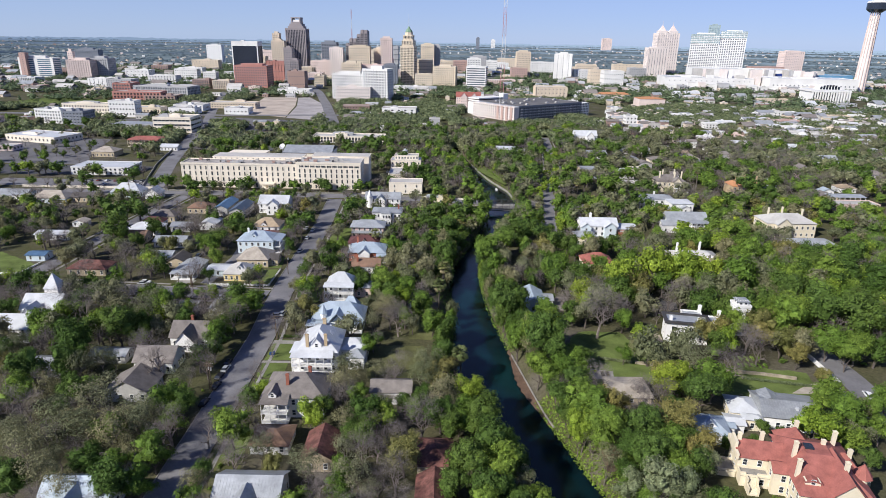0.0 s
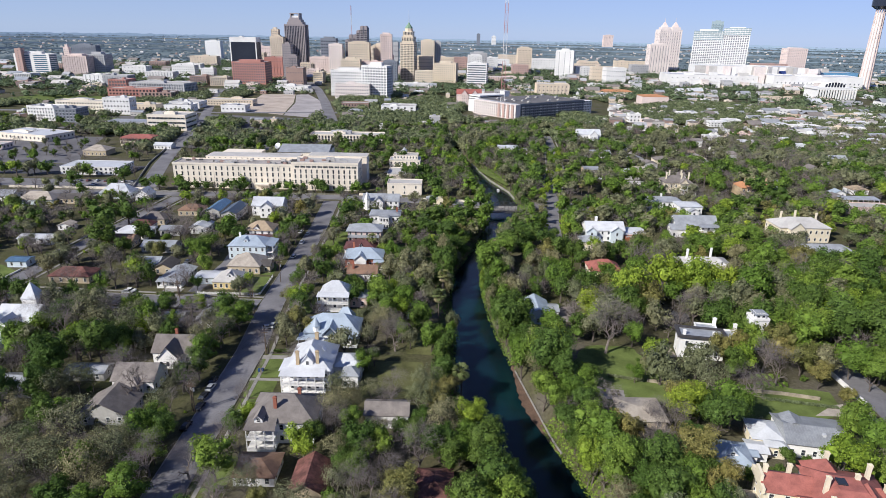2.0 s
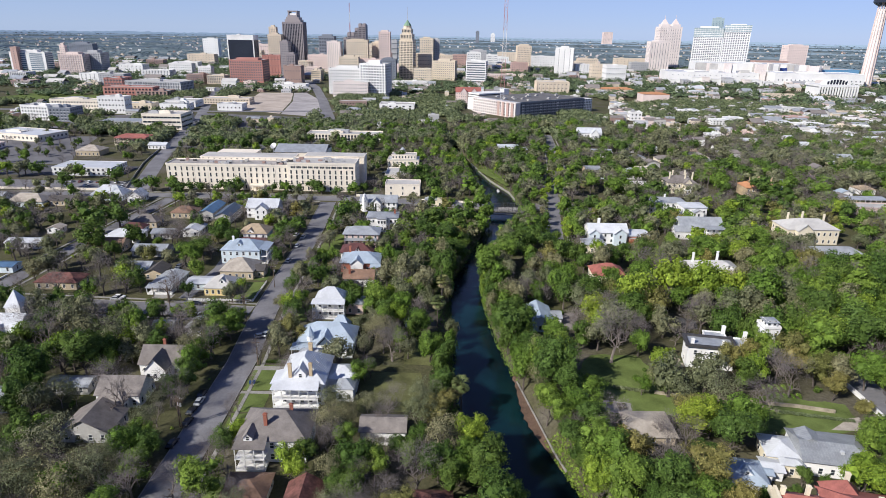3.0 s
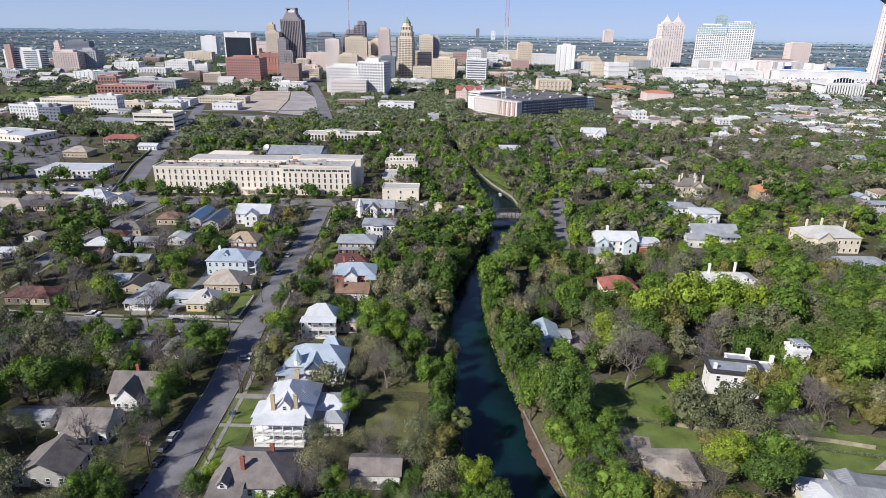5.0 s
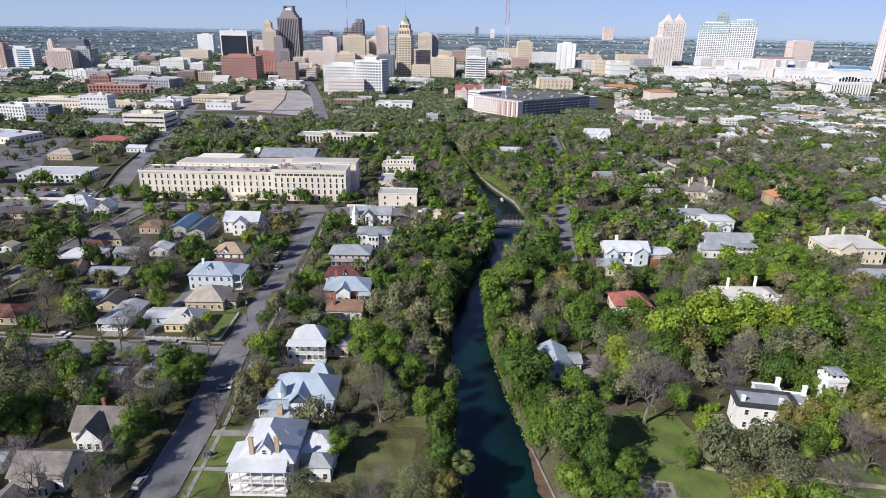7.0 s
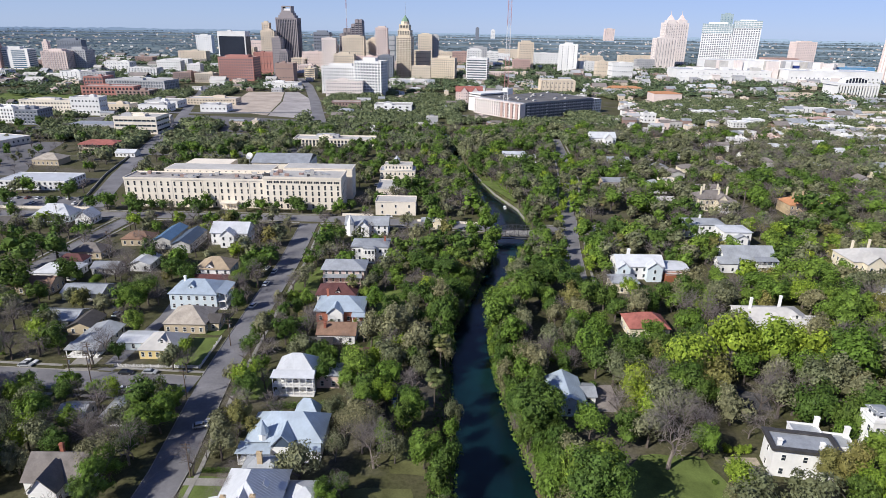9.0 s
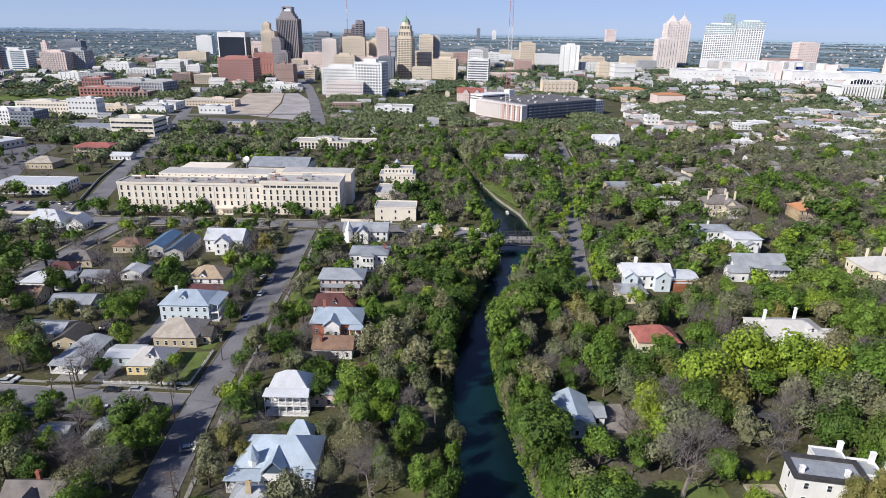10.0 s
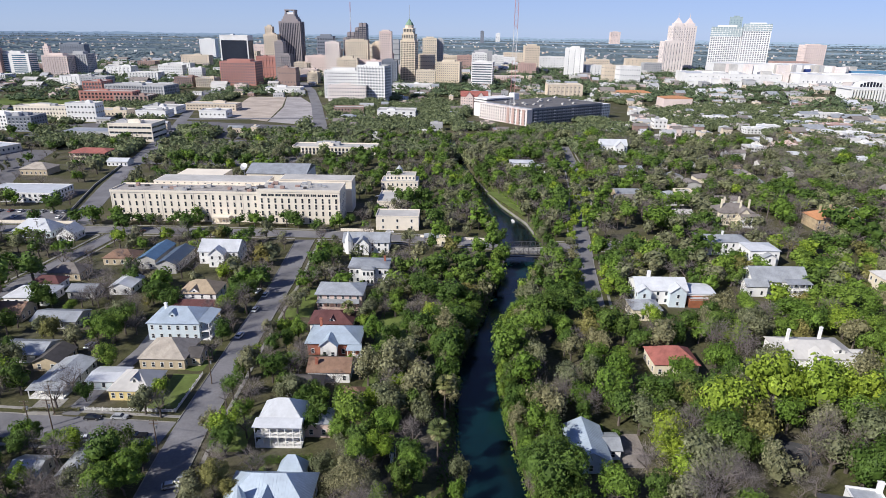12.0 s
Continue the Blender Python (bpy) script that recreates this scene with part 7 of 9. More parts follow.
def stepped_tower():
    """A dark tower of upright bays with rounded tops, each higher than the one before."""
    b = thing("stepped_tower", (-296, 1900, 0), "dark grey-brown tower of rounded bays stepping up", "skyscraper", "downtown buildings")
    for k in range(6):
        x, h = k * 11.0, (84, 98, 98, 110, 122, 122)[k]
        bay = Shape().box(x + 0.6, x + 9.6, -2, 34, 0, h - 3)
        bay.tube((x + 5.1, -2.05, h - 5), (x + 5.1, 33.9, h - 5), 4.6, 4.6, 10)
        put("bay", bay.mesh("bay", M["d_umber"]), b)
        put("core_wall", Shape().box(x + 9.6, x + 11.6, 0, 33, 0, h - 5).mesh("core_wall", M["d_slate"]), b)
        s = Shape()
        for i in range(int((h - 14) / 5)):
            s.box(x + 1.6, x + 8.6, -2.15, -1.9, 8 + i * 5, 10.6 + i * 5)
        tagged(put("glazing", s.mesh("glazing", M["blackglass"]), b), kind="stuff")


stepped_tower()


def granite_crown():
    """The rounded glass crown of the tallest tower."""
    b = thing("tower_crown", (-413, 1781, 120), "stepped crown with an open square frame on the granite tower", "tower top")
    for k, (w, z) in enumerate(((42, 0), (34, 7), (26, 13))):
        put("step", Shape().box(-w / 2, w / 2, 4, 44, z, z + 7 - k).mesh("step", M["d_umber"]), b)
    for x in (-11, 11):
        put("crown_post", Shape().box(x - 1.6, x + 1.6, 8, 40, 17, 27).mesh("crown_post", M["d_umber"]), b)
    put("crown_beam", Shape().box(-13, 13, 7.5, 40.5, 27, 29.5).mesh("crown_beam", M["d_umber"]), b)
    put("glass_arch", Shape().box(-9.4, 9.4, 10, 38, 17, 23).mesh("glass_arch", M["d_white"]), b, label="pale glazed box inside the crown")


granite_crown()


def hotel_tops():
    for x in (708 - 17, 708 + 17):
        b = thing("hotel_pinnacle", (x, 2085, 128), "pink pyramid pinnacle on the hotel tower", "tower top", "hotel pinnacles")
        put("drum", Shape().box(-13, 13, 0, 30, 0, 8).mesh("drum", M["d_blush"]), b)
        put("pinnacle", Shape().tube((0, 15, 8), (0, 15, 24), 14, 1.5, 4).tube((0, 15, 24), (0, 15, 36), 0.8, 0.3, 4).mesh("pinnacle", M["d_pink"]), b)


hotel_tops()


def glass_top(x, y, w, d, z0, z1, turn):
    b = thing("glass_storeys", (x, y, 0), "green curtain-wall storeys round the top of the hotel", "tower top", "hotel glass storeys", turn)
    put("curtain_wall", Shape().box(-w / 2 - 0.5, w / 2 + 0.5, -0.5, d + 0.5, z0, z1).mesh("curtain_wall", M["greenglass"]), b)
    for i in range(int(w / 6)):
        x_ = -w / 2 + 3 + 6 * i
        put("mullion", Shape().box(x_ - 0.3, x_ + 0.3, -0.8, -0.5, z0, z1).mesh("mullion", M["d_white"]), b)
    for k in range(int((z1 - z0) / 4.5)):
        put("floor_band", Shape().box(-w / 2 - 0.6, w / 2 + 0.6, -1.1, -0.5, z0 + 4.5 * k, z0 + 4.5 * k + 1.1).mesh("floor_band", M["d_white"]), b)


glass_top(694, 1750, 72, 34, 100, 124, -22)
glass_top(759, 1726, 64, 34, 114, 132, -22)


def observation_tower():
    b = thing("observation_tower", (945, 1459, 0), "slender pale concrete observation tower with a dark top house", "tower")
    KEEP.append((925, 965, 1440, 1480))
    put("shaft", Shape().tube((0, 0, 0), (0, 0, 165), 11.5, 8.0, 12).mesh("shaft", M["d_white"]), b)
    for i in range(12):
        a = 6.2832 * i / 12
        put("fin", Shape().tube((12.0 * math.cos(a), 12.0 * math.sin(a), 0), (8.6 * math.cos(a), 8.6 * math.sin(a), 172), 1.2, 1.0, 4).mesh("fin", M["d_pink"]), b)
    put("top_house", Shape().tube((0, 0, 172), (0, 0, 178), 12, 20, 20).tube((0, 0, 178), (0, 0, 192), 20, 20, 20).mesh("top_house", M["blackglass"]), b)
    put("top_roof", Shape().tube((0, 0, 192), (0, 0, 196), 20.5, 18, 20).tube((0, 0, 196), (0, 0, 228), 1.4, 0.6, 8).mesh("top_roof", M["d_white"]), b)


observation_tower()


def lattice_mast(x, y, h, w, thick):
    b = thing("radio_mast", (x, y, 0), "red and white steel lattice radio mast", "mast")
    n = 24
    paint = [surface("mast_white", (0.7, 0.7, 0.7), 0.5), surface("mast_red", (0.50, 0.24, 0.24), 0.5)]
    for k in range(n):
        z0, z1 = h * k / n, h * (k + 1) / n
        a0, a1 = w * (1 - 0.35 * k / n), w * (1 - 0.35 * (k + 1) / n)
        s = Shape()
        for sx, sy in ((-1, -1), (1, -1), (1, 1), (-1, 1)):
            s.tube((sx * a0, sy * a0, z0), (sx * a1, sy * a1, z1), thick, thick, 4)
            s.tube((sx * a0, sy * a0, z0), (-sy * a1, sx * a1, z1), thick * 0.55, thick * 0.55, 3)
            s.tube((sx * a1, sy * a1, z1), (-sy * a1, sx * a1, z1), thick * 0.55, thick * 0.55, 3)
        put("section", s.mesh("section", paint[(k // 4) % 2]), b)


lattice_mast(76, 862, 215, 2.5, 0.17)
lattice_mast(-335, 2300, 190, 1.6, 0.28)


def arena():
    b = thing("arena_hall", (722, 1190, 0), "white exhibition pavilion with tall fins and an arched dark entrance", "hall", "downtown buildings")
    KEEP.append((718 - 55, 718 + 55, 1165, 1240))
    put("wall", Shape().box(-35, 35, 1, 45, 0, 20).box(-37, 37, -1, 47, 20, 23).mesh("wall", M["d_white"]), b)
    for i in range(15):
        x = -35 + i * 70 / 14
        put("fin", Shape().box(x - 0.8, x + 0.8, -3, 1, 0, 20).mesh("fin", M["d_white"]), b)
        if i < 9:
            put("dark_panel", Shape().box(x + 0.8, x + 4.2, 0.7, 1.0, 1, 19).mesh("dark_panel", M["blackglass"]), b)
    arc = [(4 - 22 * math.cos(math.pi * i / 12), 23 + 10 * math.sin(math.pi * i / 12)) for i in range(13)]
    s = Shape().poly([(p, 14, q) for p, q in arc] + [(p, 30, q) for p, q in arc], [tuple(range(12, -1, -1)), tuple(range(13, 26))] + [(i, i + 1, i + 14, i + 13) for i in range(12)])
    put("arch", s.mesh("arch", M["d_white"]), b)
    for i in range(7):
        x = -12.5 + i * 5.5
        put("arch_window", Shape().box(x - 1.9, x + 1.9, 13.6, 14, 23.5, 23.5 + 8.5 * math.sqrt(max(0.05, 1 - ((x - 4) / 21) ** 2))).mesh("arch_window", M["blackglass"]), b)


arena()


def big_flats():
    """The large new block of flats by the river, white and charcoal, with its parking deck and red-roofed neighbour."""
    b = thing("apartment_block", (91, 832, 0), "large five-storey apartment block in white and charcoal with balconies", "apartment building", "downtown buildings", 37)
    KEEP.extend([(20, 150, 815, 900), (30, 225, 880, 1000)])
    put("wall", Shape().box(8, 132, 0, 84, 0, 19).box(7.8, 132.4, -0.4, 84, 19, 20).mesh("wall", M["d_slate"]), b)
    put("wall", Shape().box(-0.4, 8, -0.6, 86, 0, 18).box(-0.8, 8, -1, 86.4, 18, 19).mesh("wall", M["d_blush"]), b)
    put("wall", Shape().box(132.1, 150, 1, 60, 0, 18).mesh("wall", M["d_white"]), b)
    put("roof", Shape().box(8.5, 131, 0.6, 83, 20, 20.2).mesh("roof", M["r_gravel"]), b)
    put("parking_deck", Shape().box(10, 60, 85, 110, 0, 17).box(10, 60, 85, 110, 18.6, 20.2).box(10, 60, 85, 110, 21.8, 23.4).box(56, 66, 84.5, 94, 0, 28).mesh("parking_deck", M["d_white"]), b)
    for name_, at, turn, n, width in (("glazing", (70, 0, 0), 0, 33, 122), ("glazing", (-0.4, 43, 0), 270, 20, 84), ("glazing", (141, 1, 0), 0, 5, 17)):
        s = Shape()
        for k in range(5):
            for i in range(n):
                u = width * ((i + 0.5) / n - 0.5)
                s.box(u - 0.9, u + 0.9, -0.1, 0.05, 1.4 + k * 3.6, 3.5 + k * 3.6)
        tagged(put(name_, s.mesh(name_, M["glass"]), b, at, turn), kind="stuff")
    for i in range(15):
        x = 13 + i * 8
        for k in range(5):
            put("balcony", Shape().box(x - 1.6, x + 1.6, -1.5, -0.1, 0.9 + k * 3.6, 1.1 + k * 3.6).box(x - 1.6, x + 1.6, -1.5, -1.4, 1.1 + k * 3.6, 2.0 + k * 3.6).mesh("balcony", M["d_white" if i % 4 == 0 else "d_grey"]), b)
    for i in range(4):
        put("brick_bay", Shape().box(-1.2, -0.5, 3 + i * 9, 7 + i * 9, 0, 18.6).mesh("brick_bay", M["d_rose"]), b)
    rng = random.Random(11)
    for i in range(14):
        x, y = rng.uniform(15, 125), rng.uniform(8, 76)
        put("roof_plant", Shape().box(x - 2.5, x + 2.5, y - 1.6, y + 1.6, 20.2, 21.6).box(x - 1, x + 1, y - 1, y + 1, 21.6, 22.2).mesh("roof_plant", M["r_flat"]), b)
    c = House("peach_flats", "peach stucco apartment house with red hipped gables", 36, 1010, category="apartment building")
    c.block(17, 56, 1005, 1030, 16, 7, "gable_x", "d_pink", "r_red", storeys=4, gap=3.4, faces="S", seams=False)
    c.block(24, 34, 1000, 1006, 16, 7, "gable_y", "d_pink", "r_red", storeys=4, gap=3, faces="S", seams=False)
    c.block(40, 50, 1000, 1006, 16, 7, "gable_y", "d_pink", "r_red", storeys=4, gap=3, faces="S", seams=False)


big_flats()
c = House("red_tile_building", "long low beige school with a terracotta tiled roof", 280, 1040, category="building", group="downtown buildings")
c.block(291, 357, 1217, 1243, 6.5, 3.5, "hip", "d_beige", "r_orange", faces="S", gap=6, seams=False)
c = House("red_tile_building", "beige hall with terracotta tiled roofs", 305, 955, category="building", group="downtown buildings")
c.block(324, 367, 1056, 1090, 13, 3.0, "hip", "d_pink", "r_orange", win=False, seams=False)


# ---- bare trees standing in the western car parks ----
lot_rng = random.Random(12)
LOT_TREES = [(lot_rng.uniform(-430, -295), lot_rng.uniform(512, 640), lot_rng.uniform(3.0, 5.2), lot_rng.choice(("bare", "bare", "bare", "olive", "oak"))) for i in range(46)]

# ---- trees that can be told apart ----
PALMS_AT.append((-1.2, 233.0))
tree("palm", -1.2, 233.0, 2.2, 11.9)
PALMS_AT.append((0.4, 254.3))
tree("palm", 0.4, 254.3, 2.2, 12.5)
PALMS_AT.append((8.4, 182.0))
tree("palm", 8.4, 182.0, 2.2, 10.5)
PALMS_AT.append((188.4, 453.3))
tree("palm", 188.4, 453.3, 2.2, 17.2)
PALMS_AT.append((95.7, 433.8))
tree("palm", 95.7, 433.8, 2.2, 9.9)
PALMS_AT.append((-35.9, 310.7))
tree("palm", -35.9, 310.7, 2.2, 8.1)
for x, y, r, kind in LOT_TREES:
    tree(kind, x, y, r, low=True)
tree("oak", -112.3, 194.5, 7.5)
tree("oak", -121.3, 182.8, 7.8)
tree("oak", -124.3, 165.5, 7.2)
tree("oak", -117.2, 169.1, 6.3)
tree("olive", -96.0, 149.7, 7.9)
tree("olive", -103.7, 141.5, 6.9)
tree("olive", -83.6, 134.6, 6.9)
tree("olive", -99.9, 128.4, 7.0)
tree("olive", -109.8, 134.3, 5.8)
tree("oak", -86.3, 125.7, 5.2)
tree("green", -70.3, 119.4, 4.2)
tree("green", -72.5, 145.1, 4.3)
tree("olive", -78.0, 129.8, 4.8)
tree("olive", -86.5, 116.8, 5.2)
tree("oak", -98.5, 117.5, 5.9)
tree("bare", -61.9, 140.0, 5.4)
tree("bare", -90.0, 172.5, 9.0)
tree("bare", -79.0, 179.0, 6.6)
tree("bare", -130.3, 206.2, 9.3)
tree("bare", -144.8, 214.5, 7.7)
tree("olive", -110.0, 208.6, 7.5)
tree("olive", -80.4, 201.0, 6.1)
tree("bare", -77.2, 207.0, 6.6)
tree("oak", -94.3, 207.5, 4.6)
tree("oak", -78.8, 156.3, 4.3)
tree("olive", -81.4, 149.6, 4.8)
tree("bare", -58.7, 171.6, 3.2)
tree("bare", -58.2, 158.5, 3.3)
tree("bare", -54.5, 133.3, 4.3)
tree("bare", -53.4, 121.7, 3.5)
tree("bare", -45.8, 138.1, 4.5)
tree("oak", -33.4, 151.2, 4.3)
tree("oak", -21.1, 148.6, 5.7)
tree("bare", -5.2, 143.8, 7.3)
tree("bare", -12.1, 135.1, 6.4)
tree("bare", -19.6, 131.2, 6.5)
tree("olive", -21.0, 121.5, 5.9)
tree("bare", -10.4, 122.7, 5.9)
tree("green", -23.5, 119.8, 3.7)
tree("bare", -15.7, 167.7, 5.2)
tree("olive", -5.2, 166.9, 5.9)
tree("oak", 13.2, 133.5, 7.2)
tree("oak", 11.9, 148.7, 6.3)
tree("oak", 17.4, 130.8, 5.1)
tree("oak", 7.3, 126.7, 6.3)
tree("oak", 3.1, 120.0, 4.8)
tree("olive", 1.7, 157.4, 6.9)
tree("oak", 11.6, 118.6, 5.8)
tree("green", 2.7, 186.2, 6.4)
tree("olive", -3.7, 175.2, 6.1)
tree("green", 7.1, 174.0, 5.0)
tree("bare", -16.0, 207.1, 6.6)
tree("olive", -19.8, 214.9, 6.4)
tree("bare", -23.9, 194.4, 4.0)
tree("pale", -39.3, 281.0, 1.6)
tree("pale", 19.5, 165.9, 2.6)
tree("green", -25.4, 190.2, 3.5)
tree("oak", -22.1, 196.0, 3.2)
tree("oak", -26.6, 192.8, 3.4)
tree("bare", -19.6, 212.6, 5.4)
tree("olive", -26.0, 209.5, 4.3)
tree("green", -6.2, 215.6, 5.8)
tree("green", -3.4, 207.2, 5.3)
tree("green", -3.1, 228.1, 4.8)
tree("oak", 26.6, 218.5, 9.1)
tree("oak", 34.4, 190.7, 8.9)
tree("oak", 38.6, 185.6, 6.4)
tree("green", 27.4, 204.0, 4.5)
tree("olive", 31.6, 189.4, 5.4)
tree("green", 38.7, 175.1, 5.4)
tree("green", 41.0, 155.9, 5.9)
tree("lime", 39.4, 144.8, 5.8)
tree("green", 44.5, 140.5, 6.3)
tree("oak", 55.8, 141.1, 6.9)
tree("lime", 34.2, 144.5, 3.4)
tree("oak", 49.9, 135.3, 5.0)
tree("green", 59.7, 134.4, 5.8)
tree("pale", 52.2, 121.0, 6.9)
tree("pale", 44.9, 122.5, 4.9)
tree("pale", 58.5, 120.9, 4.8)
tree("oak", 76.6, 159.7, 7.0)
tree("oak", 67.3, 151.3, 4.8)
tree("bare", 65.7, 161.5, 5.7)
tree("bare", 60.6, 166.6, 4.5)
tree("bare", 58.2, 208.8, 10.5)
tree("oak", 46.9, 187.7, 3.5)
tree("green", 62.6, 189.0, 3.1)
tree("lime", 75.8, 215.2, 1.7, 3.0)
tree("lime", 78.6, 214.8, 1.7, 3.0)
tree("lime", 81.2, 215.4, 1.6, 2.8)
tree("bare", 84.5, 221.5, 4.2, 9.0)
tree("bare", 90.0, 224.0, 4.0, 9.0)
tree("oak", 80.3, 170.5, 5.4, 11.0)
tree("gold", 94.0, 201.0, 4.8, 12.0)
tree("gold", 99.5, 202.0, 6.4, 14.0)
tree("green", 106.0, 204.5, 5.6, 14.5)
tree("gold", 114.6, 204.5, 7.0)
tree("bare", 95.1, 179.0, 9.0, 14)
tree("bare", 88.5, 195.5, 4.0, 8.0)
tree("bare", 108.7, 189.9, 6.6)
tree("gold", 119.6, 195.7, 5.9)
tree("gold", 121.0, 187.5, 4.6)
tree("green", 134.5, 193.5, 6.6)
tree("green", 142.5, 190.5, 6.4)
tree("green", 137.0, 186.5, 5.2)
tree("gold", 126.5, 181.5, 3.2, 5.0)
tree("olive", 122.5, 171.0, 4.4, 5.8)
tree("green", 131.0, 158.5, 5.0)
tree("green", 139.0, 160.0, 5.4)
tree("oak", 140.9, 212.3, 10.5)
tree("oak", 153.4, 205.4, 10.5)
tree("oak", 181.3, 239.8, 10.3)
tree("green", 130.4, 211.5, 8.4)
tree("olive", 132.2, 234.0, 6.9)
tree("green", 168.7, 255.9, 9.0)
tree("olive", 118.5, 161.5, 3.2)
tree("oak", 104.0, 147.6, 4.9)
tree("olive", 113.0, 142.8, 4.6)
tree("oak", 110.5, 133.4, 3.6)
tree("green", 121.6, 145.9, 4.0)
tree("oak", 77.2, 141.4, 2.4)
tree("green", 80.8, 121.4, 2.0, 3.4)
tree("oak", 85.4, 143.6, 2.0)
tree("oak", 94.6, 146.6, 2.2)
tree("pale", 67.5, 130.5, 4.6)
tree("oak", 90.4, 148.7, 2.5)
tree("green", 124.5, 155.7, 4.9)
tree("green", -74.6, 219.6, 5.8)
tree("green", -77.2, 215.7, 4.9)
tree("green", -74.3, 228.2, 4.2)
tree("oak", -55.7, 233.8, 4.6)
tree("gold", -53.4, 219.6, 5.0)
tree("gold", -47.7, 215.9, 3.6)
tree("green", -99.5, 234.1, 2.9)
tree("oak", -107.0, 231.2, 3.7)
tree("oak", -107.3, 238.4, 2.7)
tree("lime", -81.6, 256.1, 3.9)
tree("oak", -104.9, 257.5, 3.0)
tree("oak", -125.9, 260.4, 5.0)
tree("oak", -140.4, 276.4, 4.3)
tree("green", -107.6, 276.3, 4.7)
tree("olive", -125.4, 288.2, 4.6)
tree("oak", -78.4, 295.7, 3.9)
tree("olive", -61.1, 272.2, 5.3)
tree("oak", -62.3, 259.7, 4.0)
tree("green", -55.7, 249.2, 3.5)
tree("oak", -53.4, 269.8, 4.9)
tree("oak", -47.7, 260.8, 3.7)
tree("oak", -63.5, 270.8, 3.2)
tree("olive", -16.6, 268.6, 7.2)
tree("olive", -23.6, 269.1, 5.9)
tree("olive", -7.5, 259.7, 6.9)
tree("olive", -11.9, 276.1, 6.1)
tree("green", -15.7, 241.9, 5.7)
tree("green", -24.9, 243.9, 6.7)
tree("green", -27.1, 238.4, 4.4)
tree("lime", -15.4, 231.7, 4.5)
tree("green", -20.6, 229.1, 4.7)
tree("oak", -39.3, 257.0, 4.2)
tree("oak", -36.1, 244.3, 4.0)
tree("oak", -35.0, 248.0, 4.7)
tree("green", -7.2, 224.8, 4.3)
tree("green", -1.6, 217.7, 4.6)
tree("olive", -24.8, 217.1, 4.6)
tree("oak", 1.5, 282.4, 7.0)
tree("oak", -5.4, 295.1, 6.6)
tree("green", -25.3, 297.5, 5.2)
tree("oak", -18.9, 293.1, 4.3)
tree("lime", -4.8, 310.2, 5.0, low=True)
tree("oak", 3.5, 302.6, 6.5, low=True)
tree("oak", 2.5, 324.6, 7.9, low=True)
tree("oak", -7.6, 328.4, 8.5, low=True)
tree("oak", -6.0, 354.4, 8.4, low=True)
tree("oak", 10.1, 357.7, 7.5, low=True)
tree("oak", -18.8, 360.2, 6.0, low=True)
tree("green", 8.1, 324.0, 4.9, low=True)
tree("green", 20.4, 354.2, 6.4, low=True)
tree("green", 16.4, 385.5, 6.0, low=True)
tree("green", -21.0, 341.1, 5.7, low=True)
tree("oak", -27.2, 323.5, 4.4, low=True)
tree("green", -19.1, 318.3, 5.6, low=True)
tree("oak", -13.9, 305.3, 4.9, low=True)
tree("oak", -56.1, 357.9, 7.5, low=True)
tree("oak", -58.8, 346.6, 5.3, low=True)
tree("oak", -51.9, 369.2, 6.2, low=True)
tree("olive", -52.5, 351.3, 4.9, low=True)
tree("lime", -30.1, 276.7, 2.5)
tree("green", 21.7, 281.8, 7.7)
tree("green", 28.1, 297.7, 7.1)
tree("oak", 35.0, 312.6, 8.0, low=True)
tree("oak", 46.2, 322.3, 7.4, low=True)
tree("green", 49.5, 340.9, 7.0, low=True)
tree("green", 50.6, 369.2, 6.7, low=True)
tree("oak", 54.0, 351.8, 5.4, low=True)
tree("oak", 41.0, 338.0, 5.6, low=True)
tree("green", 24.5, 310.0, 4.6, low=True)
tree("green", 24.0, 269.1, 5.9)
tree("bare", 28.8, 254.0, 5.8)
tree("olive", 37.1, 264.9, 5.8)
tree("olive", 29.8, 279.6, 5.1)
tree("green", 19.0, 251.2, 3.8)
tree("oak", 17.7, 230.2, 4.8)
tree("oak", 27.3, 225.1, 5.7)
tree("green", 21.8, 235.0, 3.8)
tree("oak", 29.5, 218.6, 4.7)
tree("green", 16.9, 277.1, 3.3)
tree("green", 17.7, 264.1, 3.1)
tree("green", 39.9, 256.8, 4.2)
tree("oak", 38.5, 249.6, 3.5)
tree("oak", 49.5, 251.0, 6.3)
tree("oak", 60.1, 257.3, 6.2)
tree("oak", 72.6, 260.5, 6.3)
tree("green", 72.1, 270.4, 5.2)
tree("oak", 71.7, 249.2, 5.3)
tree("oak", 59.3, 246.7, 4.9)
tree("lime", 56.7, 232.4, 5.6)
tree("lime", 64.6, 232.3, 4.2)
tree("olive", 51.3, 221.9, 4.8)
tree("bare", 67.2, 223.9, 5.9)
tree("bare", 71.9, 221.0, 5.3)
tree("oak", 82.9, 232.1, 4.0)
tree("green", 80.6, 237.2, 2.6)
tree("bare", 92.3, 232.3, 6.5)
tree("bare", 102.3, 232.6, 6.5)
tree("lime", 105.1, 258.3, 6.5)
tree("lime", 114.3, 260.4, 7.2)
tree("lime", 119.1, 255.0, 7.0)
tree("lime", 134.3, 273.0, 6.0)
tree("olive", 95.9, 267.9, 6.2)
tree("olive", 86.1, 258.8, 4.9)
tree("olive", 100.4, 262.6, 4.7)
tree("bare", 100.1, 282.6, 5.9)
tree("green", 87.9, 279.7, 6.2)
tree("oak", 91.1, 273.8, 4.6)
tree("green", 57.3, 280.1, 4.4)
tree("olive", 52.5, 291.1, 4.6)
tree("oak", 66.1, 291.6, 4.6)
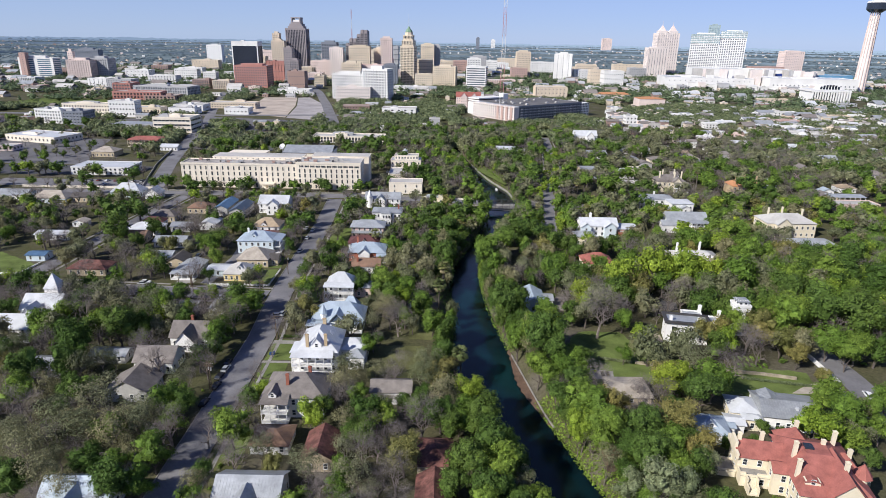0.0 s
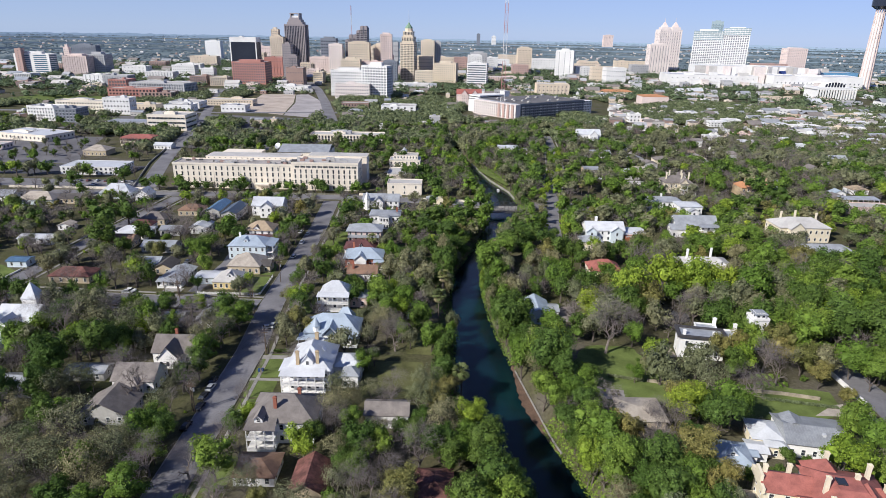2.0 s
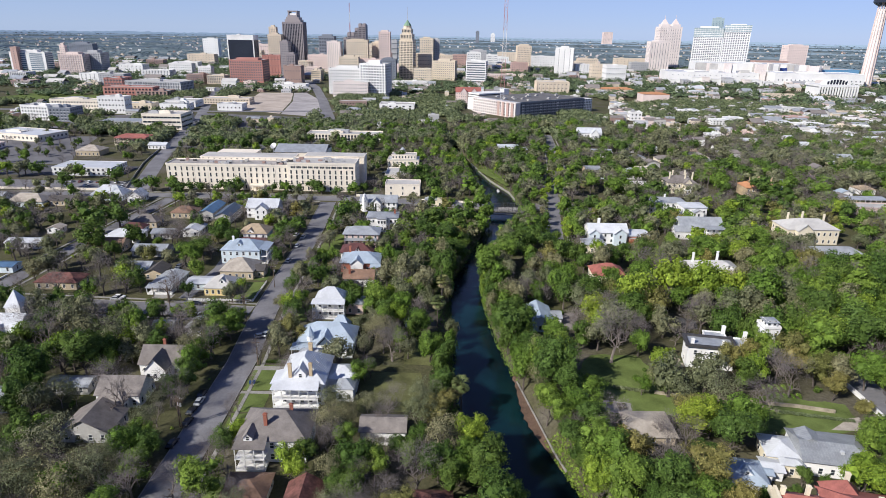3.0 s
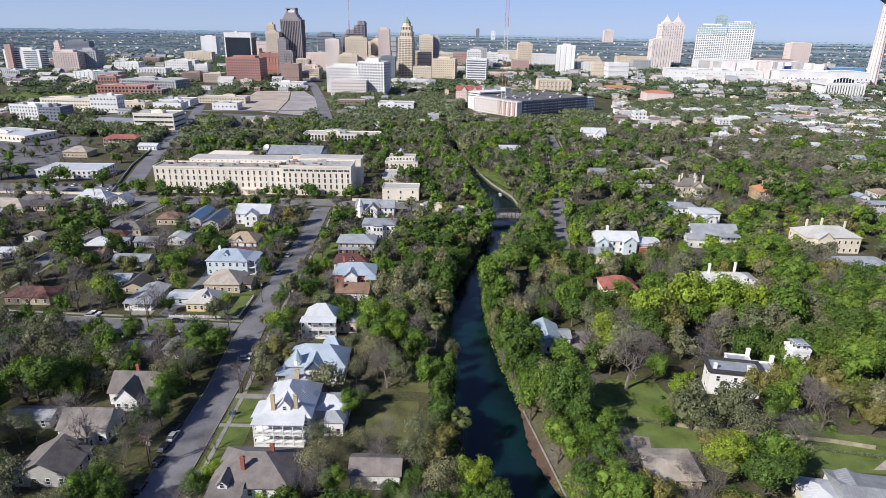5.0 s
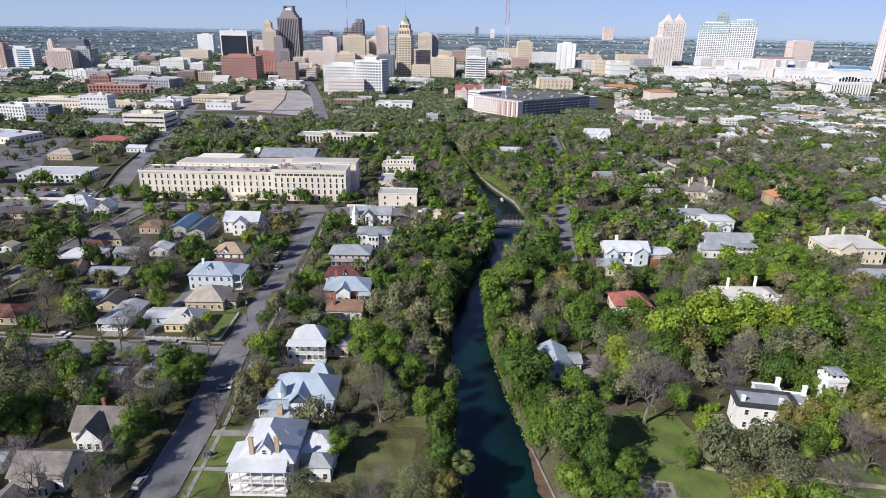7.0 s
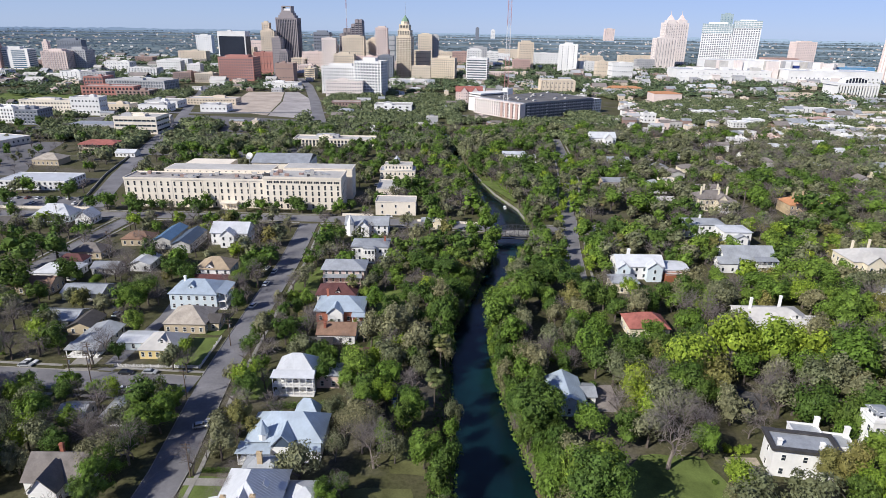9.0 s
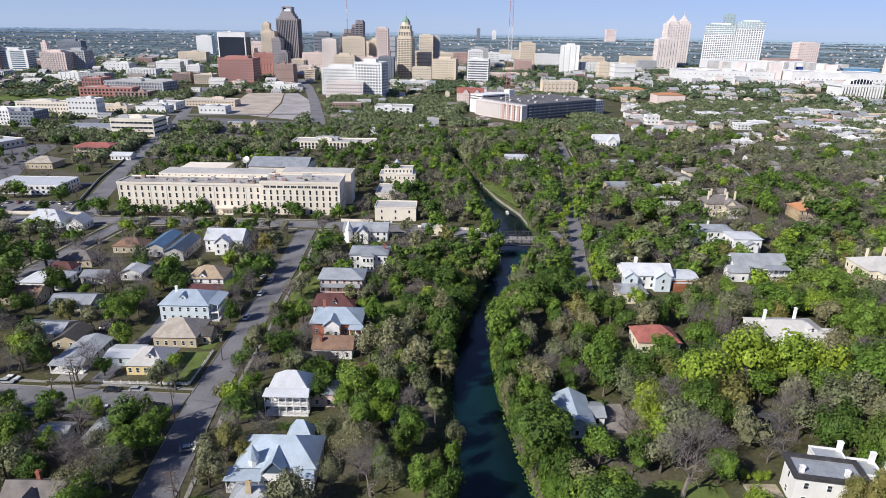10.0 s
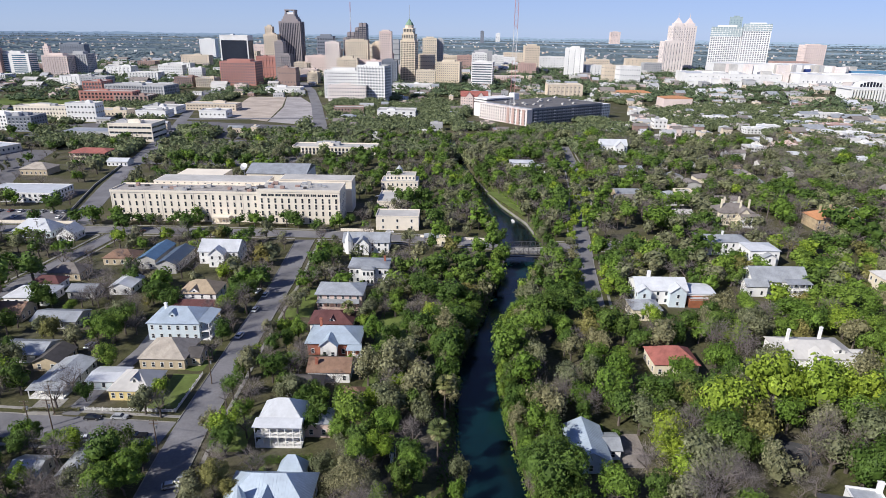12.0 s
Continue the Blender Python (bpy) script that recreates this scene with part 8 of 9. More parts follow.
tree("oak", 79.1, 296.1, 4.7)
tree("green", 90.7, 300.7, 4.8, low=True)
tree("olive", 59.2, 311.4, 4.6, low=True)
tree("oak", 59.1, 329.8, 4.5, low=True)
tree("lime", 77.6, 313.6, 5.1, low=True)
tree("olive", 104.7, 316.4, 7.7, low=True)
tree("olive", 113.3, 309.2, 6.6, low=True)
tree("olive", 95.8, 308.8, 5.4, low=True)
tree("green", 151.3, 323.8, 8.8, low=True)
tree("green", 162.4, 323.7, 7.9, low=True)
tree("lime", 145.6, 306.6, 7.4, low=True)
tree("oak", 137.9, 308.8, 6.2, low=True)
tree("oak", 158.5, 351.8, 7.3, low=True)
tree("oak", 173.7, 369.5, 6.2, low=True)
tree("bare", 169.9, 392.7, 7.8, low=True)
tree("oak", 187.6, 399.4, 7.4, low=True)
tree("oak", 126.6, 388.9, 8.3, low=True)
tree("oak", 115.8, 377.5, 6.4, low=True)
tree("olive", 99.5, 348.9, 4.8, low=True)
tree("green", 112.5, 345.3, 5.3, low=True)
tree("lime", 139.1, 379.3, 4.3, low=True)
tree("green", 87.7, 434.1, 8.8, low=True)
tree("green", 73.7, 385.3, 7.1, low=True)
tree("green", 74.3, 360.0, 6.5, low=True)
tree("oak", 94.2, 399.5, 5.7, low=True)
tree("olive", 110.9, 398.7, 6.3, low=True)
tree("oak", 129.9, 436.6, 5.7, low=True)
tree("oak", 215.5, 495.5, 10.5, low=True)
tree("oak", 225.4, 479.6, 9.2, low=True)
tree("green", 183.2, 436.5, 8.2, low=True)
tree("oak", 213.6, 430.3, 10.5, low=True)
tree("oak", 217.3, 411.4, 10.0, low=True)
tree("green", 196.1, 476.5, 7.7, low=True)
tree("green", 9.9, 473.8, 7.0, low=True)
tree("pale", 8.4, 485.8, 5.8, low=True)
tree("oak", -6.5, 425.6, 8.0, low=True)
tree("oak", -24.8, 470.1, 9.0, low=True)
tree("oak", -14.6, 473.4, 8.4, low=True)
tree("green", -3.1, 408.4, 7.0, low=True)
tree("oak", -36.1, 521.8, 7.8, low=True)
tree("green", -59.0, 425.7, 5.6, low=True)
tree("oak", -70.1, 419.0, 4.3, low=True)
tree("oak", -84.6, 429.4, 5.6, low=True)
tree("oak", -172.8, 415.1, 6.6, low=True)
tree("oak", -138.2, 415.1, 7.2, low=True)
tree("green", -139.6, 433.6, 5.1, low=True)
tree("green", -106.0, 427.1, 4.4, low=True)
tree("olive", -94.5, 408.9, 5.3, low=True)
tree("green", -195.8, 427.0, 7.4, low=True)
tree("oak", -230.0, 447.3, 7.9, low=True)
tree("oak", -225.1, 423.2, 4.9, low=True)
tree("green", -180.9, 375.3, 5.9, low=True)
tree("bare", -149.9, 369.4, 5.7, low=True)
tree("oak", -106.3, 319.7, 5.7, low=True)
tree("olive", -88.7, 346.6, 7.2, low=True)
tree("oak", -78.2, 343.3, 6.2, low=True)
tree("olive", -81.2, 371.4, 6.3, low=True)
tree("oak", -79.8, 332.6, 5.5, low=True)
tree("bare", -111.8, 355.8, 6.0, low=True)
tree("bare", -142.5, 342.7, 5.2, low=True)
tree("oak", -133.8, 344.3, 4.8, low=True)
tree("green", -83.8, 317.5, 4.7, low=True)
tree("oak", -68.9, 591.0, 9.9, low=True)
tree("oak", -56.4, 527.1, 6.3, low=True)
tree("oak", -93.4, 576.6, 7.9, low=True)
tree("oak", -79.5, 571.7, 7.0, low=True)
tree("gold", 114.5, 199.3, 5.7)
tree("green", 130.5, 213.9, 8.5)
tree("green", 35.7, 195.4, 8.9)
tree("green", 45.8, 183.7, 4.1)
tree("green", 27.3, 222.6, 6.4)
tree("oak", 75.0, 168.0, 5.6, 11.0)
tree("green", 31.7, 176.9, 5.8)
tree("lime", 71.5, 202.4, 3.2)
tree("olive", 68.0, 194.8, 3.4)
tree("oak", 141.1, 234.4, 8.2)
tree("lime", 94.0, 256.7, 10.3)
tree("lime", 75.9, 247.6, 8.7)
tree("lime", 107.0, 255.2, 9.0)
tree("green", 127.1, 247.2, 9.9)
tree("green", 95.5, 248.7, 5.3)
tree("olive", -80.4, 141.4, 6.6)
tree("olive", -94.2, 135.4, 7.0)
tree("oak", -76.2, 117.3, 6.5)
tree("olive", -93.9, 118.7, 6.5)
tree("green", -71.5, 129.6, 5.1)
tree("oak", -183.4, 334.4, 10.5, low=True)
tree("oak", -177.2, 346.2, 8.8, low=True)
tree("oak", -170.1, 304.9, 9.3, low=True)
tree("oak", -158.6, 320.1, 6.1, low=True)
tree("green", -181.2, 425.9, 6.6, low=True)
tree("oak", -204.9, 426.9, 5.3, low=True)


# ---- trees and shrubs that fill the gardens ----
keep = np.array(KEEP)


def taken(x, y, r=0.0):
    return bool(np.any((x > keep[:, 0] - r) & (x < keep[:, 1] + r) & (y > keep[:, 2]) & (y < keep[:, 3] + r * 0.5)))


# houses of the eastern blocks, each a thing of its own
east_rng = random.Random(17)
spots = []
for trial in range(900):
    y = east_rng.uniform(400, 700)
    x = east_rng.uniform(95, 0.72 * y)
    if y < 480 and x < 235 or taken(x, y, 7) or any(abs(x - a) < 20 and abs(y - b) < 20 for a, b in spots) or len(spots) >= 34:
        continue
    spots.append((x, y))
    w, d = east_rng.uniform(9, 15), east_rng.uniform(8, 12)
    cover = east_rng.choice(("r_metal", "r_metal", "r_grey", "r_grey", "r_grey", "r_tan"))
    words = {"r_white": "white metal", "r_metal": "grey metal", "r_flat": "pale", "r_grey": "grey shingle", "r_tan": "tan shingle"}[cover]
    hh = House("garden_house", f"small house with a {words} roof among garden trees", x, y)
    hh.block(x - w / 2, x + w / 2, y - d / 2, y + d / 2, east_rng.choice((3.4, 3.6, 6.2)), east_rng.uniform(2.0, 3.4), east_rng.choice(("hip", "gable_x", "gable_y")), east_rng.choice(("white", "cream", "tan", "greywall", "paleblue")), cover, seams=False, win=y < 520)
keep = np.array(KEEP)


def in_view(x, y, edge=30):
    return abs(x) < 0.76 * (y + 10) + edge


fill_rng = random.Random(21)
MIX_WEST = ["oak"] * 6 + ["green"] * 5 + ["olive"] * 9 + ["bare"] * 8 + ["lime"] + ["gold"]
MIX_EAST = ["oak"] * 8 + ["green"] * 9 + ["olive"] * 6 + ["bare"] * 6 + ["lime"] * 3 + ["gold"] * 2
MIX_FAR = ["oak"] * 10 + ["green"] * 11 + ["olive"] * 14 + ["bare"] * 17 + ["pale"] * 2 + ["lime"]
# the wooded river banks
for side in (-1, 1):
    y = 92.0
    while y < 600:
        off = fill_rng.uniform(1.0, 4.5)
        r = fill_rng.uniform(2.6, 4.8)
        if side > 0 and 168 < y < 204:
            r, off = fill_rng.uniform(1.5, 2.4), off + 3
        if not 380 < y < 412 and not (side > 0 and 440 < y < 530):
            tree(fill_rng.choice(("oak", "oak", "olive", "green") if side < 0 else ("green", "oak", "oak", "oak", "olive", "bare") if y < 300 else ("green", "oak", "oak", "olive")), float(river_x(y) + side * (river_w(y) + off)), y, r, low=y > 185)
        y += r * 1.15
ARSENAL_TREES = ((-178, 427, 5.6), (-170, 428.5, 4.8), (-163, 428, 4.6), (-152, 429.5, 4.8), (-145, 429.5, 4.6), (-139, 430, 4.2), (-115.5, 429, 4.4), (-107, 430, 4.8), (-98, 427.5, 4.6), (-89, 430, 5.8), (-82, 427, 4.0), (-71, 426, 3.4), (-62, 426, 3.6), (-54, 431, 4.4))
for x, y, r in ARSENAL_TREES:           # along the front of the long cream building
    tree("oak", x, y, r, r * 1.5 + 1.0, low=True)
for y in range(104, 236, 7):            # street trees on the west pavement
    if fill_rng.random() < 0.9:
        tree(fill_rng.choice(("bare", "bare", "olive", "green", "oak")), -77.5 + fill_rng.uniform(-2, 1.2), y + fill_rng.uniform(-2, 2), fill_rng.uniform(3.2, 5.0))
for y in range(112, 236, 16):
    tree("bare", -58.5 + fill_rng.uniform(-0.6, 0.6), y + fill_rng.uniform(-4, 4), fill_rng.uniform(2.2, 3.2))
for y in range(100, 168, 5):            # the thick growth of the east bank
    tree(fill_rng.choice(("green", "green", "oak", "oak")), float(river_x(y) + river_w(y) + fill_rng.uniform(3, 9)), y, fill_rng.uniform(2.6, 4.4))
for i in range(34):                     # overhanging the street along the river gardens
    y = 335 + i * 7.5
    sx = float(np.interp(y, (330, 377, 441, 520, 620), (60, 66, 76.5, 92, 105)))
    tree(fill_rng.choice(("green", "oak", "olive", "lime")), sx + (6.2 if i % 2 else -6.2) * (1 if y < 430 else 0.55), y, fill_rng.uniform(3.8, 5.4), low=True)
def fill(y0, y1, trials, most, tight, sizes, low_from):
    """Trees wherever the gardens leave room."""
    count = 0
    for trial in range(trials):
        y = y0 + (y1 - y0) * fill_rng.random()
        x = fill_rng.uniform(-0.76, 0.76) * (y + 10)
        east = x > river_x(y)
        near_river = abs(x - river_x(y)) < river_w(y) + 14
        r = fill_rng.uniform(*sizes) + (1.2 if east and not near_river else 0.4 if near_river else -0.3)
        d = abs(x - river_x(y)) - river_w(y)
        if d < 0.8 and y < 760 or taken(x, y, r * (0.6 if y > 330 or x < -78 and y > 236 else 0.25)):
            continue
        if -240 < x < -78 and 250 < y < 425 and fill_rng.random() < 0.28 or y > 430 and x < -60 and fill_rng.random() < 0.2:
            continue
        if x < -85 and y > 480 and fill_rng.random() < (0.72 if x < -240 and y < 700 else 0.45):
            continue
        p = np.array(PLANTED)
        if np.any(np.hypot(p[:, 0] - x, p[:, 1] - y) < (p[:, 2] + r) * (tight if east or near_river or x < -78 else tight + 0.08)):
            continue
        mix = MIX_FAR + (["bare"] * 16 + ["olive"] * 8 if x > 150 else []) if y > 400 else MIX_EAST if east or near_river else MIX_WEST
        tree(fill_rng.choice(mix), round(x, 1), round(y, 1), r, low=y > low_from)
        count += 1
        if count > most:
            break


fill(93, 260, 9000, 420, 0.40, (3.6, 6.4), 185)
fill(250, 430, 14000, 600, 0.40, (3.2, 6.2), 185)
fill(430, 740, 22000, 1500, 0.36, (4.2, 7.6), 185)

west = 0
for trial in range(4000):               # bare pecans over the western gardens
    y = 100 + 320 * fill_rng.random()
    x = fill_rng.uniform(-0.78 * (y + 10), -8)
    r = fill_rng.uniform(3.4, 5.8)
    p = np.array(PLANTED)
    if taken(x, y, -0.6) or abs(x - river_x(y)) < river_w(y) + 5 or np.any(np.hypot(p[:, 0] - x, p[:, 1] - y) < (p[:, 2] + r) * 0.36):
        continue
    tree("bare", round(x, 1), round(y, 1), r, r * 2.3)
    west += 1
    if west > 150:
        break


def bank_creeper(name, side, y0, y1, n, mat, seed, label):
    """Ivy, reeds and weeds hanging over a river bank."""
    rng = np.random.default_rng(seed)
    y = rng.uniform(y0, y1, n)
    d = rng.uniform(-0.6, 6.5, n)
    x = river_x(y) + side * (river_w(y) + d)
    z = np.maximum(ground_z(x, y), WATER) + rng.uniform(0.05, 0.5, n) * rng.uniform(0.3, 1.4, n)
    v, f = leaves_at(np.stack([x, y, z], 1), np.tile(np.array([[-side * 0.4, 0, 1.0]]), (n, 1)), 0.42, rng)
    tagged(put(name, mesh_of(name, v.tolist(), f.tolist(), [M[mat]])), label, "creeper", kind="stuff")


bank_creeper("bank_creeper_east", 1, 92, 172, 3600, "green", 71, "bright green creeper over the river bank")
bank_creeper("bank_weeds_east", 1, 205, 560, 7000, "green", 72, "green weeds and reeds on the east river bank")
bank_creeper("bank_weeds_west", -1, 92, 560, 8000, "oak", 73, "dark green weeds and ivy on the west river bank")

for kind, items in CANOPY.items():
    vs, fs, ms, at = [], [], [], 0
    for me, m in items:
        co = np.empty(len(me.vertices) * 3)
        me.vertices.foreach_get("co", co)
        co = co.reshape(-1, 3) @ np.array(m.to_3x3()).T + np.array(m.translation)
        vs.append(co)
        fs += [tuple(i + at for i in p.vertices) for p in me.polygons]
        idx = np.empty(len(me.polygons), dtype=np.int32)
        me.polygons.foreach_get("material_index", idx)
        ms.append(idx)
        at += len(co)
    ob = put("garden_canopy_" + kind, mesh_of("garden_canopy", np.concatenate(vs).tolist(), fs, [M[kind], M["bark"]], np.concatenate(ms)))
    tagged(ob, TREE_WORDS[kind][1] + ", many together", "trees", kind="stuff")

shrub_words = {"oak": "dark green garden shrub beside a house", "green": "rounded fresh green garden shrub", "lime": "bright yellow-green garden shrub in leaf", "olive": "olive-green garden hedge bush"}
made = 0
for trial in range(6000):
    y = 100 + 330 * fill_rng.random()
    x = fill_rng.uniform(-0.76, 0.76) * (y + 10)
    if abs(x - river_x(y)) - river_w(y) < 3:
        continue
    roads = [k for k in KEEP if k[0] < x < k[1] and k[2] < y < k[3]]
    if roads and not all(k[3] - k[2] > 14 for k in roads):
        continue
    if any(k[0] + 0.6 < x < k[1] - 0.6 and k[2] + (k[3] - k[2]) * 0.3 < y < k[3] - 0.6 for k in roads):
        continue
    kind = fill_rng.choice(("oak", "oak", "green", "green", "olive", "lime"))
    r = fill_rng.uniform(0.6, 1.7)
    tagged(put("shrub", LOW[kind][trial % 4], None, (x, y, r * 0.5 - 0.1), fill_rng.uniform(0, 360), size=(r, r, r * 0.8)), shrub_words[kind], "shrub", "garden shrubs")
    made += 1
    if made > 290:
        break


# ---- the town beyond ----
def far_woods(name, y0, y1, n, size, seed, label, leaf, mat="far_leaf"):
    """Woods too far to count: rough clumps, each of a heart and some leaf quads."""
    rng = np.random.default_rng(seed)
    r = np.sqrt(rng.uniform(y0 ** 2, y1 ** 2, n * 3))
    a = rng.uniform(-0.68, 0.68, n * 3)
    x, y = r * np.sin(a), r * np.cos(a)
    patch = np.array([noise.noise(Vector((i * 0.006, j * 0.006, seed))) + 0.5 * noise.noise(Vector((i * 0.02, j * 0.02, seed))) for i, j in zip(x, y)])
    ok = patch > -0.22
    for k in KEEP:
        if k[3] > y0 - 50:
            ok &= ~((x > k[0] - 2) & (x < k[1] + 2) & (y > k[2] - 3) & (y < k[3] + 3))
    x, y = x[ok][:n], y[ok][:n]
    n = len(x)
    bv, bf = BALL1 if y0 < 1000 else OCTA
    s = size * rng.uniform(0.6, 1.35, n)
    z = ground_z(x, y) + s * (0.55 if y0 < 2000 else 0.2)
    c = np.stack([x, y, z], 1)
    v = (c[:, None] + bv[None] * s[:, None, None] * (0.8 if leaf > 3 else 1.0) * rng.uniform(0.65, 1.15, (n, len(bv), 1)) * np.array([1, 1, 0.72 if y0 < 1000 else 0.5 if y0 < 2000 else 0.34])).reshape(-1, 3)
    f3 = (bf[None] + (np.arange(n) * len(bv))[:, None, None]).reshape(-1, 3)
    q = leaf
    d = rng.normal(0, 1, (n * q, 3))
    d[:, 2] = np.abs(d[:, 2])
    d /= np.linalg.norm(d, axis=1)[:, None]
    pos = np.repeat(c, q, 0) + d * np.repeat(s, q)[:, None] * np.array([1, 1, 0.75])
    qv, qf = leaves_at(pos, d, size * 0.22, rng)
    me = mesh_of(name, np.concatenate([v, qv]).tolist(), f3.tolist() + (qf + len(v)).tolist(), [M[mat]])
    tagged(put(name, me), label, "woods", kind="stuff")


far_woods("garden_trees", 640, 1150, 8600, 5.6, 5, "dense green street and garden trees before downtown", 30)
far_woods("city_trees", 1150, 2300, 7500, 7.5, 6, "scattered dark green trees between the far blocks", 12)
far_woods("plain_woods", 2300, 4860, 13000, 8.0, 7, "woods on the plain towards the horizon, tinted blue-green for haze", 3, "plain_haze_leaf")


def far_roofs(name, y0, y1, n, size, seed, label, span=(-0.68, 0.68)):
    """Small buildings too far to count: walls, flat or gabled roofs in mixed pale colours."""
    rng = np.random.default_rng(seed)
    mats = ["d_white", "d_beige", "r_flat", "r_metal", "d_pink", "d_brown", "r_white", "d_grey", "r_grey"]
    s = Shape()
    k = 0
    while k < n:
        r, a = math.sqrt(rng.uniform(y0 ** 2, y1 ** 2)), rng.uniform(*span)
        x, y = r * math.sin(a), r * math.cos(a)
        if taken(x, y):
            continue
        w, d, h = size * rng.uniform(0.6, 1.8), size * rng.uniform(0.6, 1.3), rng.uniform(3.5, 6.5) * (1 + size / 40)
        z = float(ground_z(np.array(x), np.array(y))) - 0.5
        m, c = int(rng.choice([0, 0, 1, 1, 2, 4, 5, 7])), int(rng.choice([2, 3, 3, 6, 7, 8, 8, 8, 7]))
        s.box(x - w / 2, x + w / 2, y - d / 2, y + d / 2, z, z + h, m)
        if rng.random() < 0.5:
            t = z + h + d * 0.25
            s.slab([(x - w / 2 - 0.4, y - d / 2 - 0.4, z + h), (x + w / 2 + 0.4, y - d / 2 - 0.4, z + h), (x + w / 2 + 0.4, y, t), (x - w / 2 - 0.4, y, t)], 0.2, c)
            s.slab([(x + w / 2 + 0.4, y + d / 2 + 0.4, z + h), (x - w / 2 - 0.4, y + d / 2 + 0.4, z + h), (x - w / 2 - 0.4, y, t), (x + w / 2 + 0.4, y, t)], 0.2, c)
        else:
            s.box(x - w / 2 + 0.3, x + w / 2 - 0.3, y - d / 2 + 0.3, y + d / 2 - 0.3, z + h, z + h + 0.3, c)
            s.box(x - w * 0.2, x + w * 0.1, y - d * 0.1, y + d * 0.2, z + h + 0.3, z + h + 1.8, m)
        if w > 9 and y0 < 1300:
            for i in range(int(w / 4)):
                u = x - w / 2 + 2 + i * 4
                s.box(u - 0.7, u + 0.7, y - d / 2 - 0.06, y - d / 2, z + 1.6, z + 3.2, 9)
        k += 1
    tagged(put(name, s.mesh(name, *[M[m] for m in mats], M["glass"])), label, "buildings", kind="stuff")


far_roofs("distant_houses", 720, 1250, 175, 11, 31, "small pale-roofed houses and shops among the trees")
far_roofs("distant_houses_east", 690, 1150, 105, 9, 32, "closely set pale-roofed houses of the eastern blocks", (0.25, 0.66))
far_roofs("distant_shops_east", 700, 1080, 75, 14, 35, "low pale-roofed shops and sheds of the eastern streets", (0.44, 0.66))
far_roofs("distant_blocks", 1250, 2300, 470, 19, 33, "low commercial blocks and pale roofs round downtown")
far_roofs("distant_plain_roofs", 2300, 4600, 900, 7, 34, "pale specks of warehouses and estates on the plain")

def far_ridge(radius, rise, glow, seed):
    """A line of far woods: a low uneven strip standing across the whole view, its haze put in as bluish colour and
    glow.
    """
    m = surface("far_woods_haze_glow", (0.16, 0.21, 0.25), 1.0, 0.08, 0.002, 0.01)
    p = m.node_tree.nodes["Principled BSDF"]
    # emission stands in for the haze in front of the ridge
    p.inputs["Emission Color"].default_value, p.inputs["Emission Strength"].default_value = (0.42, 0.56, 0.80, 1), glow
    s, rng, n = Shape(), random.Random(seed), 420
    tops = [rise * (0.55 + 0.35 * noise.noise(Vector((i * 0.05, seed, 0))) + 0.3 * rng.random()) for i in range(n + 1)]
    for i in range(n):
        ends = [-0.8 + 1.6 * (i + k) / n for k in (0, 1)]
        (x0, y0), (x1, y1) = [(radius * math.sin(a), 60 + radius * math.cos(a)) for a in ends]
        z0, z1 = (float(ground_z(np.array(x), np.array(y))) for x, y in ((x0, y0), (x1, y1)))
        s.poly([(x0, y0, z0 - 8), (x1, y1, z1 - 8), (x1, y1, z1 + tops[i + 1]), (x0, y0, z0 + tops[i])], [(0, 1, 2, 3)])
    tagged(put("backdrop", s.mesh("backdrop", m)), "blue-grey line of woods on the far plain, haze added as glow", "backdrop", kind="structure")


# each farther ridge glows more, as if behind more haze
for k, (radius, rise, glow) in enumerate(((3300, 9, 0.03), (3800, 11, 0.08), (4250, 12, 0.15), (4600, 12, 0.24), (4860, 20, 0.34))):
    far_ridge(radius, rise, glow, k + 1)

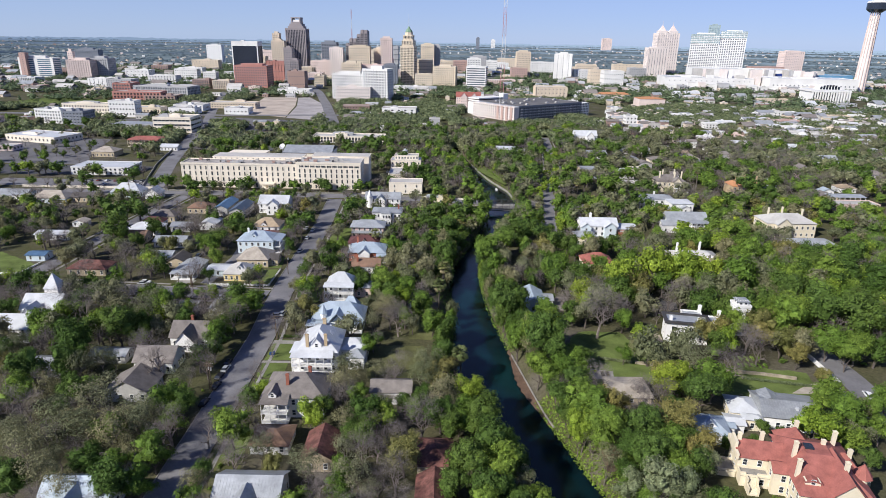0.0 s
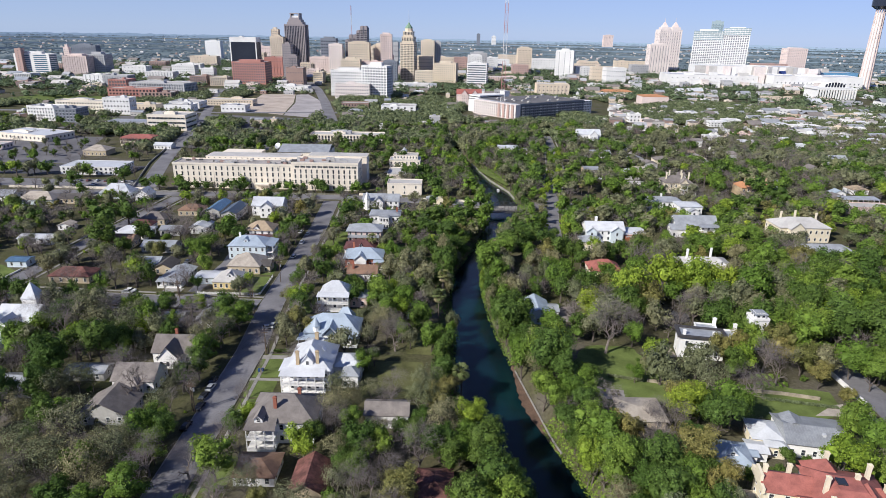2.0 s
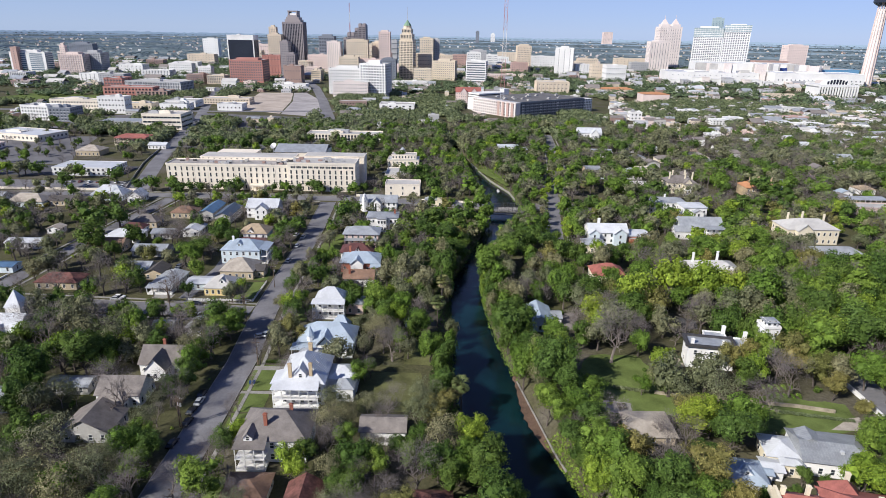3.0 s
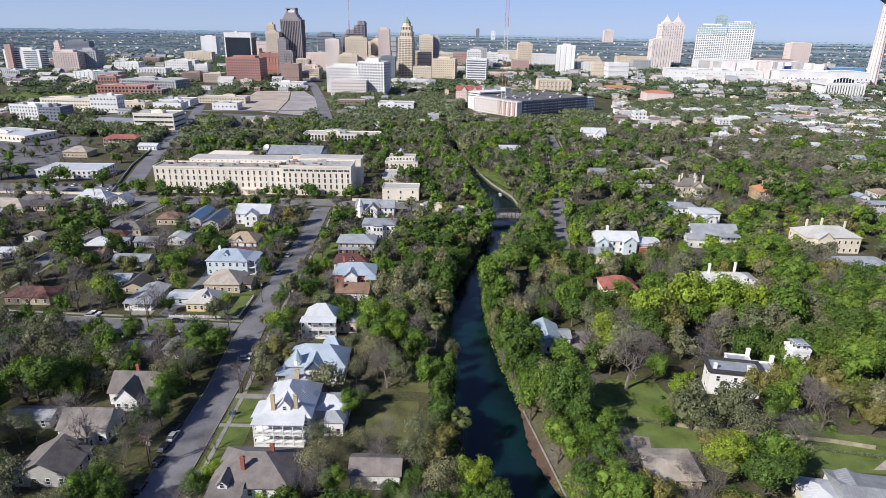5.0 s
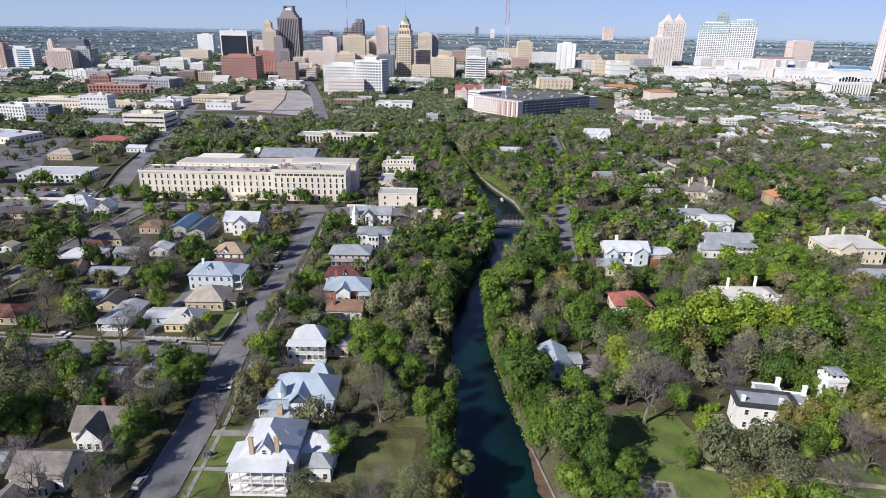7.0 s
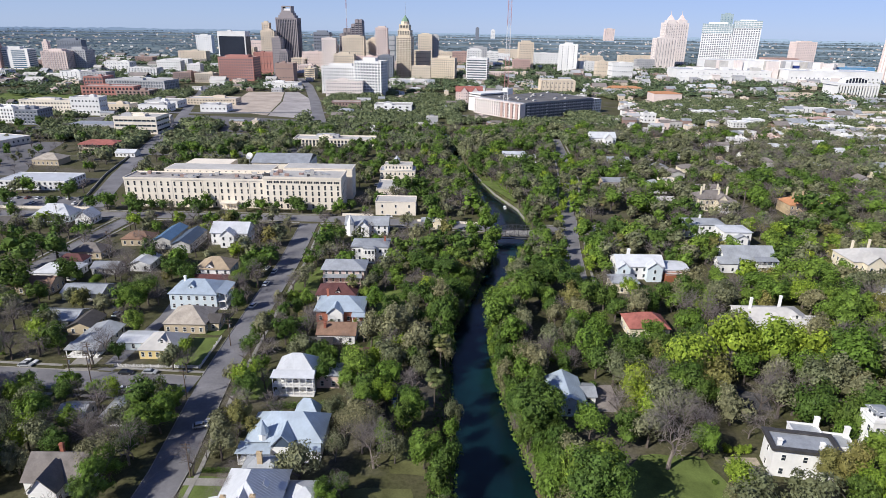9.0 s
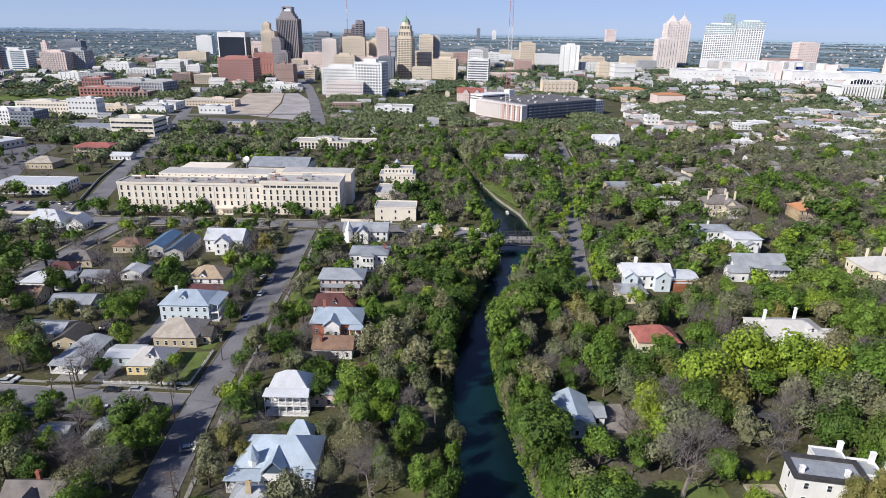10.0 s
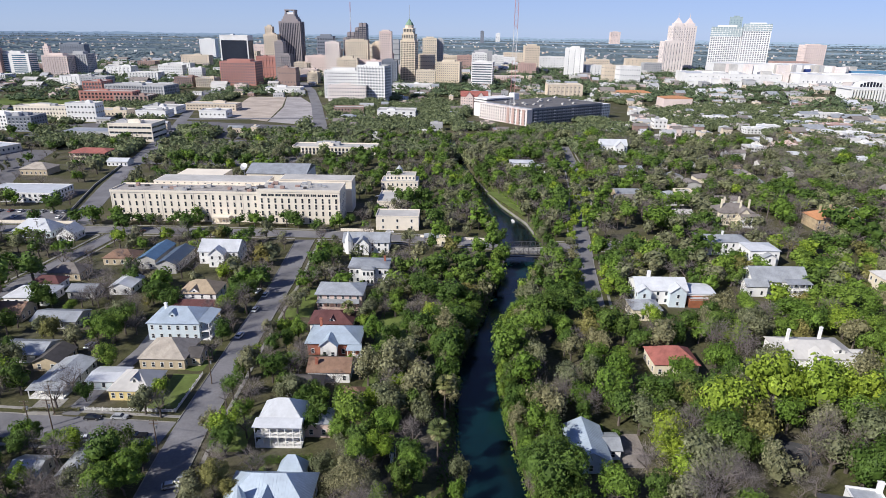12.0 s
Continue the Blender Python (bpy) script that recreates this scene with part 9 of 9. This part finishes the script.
# ---- cars ----
def car(x, y, turn, paint, label, truck=False, far=False):
    c = thing("pickup_truck" if truck else "parked_car", (x, y, 0.05), label, "pickup" if truck else "car", "parked cars", turn)
    L, w = (5.4, 1.9) if truck else (4.5, 1.8)
    s = Shape()
    prof = [(-L / 2, 0.35), (-L / 2, 0.75), (-L / 2 + 0.12, 0.9), (L / 2 - 1.1, 0.95), (L / 2 - 0.1, 0.75), (L / 2, 0.6), (L / 2, 0.35)]
    n = len(prof)
    v = [(a, -w / 2, b) for a, b in prof] + [(a, w / 2, b) for a, b in prof]
    s.poly(v, [tuple(range(n - 1, -1, -1)), tuple(range(n, 2 * n))] + [(i, (i + 1) % n, (i + 1) % n + n, i + n) for i in range(n)])
    put("body", s.mesh("body", M[paint]), c)
    a0, a1, b0, b1 = (-0.3, 1.5, 0.1, 1.1) if truck else (-1.9, 1.2, -1.4, 0.5)
    g = Shape().poly([(a0, -w / 2 + 0.06, 0.9), (a1, -w / 2 + 0.06, 0.92), (a1, w / 2 - 0.06, 0.92), (a0, w / 2 - 0.06, 0.9), (b0, -w / 2 + 0.22, 1.42), (b1, -w / 2 + 0.22, 1.42), (b1, w / 2 - 0.22, 1.42), (b0, w / 2 - 0.22, 1.42)], [(0, 1, 5, 4), (1, 2, 6, 5), (2, 3, 7, 6), (3, 0, 4, 7), (4, 5, 6, 7)])
    put("cabin_glass", g.mesh("cabin_glass", M["glass"]), c)
    put("roof", Shape().box(b0 + 0.02, b1 - 0.02, -w / 2 + 0.22, w / 2 - 0.22, 1.42, 1.47, slope=0.02).mesh("roof", M[paint]), c)
    for wx in (-L / 2 + 0.85, L / 2 - 0.9):
        for wy in (-w / 2 + 0.1, w / 2 - 0.1):
            t = put("wheel", Shape().tube((wx, wy - 0.11, 0.33), (wx, wy + 0.11, 0.33), 0.33, 0.33, 12).mesh("wheel", M["rubber"]), c)
            if far:
                continue
            put("rim", Shape().tube((wx, wy - 0.12, 0.33), (wx, wy + 0.12, 0.33), 0.18, 0.18, 8).mesh("rim", M["rail"]), t)
    for wy in () if far else (-w / 2 + 0.35, w / 2 - 0.35):
        put("headlight", Shape().box(L / 2 - 0.06, L / 2 + 0.02, wy - 0.2, wy + 0.2, 0.56, 0.7).mesh("headlight", M["c_silver"]), c)


car(-98.4, 249.2, 0, "c_black", "black sedan parked at the kerb")
car(-91.1, 249.7, 0, "c_silver", "silver sedan parked at the kerb")
car(-82.3, 241.6, 180, "c_black", "dark pickup truck parked on the cross street", True)
car(-95.1, 239.7, 20, "c_white", "white car parked on a drive")
car(-73.3, 299.7, 80, "c_white", "white car parked in the street")
car(-74.3, 321.4, 85, "c_white", "white sedan parked along the street")
car(-74.3, 335.5, 85, "c_white", "white car parked along the street")
car(-57.2, 300.3, 0, "c_black", "black car on a driveway")
car(-121.9, 290.3, 85, "c_white", "white van in a back yard")
car(-65.0, 222.8, 20, "c_silver", "silver car on a side drive")
car(-71.9, 184.9, 85, "c_black", "dark car parked in tree shade")
car(-71.7, 176.2, 85, "c_black", "black car parked in the shade")
car(-71.3, 181.1, 85, "c_silver", "grey car parked under bare trees")
car(-70.8, 170.6, 85, "c_black", "dark car under trees")
car(-71.0, 161.1, 85, "c_black", "black car in deep tree shade")
car(135.6, 171.6, 80, "c_white", "white van driving past the garden wall")
car(90.3, 251.3, 0, "c_black", "dark car parked in a garden drive")
car(-63.5, 224.5, 80, "c_silver", "silver car at the junction")
car(-132.3, 252.9, 0, "c_silver", "silver car parked on the cross street")
car(-140.4, 246.0, 0, "c_black", "black car parked on the cross street")
car(-132.0, 254.7, 0, "c_white", "white car on the cross street")
car(-78.7, 339.2, 85, "c_white", "white car parked along the street")
car(-80.1, 356.6, 85, "c_silver", "silver car parked along the street")
car(77.1, 406.8, 70, "c_white", "white car on the river street")
car(-135.3, 416.6, 5, "c_black", "black car on the avenue")
car(-164.4, 417.0, 5, "c_red", "red car on the avenue")
car(-31.0, 422.5, 0, "c_white", "white car parked by the cream building")
car(-45.3, 496.4, 0, "c_silver", "silver car on the terrace yard")
for i in range(14):
    if i % 4 != 2:
        car(-222 - i * 3.2, 439 + (i % 2) * 11, 90, ("c_white", "c_silver", "c_black", "c_red")[i % 4 if i % 3 else 0], "car parked in a row on the car park", far=True)
for i in range(14):
    if i % 5 != 1:
        car(-250 - i * 3.1, 478 + (i % 2) * 14, 90, ("c_white", "c_silver", "c_black", "c_blue")[i % 4], "car parked in a row on the dark parking lot", far=True)

# ---- poles and cables ----
def utility_pole(x, y, h=10.0, lean=0.0, turn=0.0):
    p = thing("utility_pole", (x, y, 0), "weathered wooden utility pole with crossarms", "utility pole", "utility poles", turn)
    put("pole", Shape().tube((0, 0, -0.2), (lean, 0, h), 0.17, 0.12, 7).mesh("pole", M["wood"]), p)
    for z in (h - 0.5, h - 1.4):
        put("crossarm", Shape().box(-1.2, 1.2, -0.06, 0.06, z - 0.07, z + 0.07).mesh("crossarm", M["wood"]), p)
    for u in (-1.1, -0.5, 0.5, 1.1):
        put("insulator", Shape().tube((u, 0, h - 0.43), (u, 0, h - 0.22), 0.06, 0.05, 5).mesh("insulator", M["rail"]), p)
    put("transformer", Shape().tube((0.38, 0.1, h - 2.9), (0.38, 0.1, h - 1.9), 0.26, 0.26, 8).mesh("transformer", M["rail"]), p)


POLES = [(-110.1, 250.7), (-111.8, 242.9), (-74.0, 235.7), (-106.5, 243.9), (-60.2, 202.9), (-71.4, 168.4), (-79.0, 217.3), (-72.2, 168.9), (-71.9, 268.3), (-160.0, 359.3), (-211.7, 404.7), ]
for px_, py_ in POLES:
    utility_pole(px_, py_)


def cable(a, b, sag=0.8):
    s = Shape()
    a, b = Vector(a), Vector(b)
    pts = [a.lerp(b, i / 8) - Vector((0, 0, sag * 4 * (i / 8) * (1 - i / 8))) for i in range(9)]
    rings = [[p + Vector((0.022 * math.sin(2.1 * k), 0, 0.022 * math.cos(2.1 * k))) for k in range(3)] for p in pts]
    s.poly([v for r in rings for v in r], [(3 * i + k, 3 * i + (k + 1) % 3, 3 * i + 3 + (k + 1) % 3, 3 * i + 3 + k) for i in range(8) for k in range(3)])
    tagged(put("cable", s.mesh("cable", M["steel"])), "thin dark overhead cable between poles", "cable", "overhead cables")


for p, q in zip(POLES, POLES[1:]):
    if math.hypot(p[0] - q[0], p[1] - q[1]) < 60:
        for off in (-1.1, 0.5):
            cable((p[0] + off, p[1], 9.8), (q[0] + off, q[1], 9.8))

# ---- garden things ----
for i in range(4):
    x, y = 54 + (i % 2) * 1.6, 181.4 + (i // 2) * 1.8
    p = thing("planter", (x, y, 0.09), "dark square garden planter on the terrace", "planter", "terrace planters")
    put("box", Shape().box(-0.5, 0.5, -0.5, 0.5, 0, 0.5, slope=-0.06).mesh("box", M["steel"]), p)
    put("soil", Shape().box(-0.44, 0.44, -0.44, 0.44, 0.5, 0.54).mesh("soil", M["ground"]), p)
for i in range(10):
    hx, hy = 103 + (i % 5) * 2.2, 189.5 + (i // 5) * 5
    p = thing("clipped_hedge", (hx, hy, 0), "clipped low box hedge of the formal garden", "hedge", "formal garden hedges")
    put("foliage", LOW["green"][i % 4], p, (0, 0, 0.4), size=(0.9, 2.2, 0.6))
for x, y in ((-59.3, 191.6), (-58.3, 192.0)):
    t = thing("wheeled_bin", (x, y, 0.06), "blue plastic wheeled bin on the verge", "bin", "bins at the kerb")
    put("body", Shape().box(-0.32, 0.32, -0.36, 0.36, 0.1, 1.0, slope=-0.05).mesh("body", M["c_blue"]), t)
    put("lid", Shape().box(-0.4, 0.4, -0.44, 0.42, 1.0, 1.08, slope=0.03).mesh("lid", M["c_blue"]), t)
    for sx in (-0.3, 0.3):
        put("wheel", Shape().tube((sx - 0.04, 0.3, 0.12), (sx + 0.04, 0.3, 0.12), 0.12, 0.12, 10).mesh("wheel", M["rubber"]), t)
def hedge_row(x0, y0, x1, y1, h, w, mat, label, seed):
    """A long low hedge of small leaves along a line."""
    rng = np.random.default_rng(seed)
    n = int(math.hypot(x1 - x0, y1 - y0) * 130)
    k, d = rng.random(n), rng.normal(0, 1, (n, 3))
    d[:, 2] = np.abs(d[:, 2])
    d /= np.linalg.norm(d, axis=1)[:, None]
    u = Vector((y0 - y1, x1 - x0, 0)).normalized()
    across = rng.uniform(-w / 2, w / 2, n)
    pos = np.stack([x0 + (x1 - x0) * k + u.x * across, y0 + (y1 - y0) * k + u.y * across, h * (0.35 + 0.65 * rng.random(n)) + 0.1 * np.sin(k * 40)], 1)
    v, f = leaves_at(pos, d, 0.16, rng)
    tagged(put("hedge", mesh_of("hedge", v.tolist(), f.tolist(), [M[mat]])), label, "hedge", "garden hedges")


hedge_row(54.8, 193, 66, 190, 0.8, 1.4, "pale", "pale green low hedge across the garden lawn", 1)
hedge_row(100, 181, 121, 176.5, 0.8, 1.4, "pale", "pale green low hedge below the garden wall", 2)
hedge_row(-49, 231.5, -33, 232.5, 2.0, 2.6, "oak", "tall dark green hedge before the gallery house", 3)
hedge_row(-58, 204.5, -50.5, 204.8, 1.2, 1.4, "oak", "dark green garden hedge beside a drive", 4)
hedge_row(-120, 252.2, -104, 252.8, 1.1, 1.0, "olive", "olive hedge along the pavement", 5)
t = thing("playset", (-13, 236, 0), "blue and white garden play set with a slide", "play set")
put("platform", Shape().box(-0.8, 0.8, -0.8, 0.8, 1.2, 1.3).mesh("platform", M["c_blue"]), t)
for sx in (-0.75, 0.75):
    for sy in (-0.75, 0.75):
        put("post", Shape().box(sx - 0.06, sx + 0.06, sy - 0.06, sy + 0.06, 0, 2.4).mesh("post", M["white"]), t)
put("slide", Shape().slab([(-0.4, -0.8, 1.3), (0.4, -0.8, 1.3), (0.4, -3.2, 0.2), (-0.4, -3.2, 0.2)], 0.08).mesh("slide", M["white"]), t)
t = thing("river_boat", (float(river_x(462) + 6), 462, WATER), "small white boat moored at the river wall", "boat")
put("hull", Shape().poly([(-0.9, -3, 0.6), (0.9, -3, 0.6), (1.0, 1.5, 0.6), (0, 3.4, 0.7), (-1.0, 1.5, 0.6), (-0.6, -2.8, -0.1), (0.6, -2.8, -0.1), (0.6, 1.5, -0.1), (0, 2.6, -0.1), (-0.6, 1.5, -0.1)], [(0, 1, 6, 5), (1, 2, 7, 6), (2, 3, 8, 7), (3, 4, 9, 8), (4, 0, 5, 9), (4, 3, 2, 1, 0), (5, 6, 7, 8, 9)]).mesh("hull", M["white"]), t)
put("bench", Shape().box(-0.7, 0.7, -1, -0.6, 0.61, 0.8).mesh("bench", M["wood"]), t)
b = House("river_hut", "small brown-roofed boathouse on the river bank", 46, 137, category="hut")
b.block(43.5, 48.5, 133.5, 139, 2.4, 1.4, "gable_y", "wood", "r_brown", win=False)
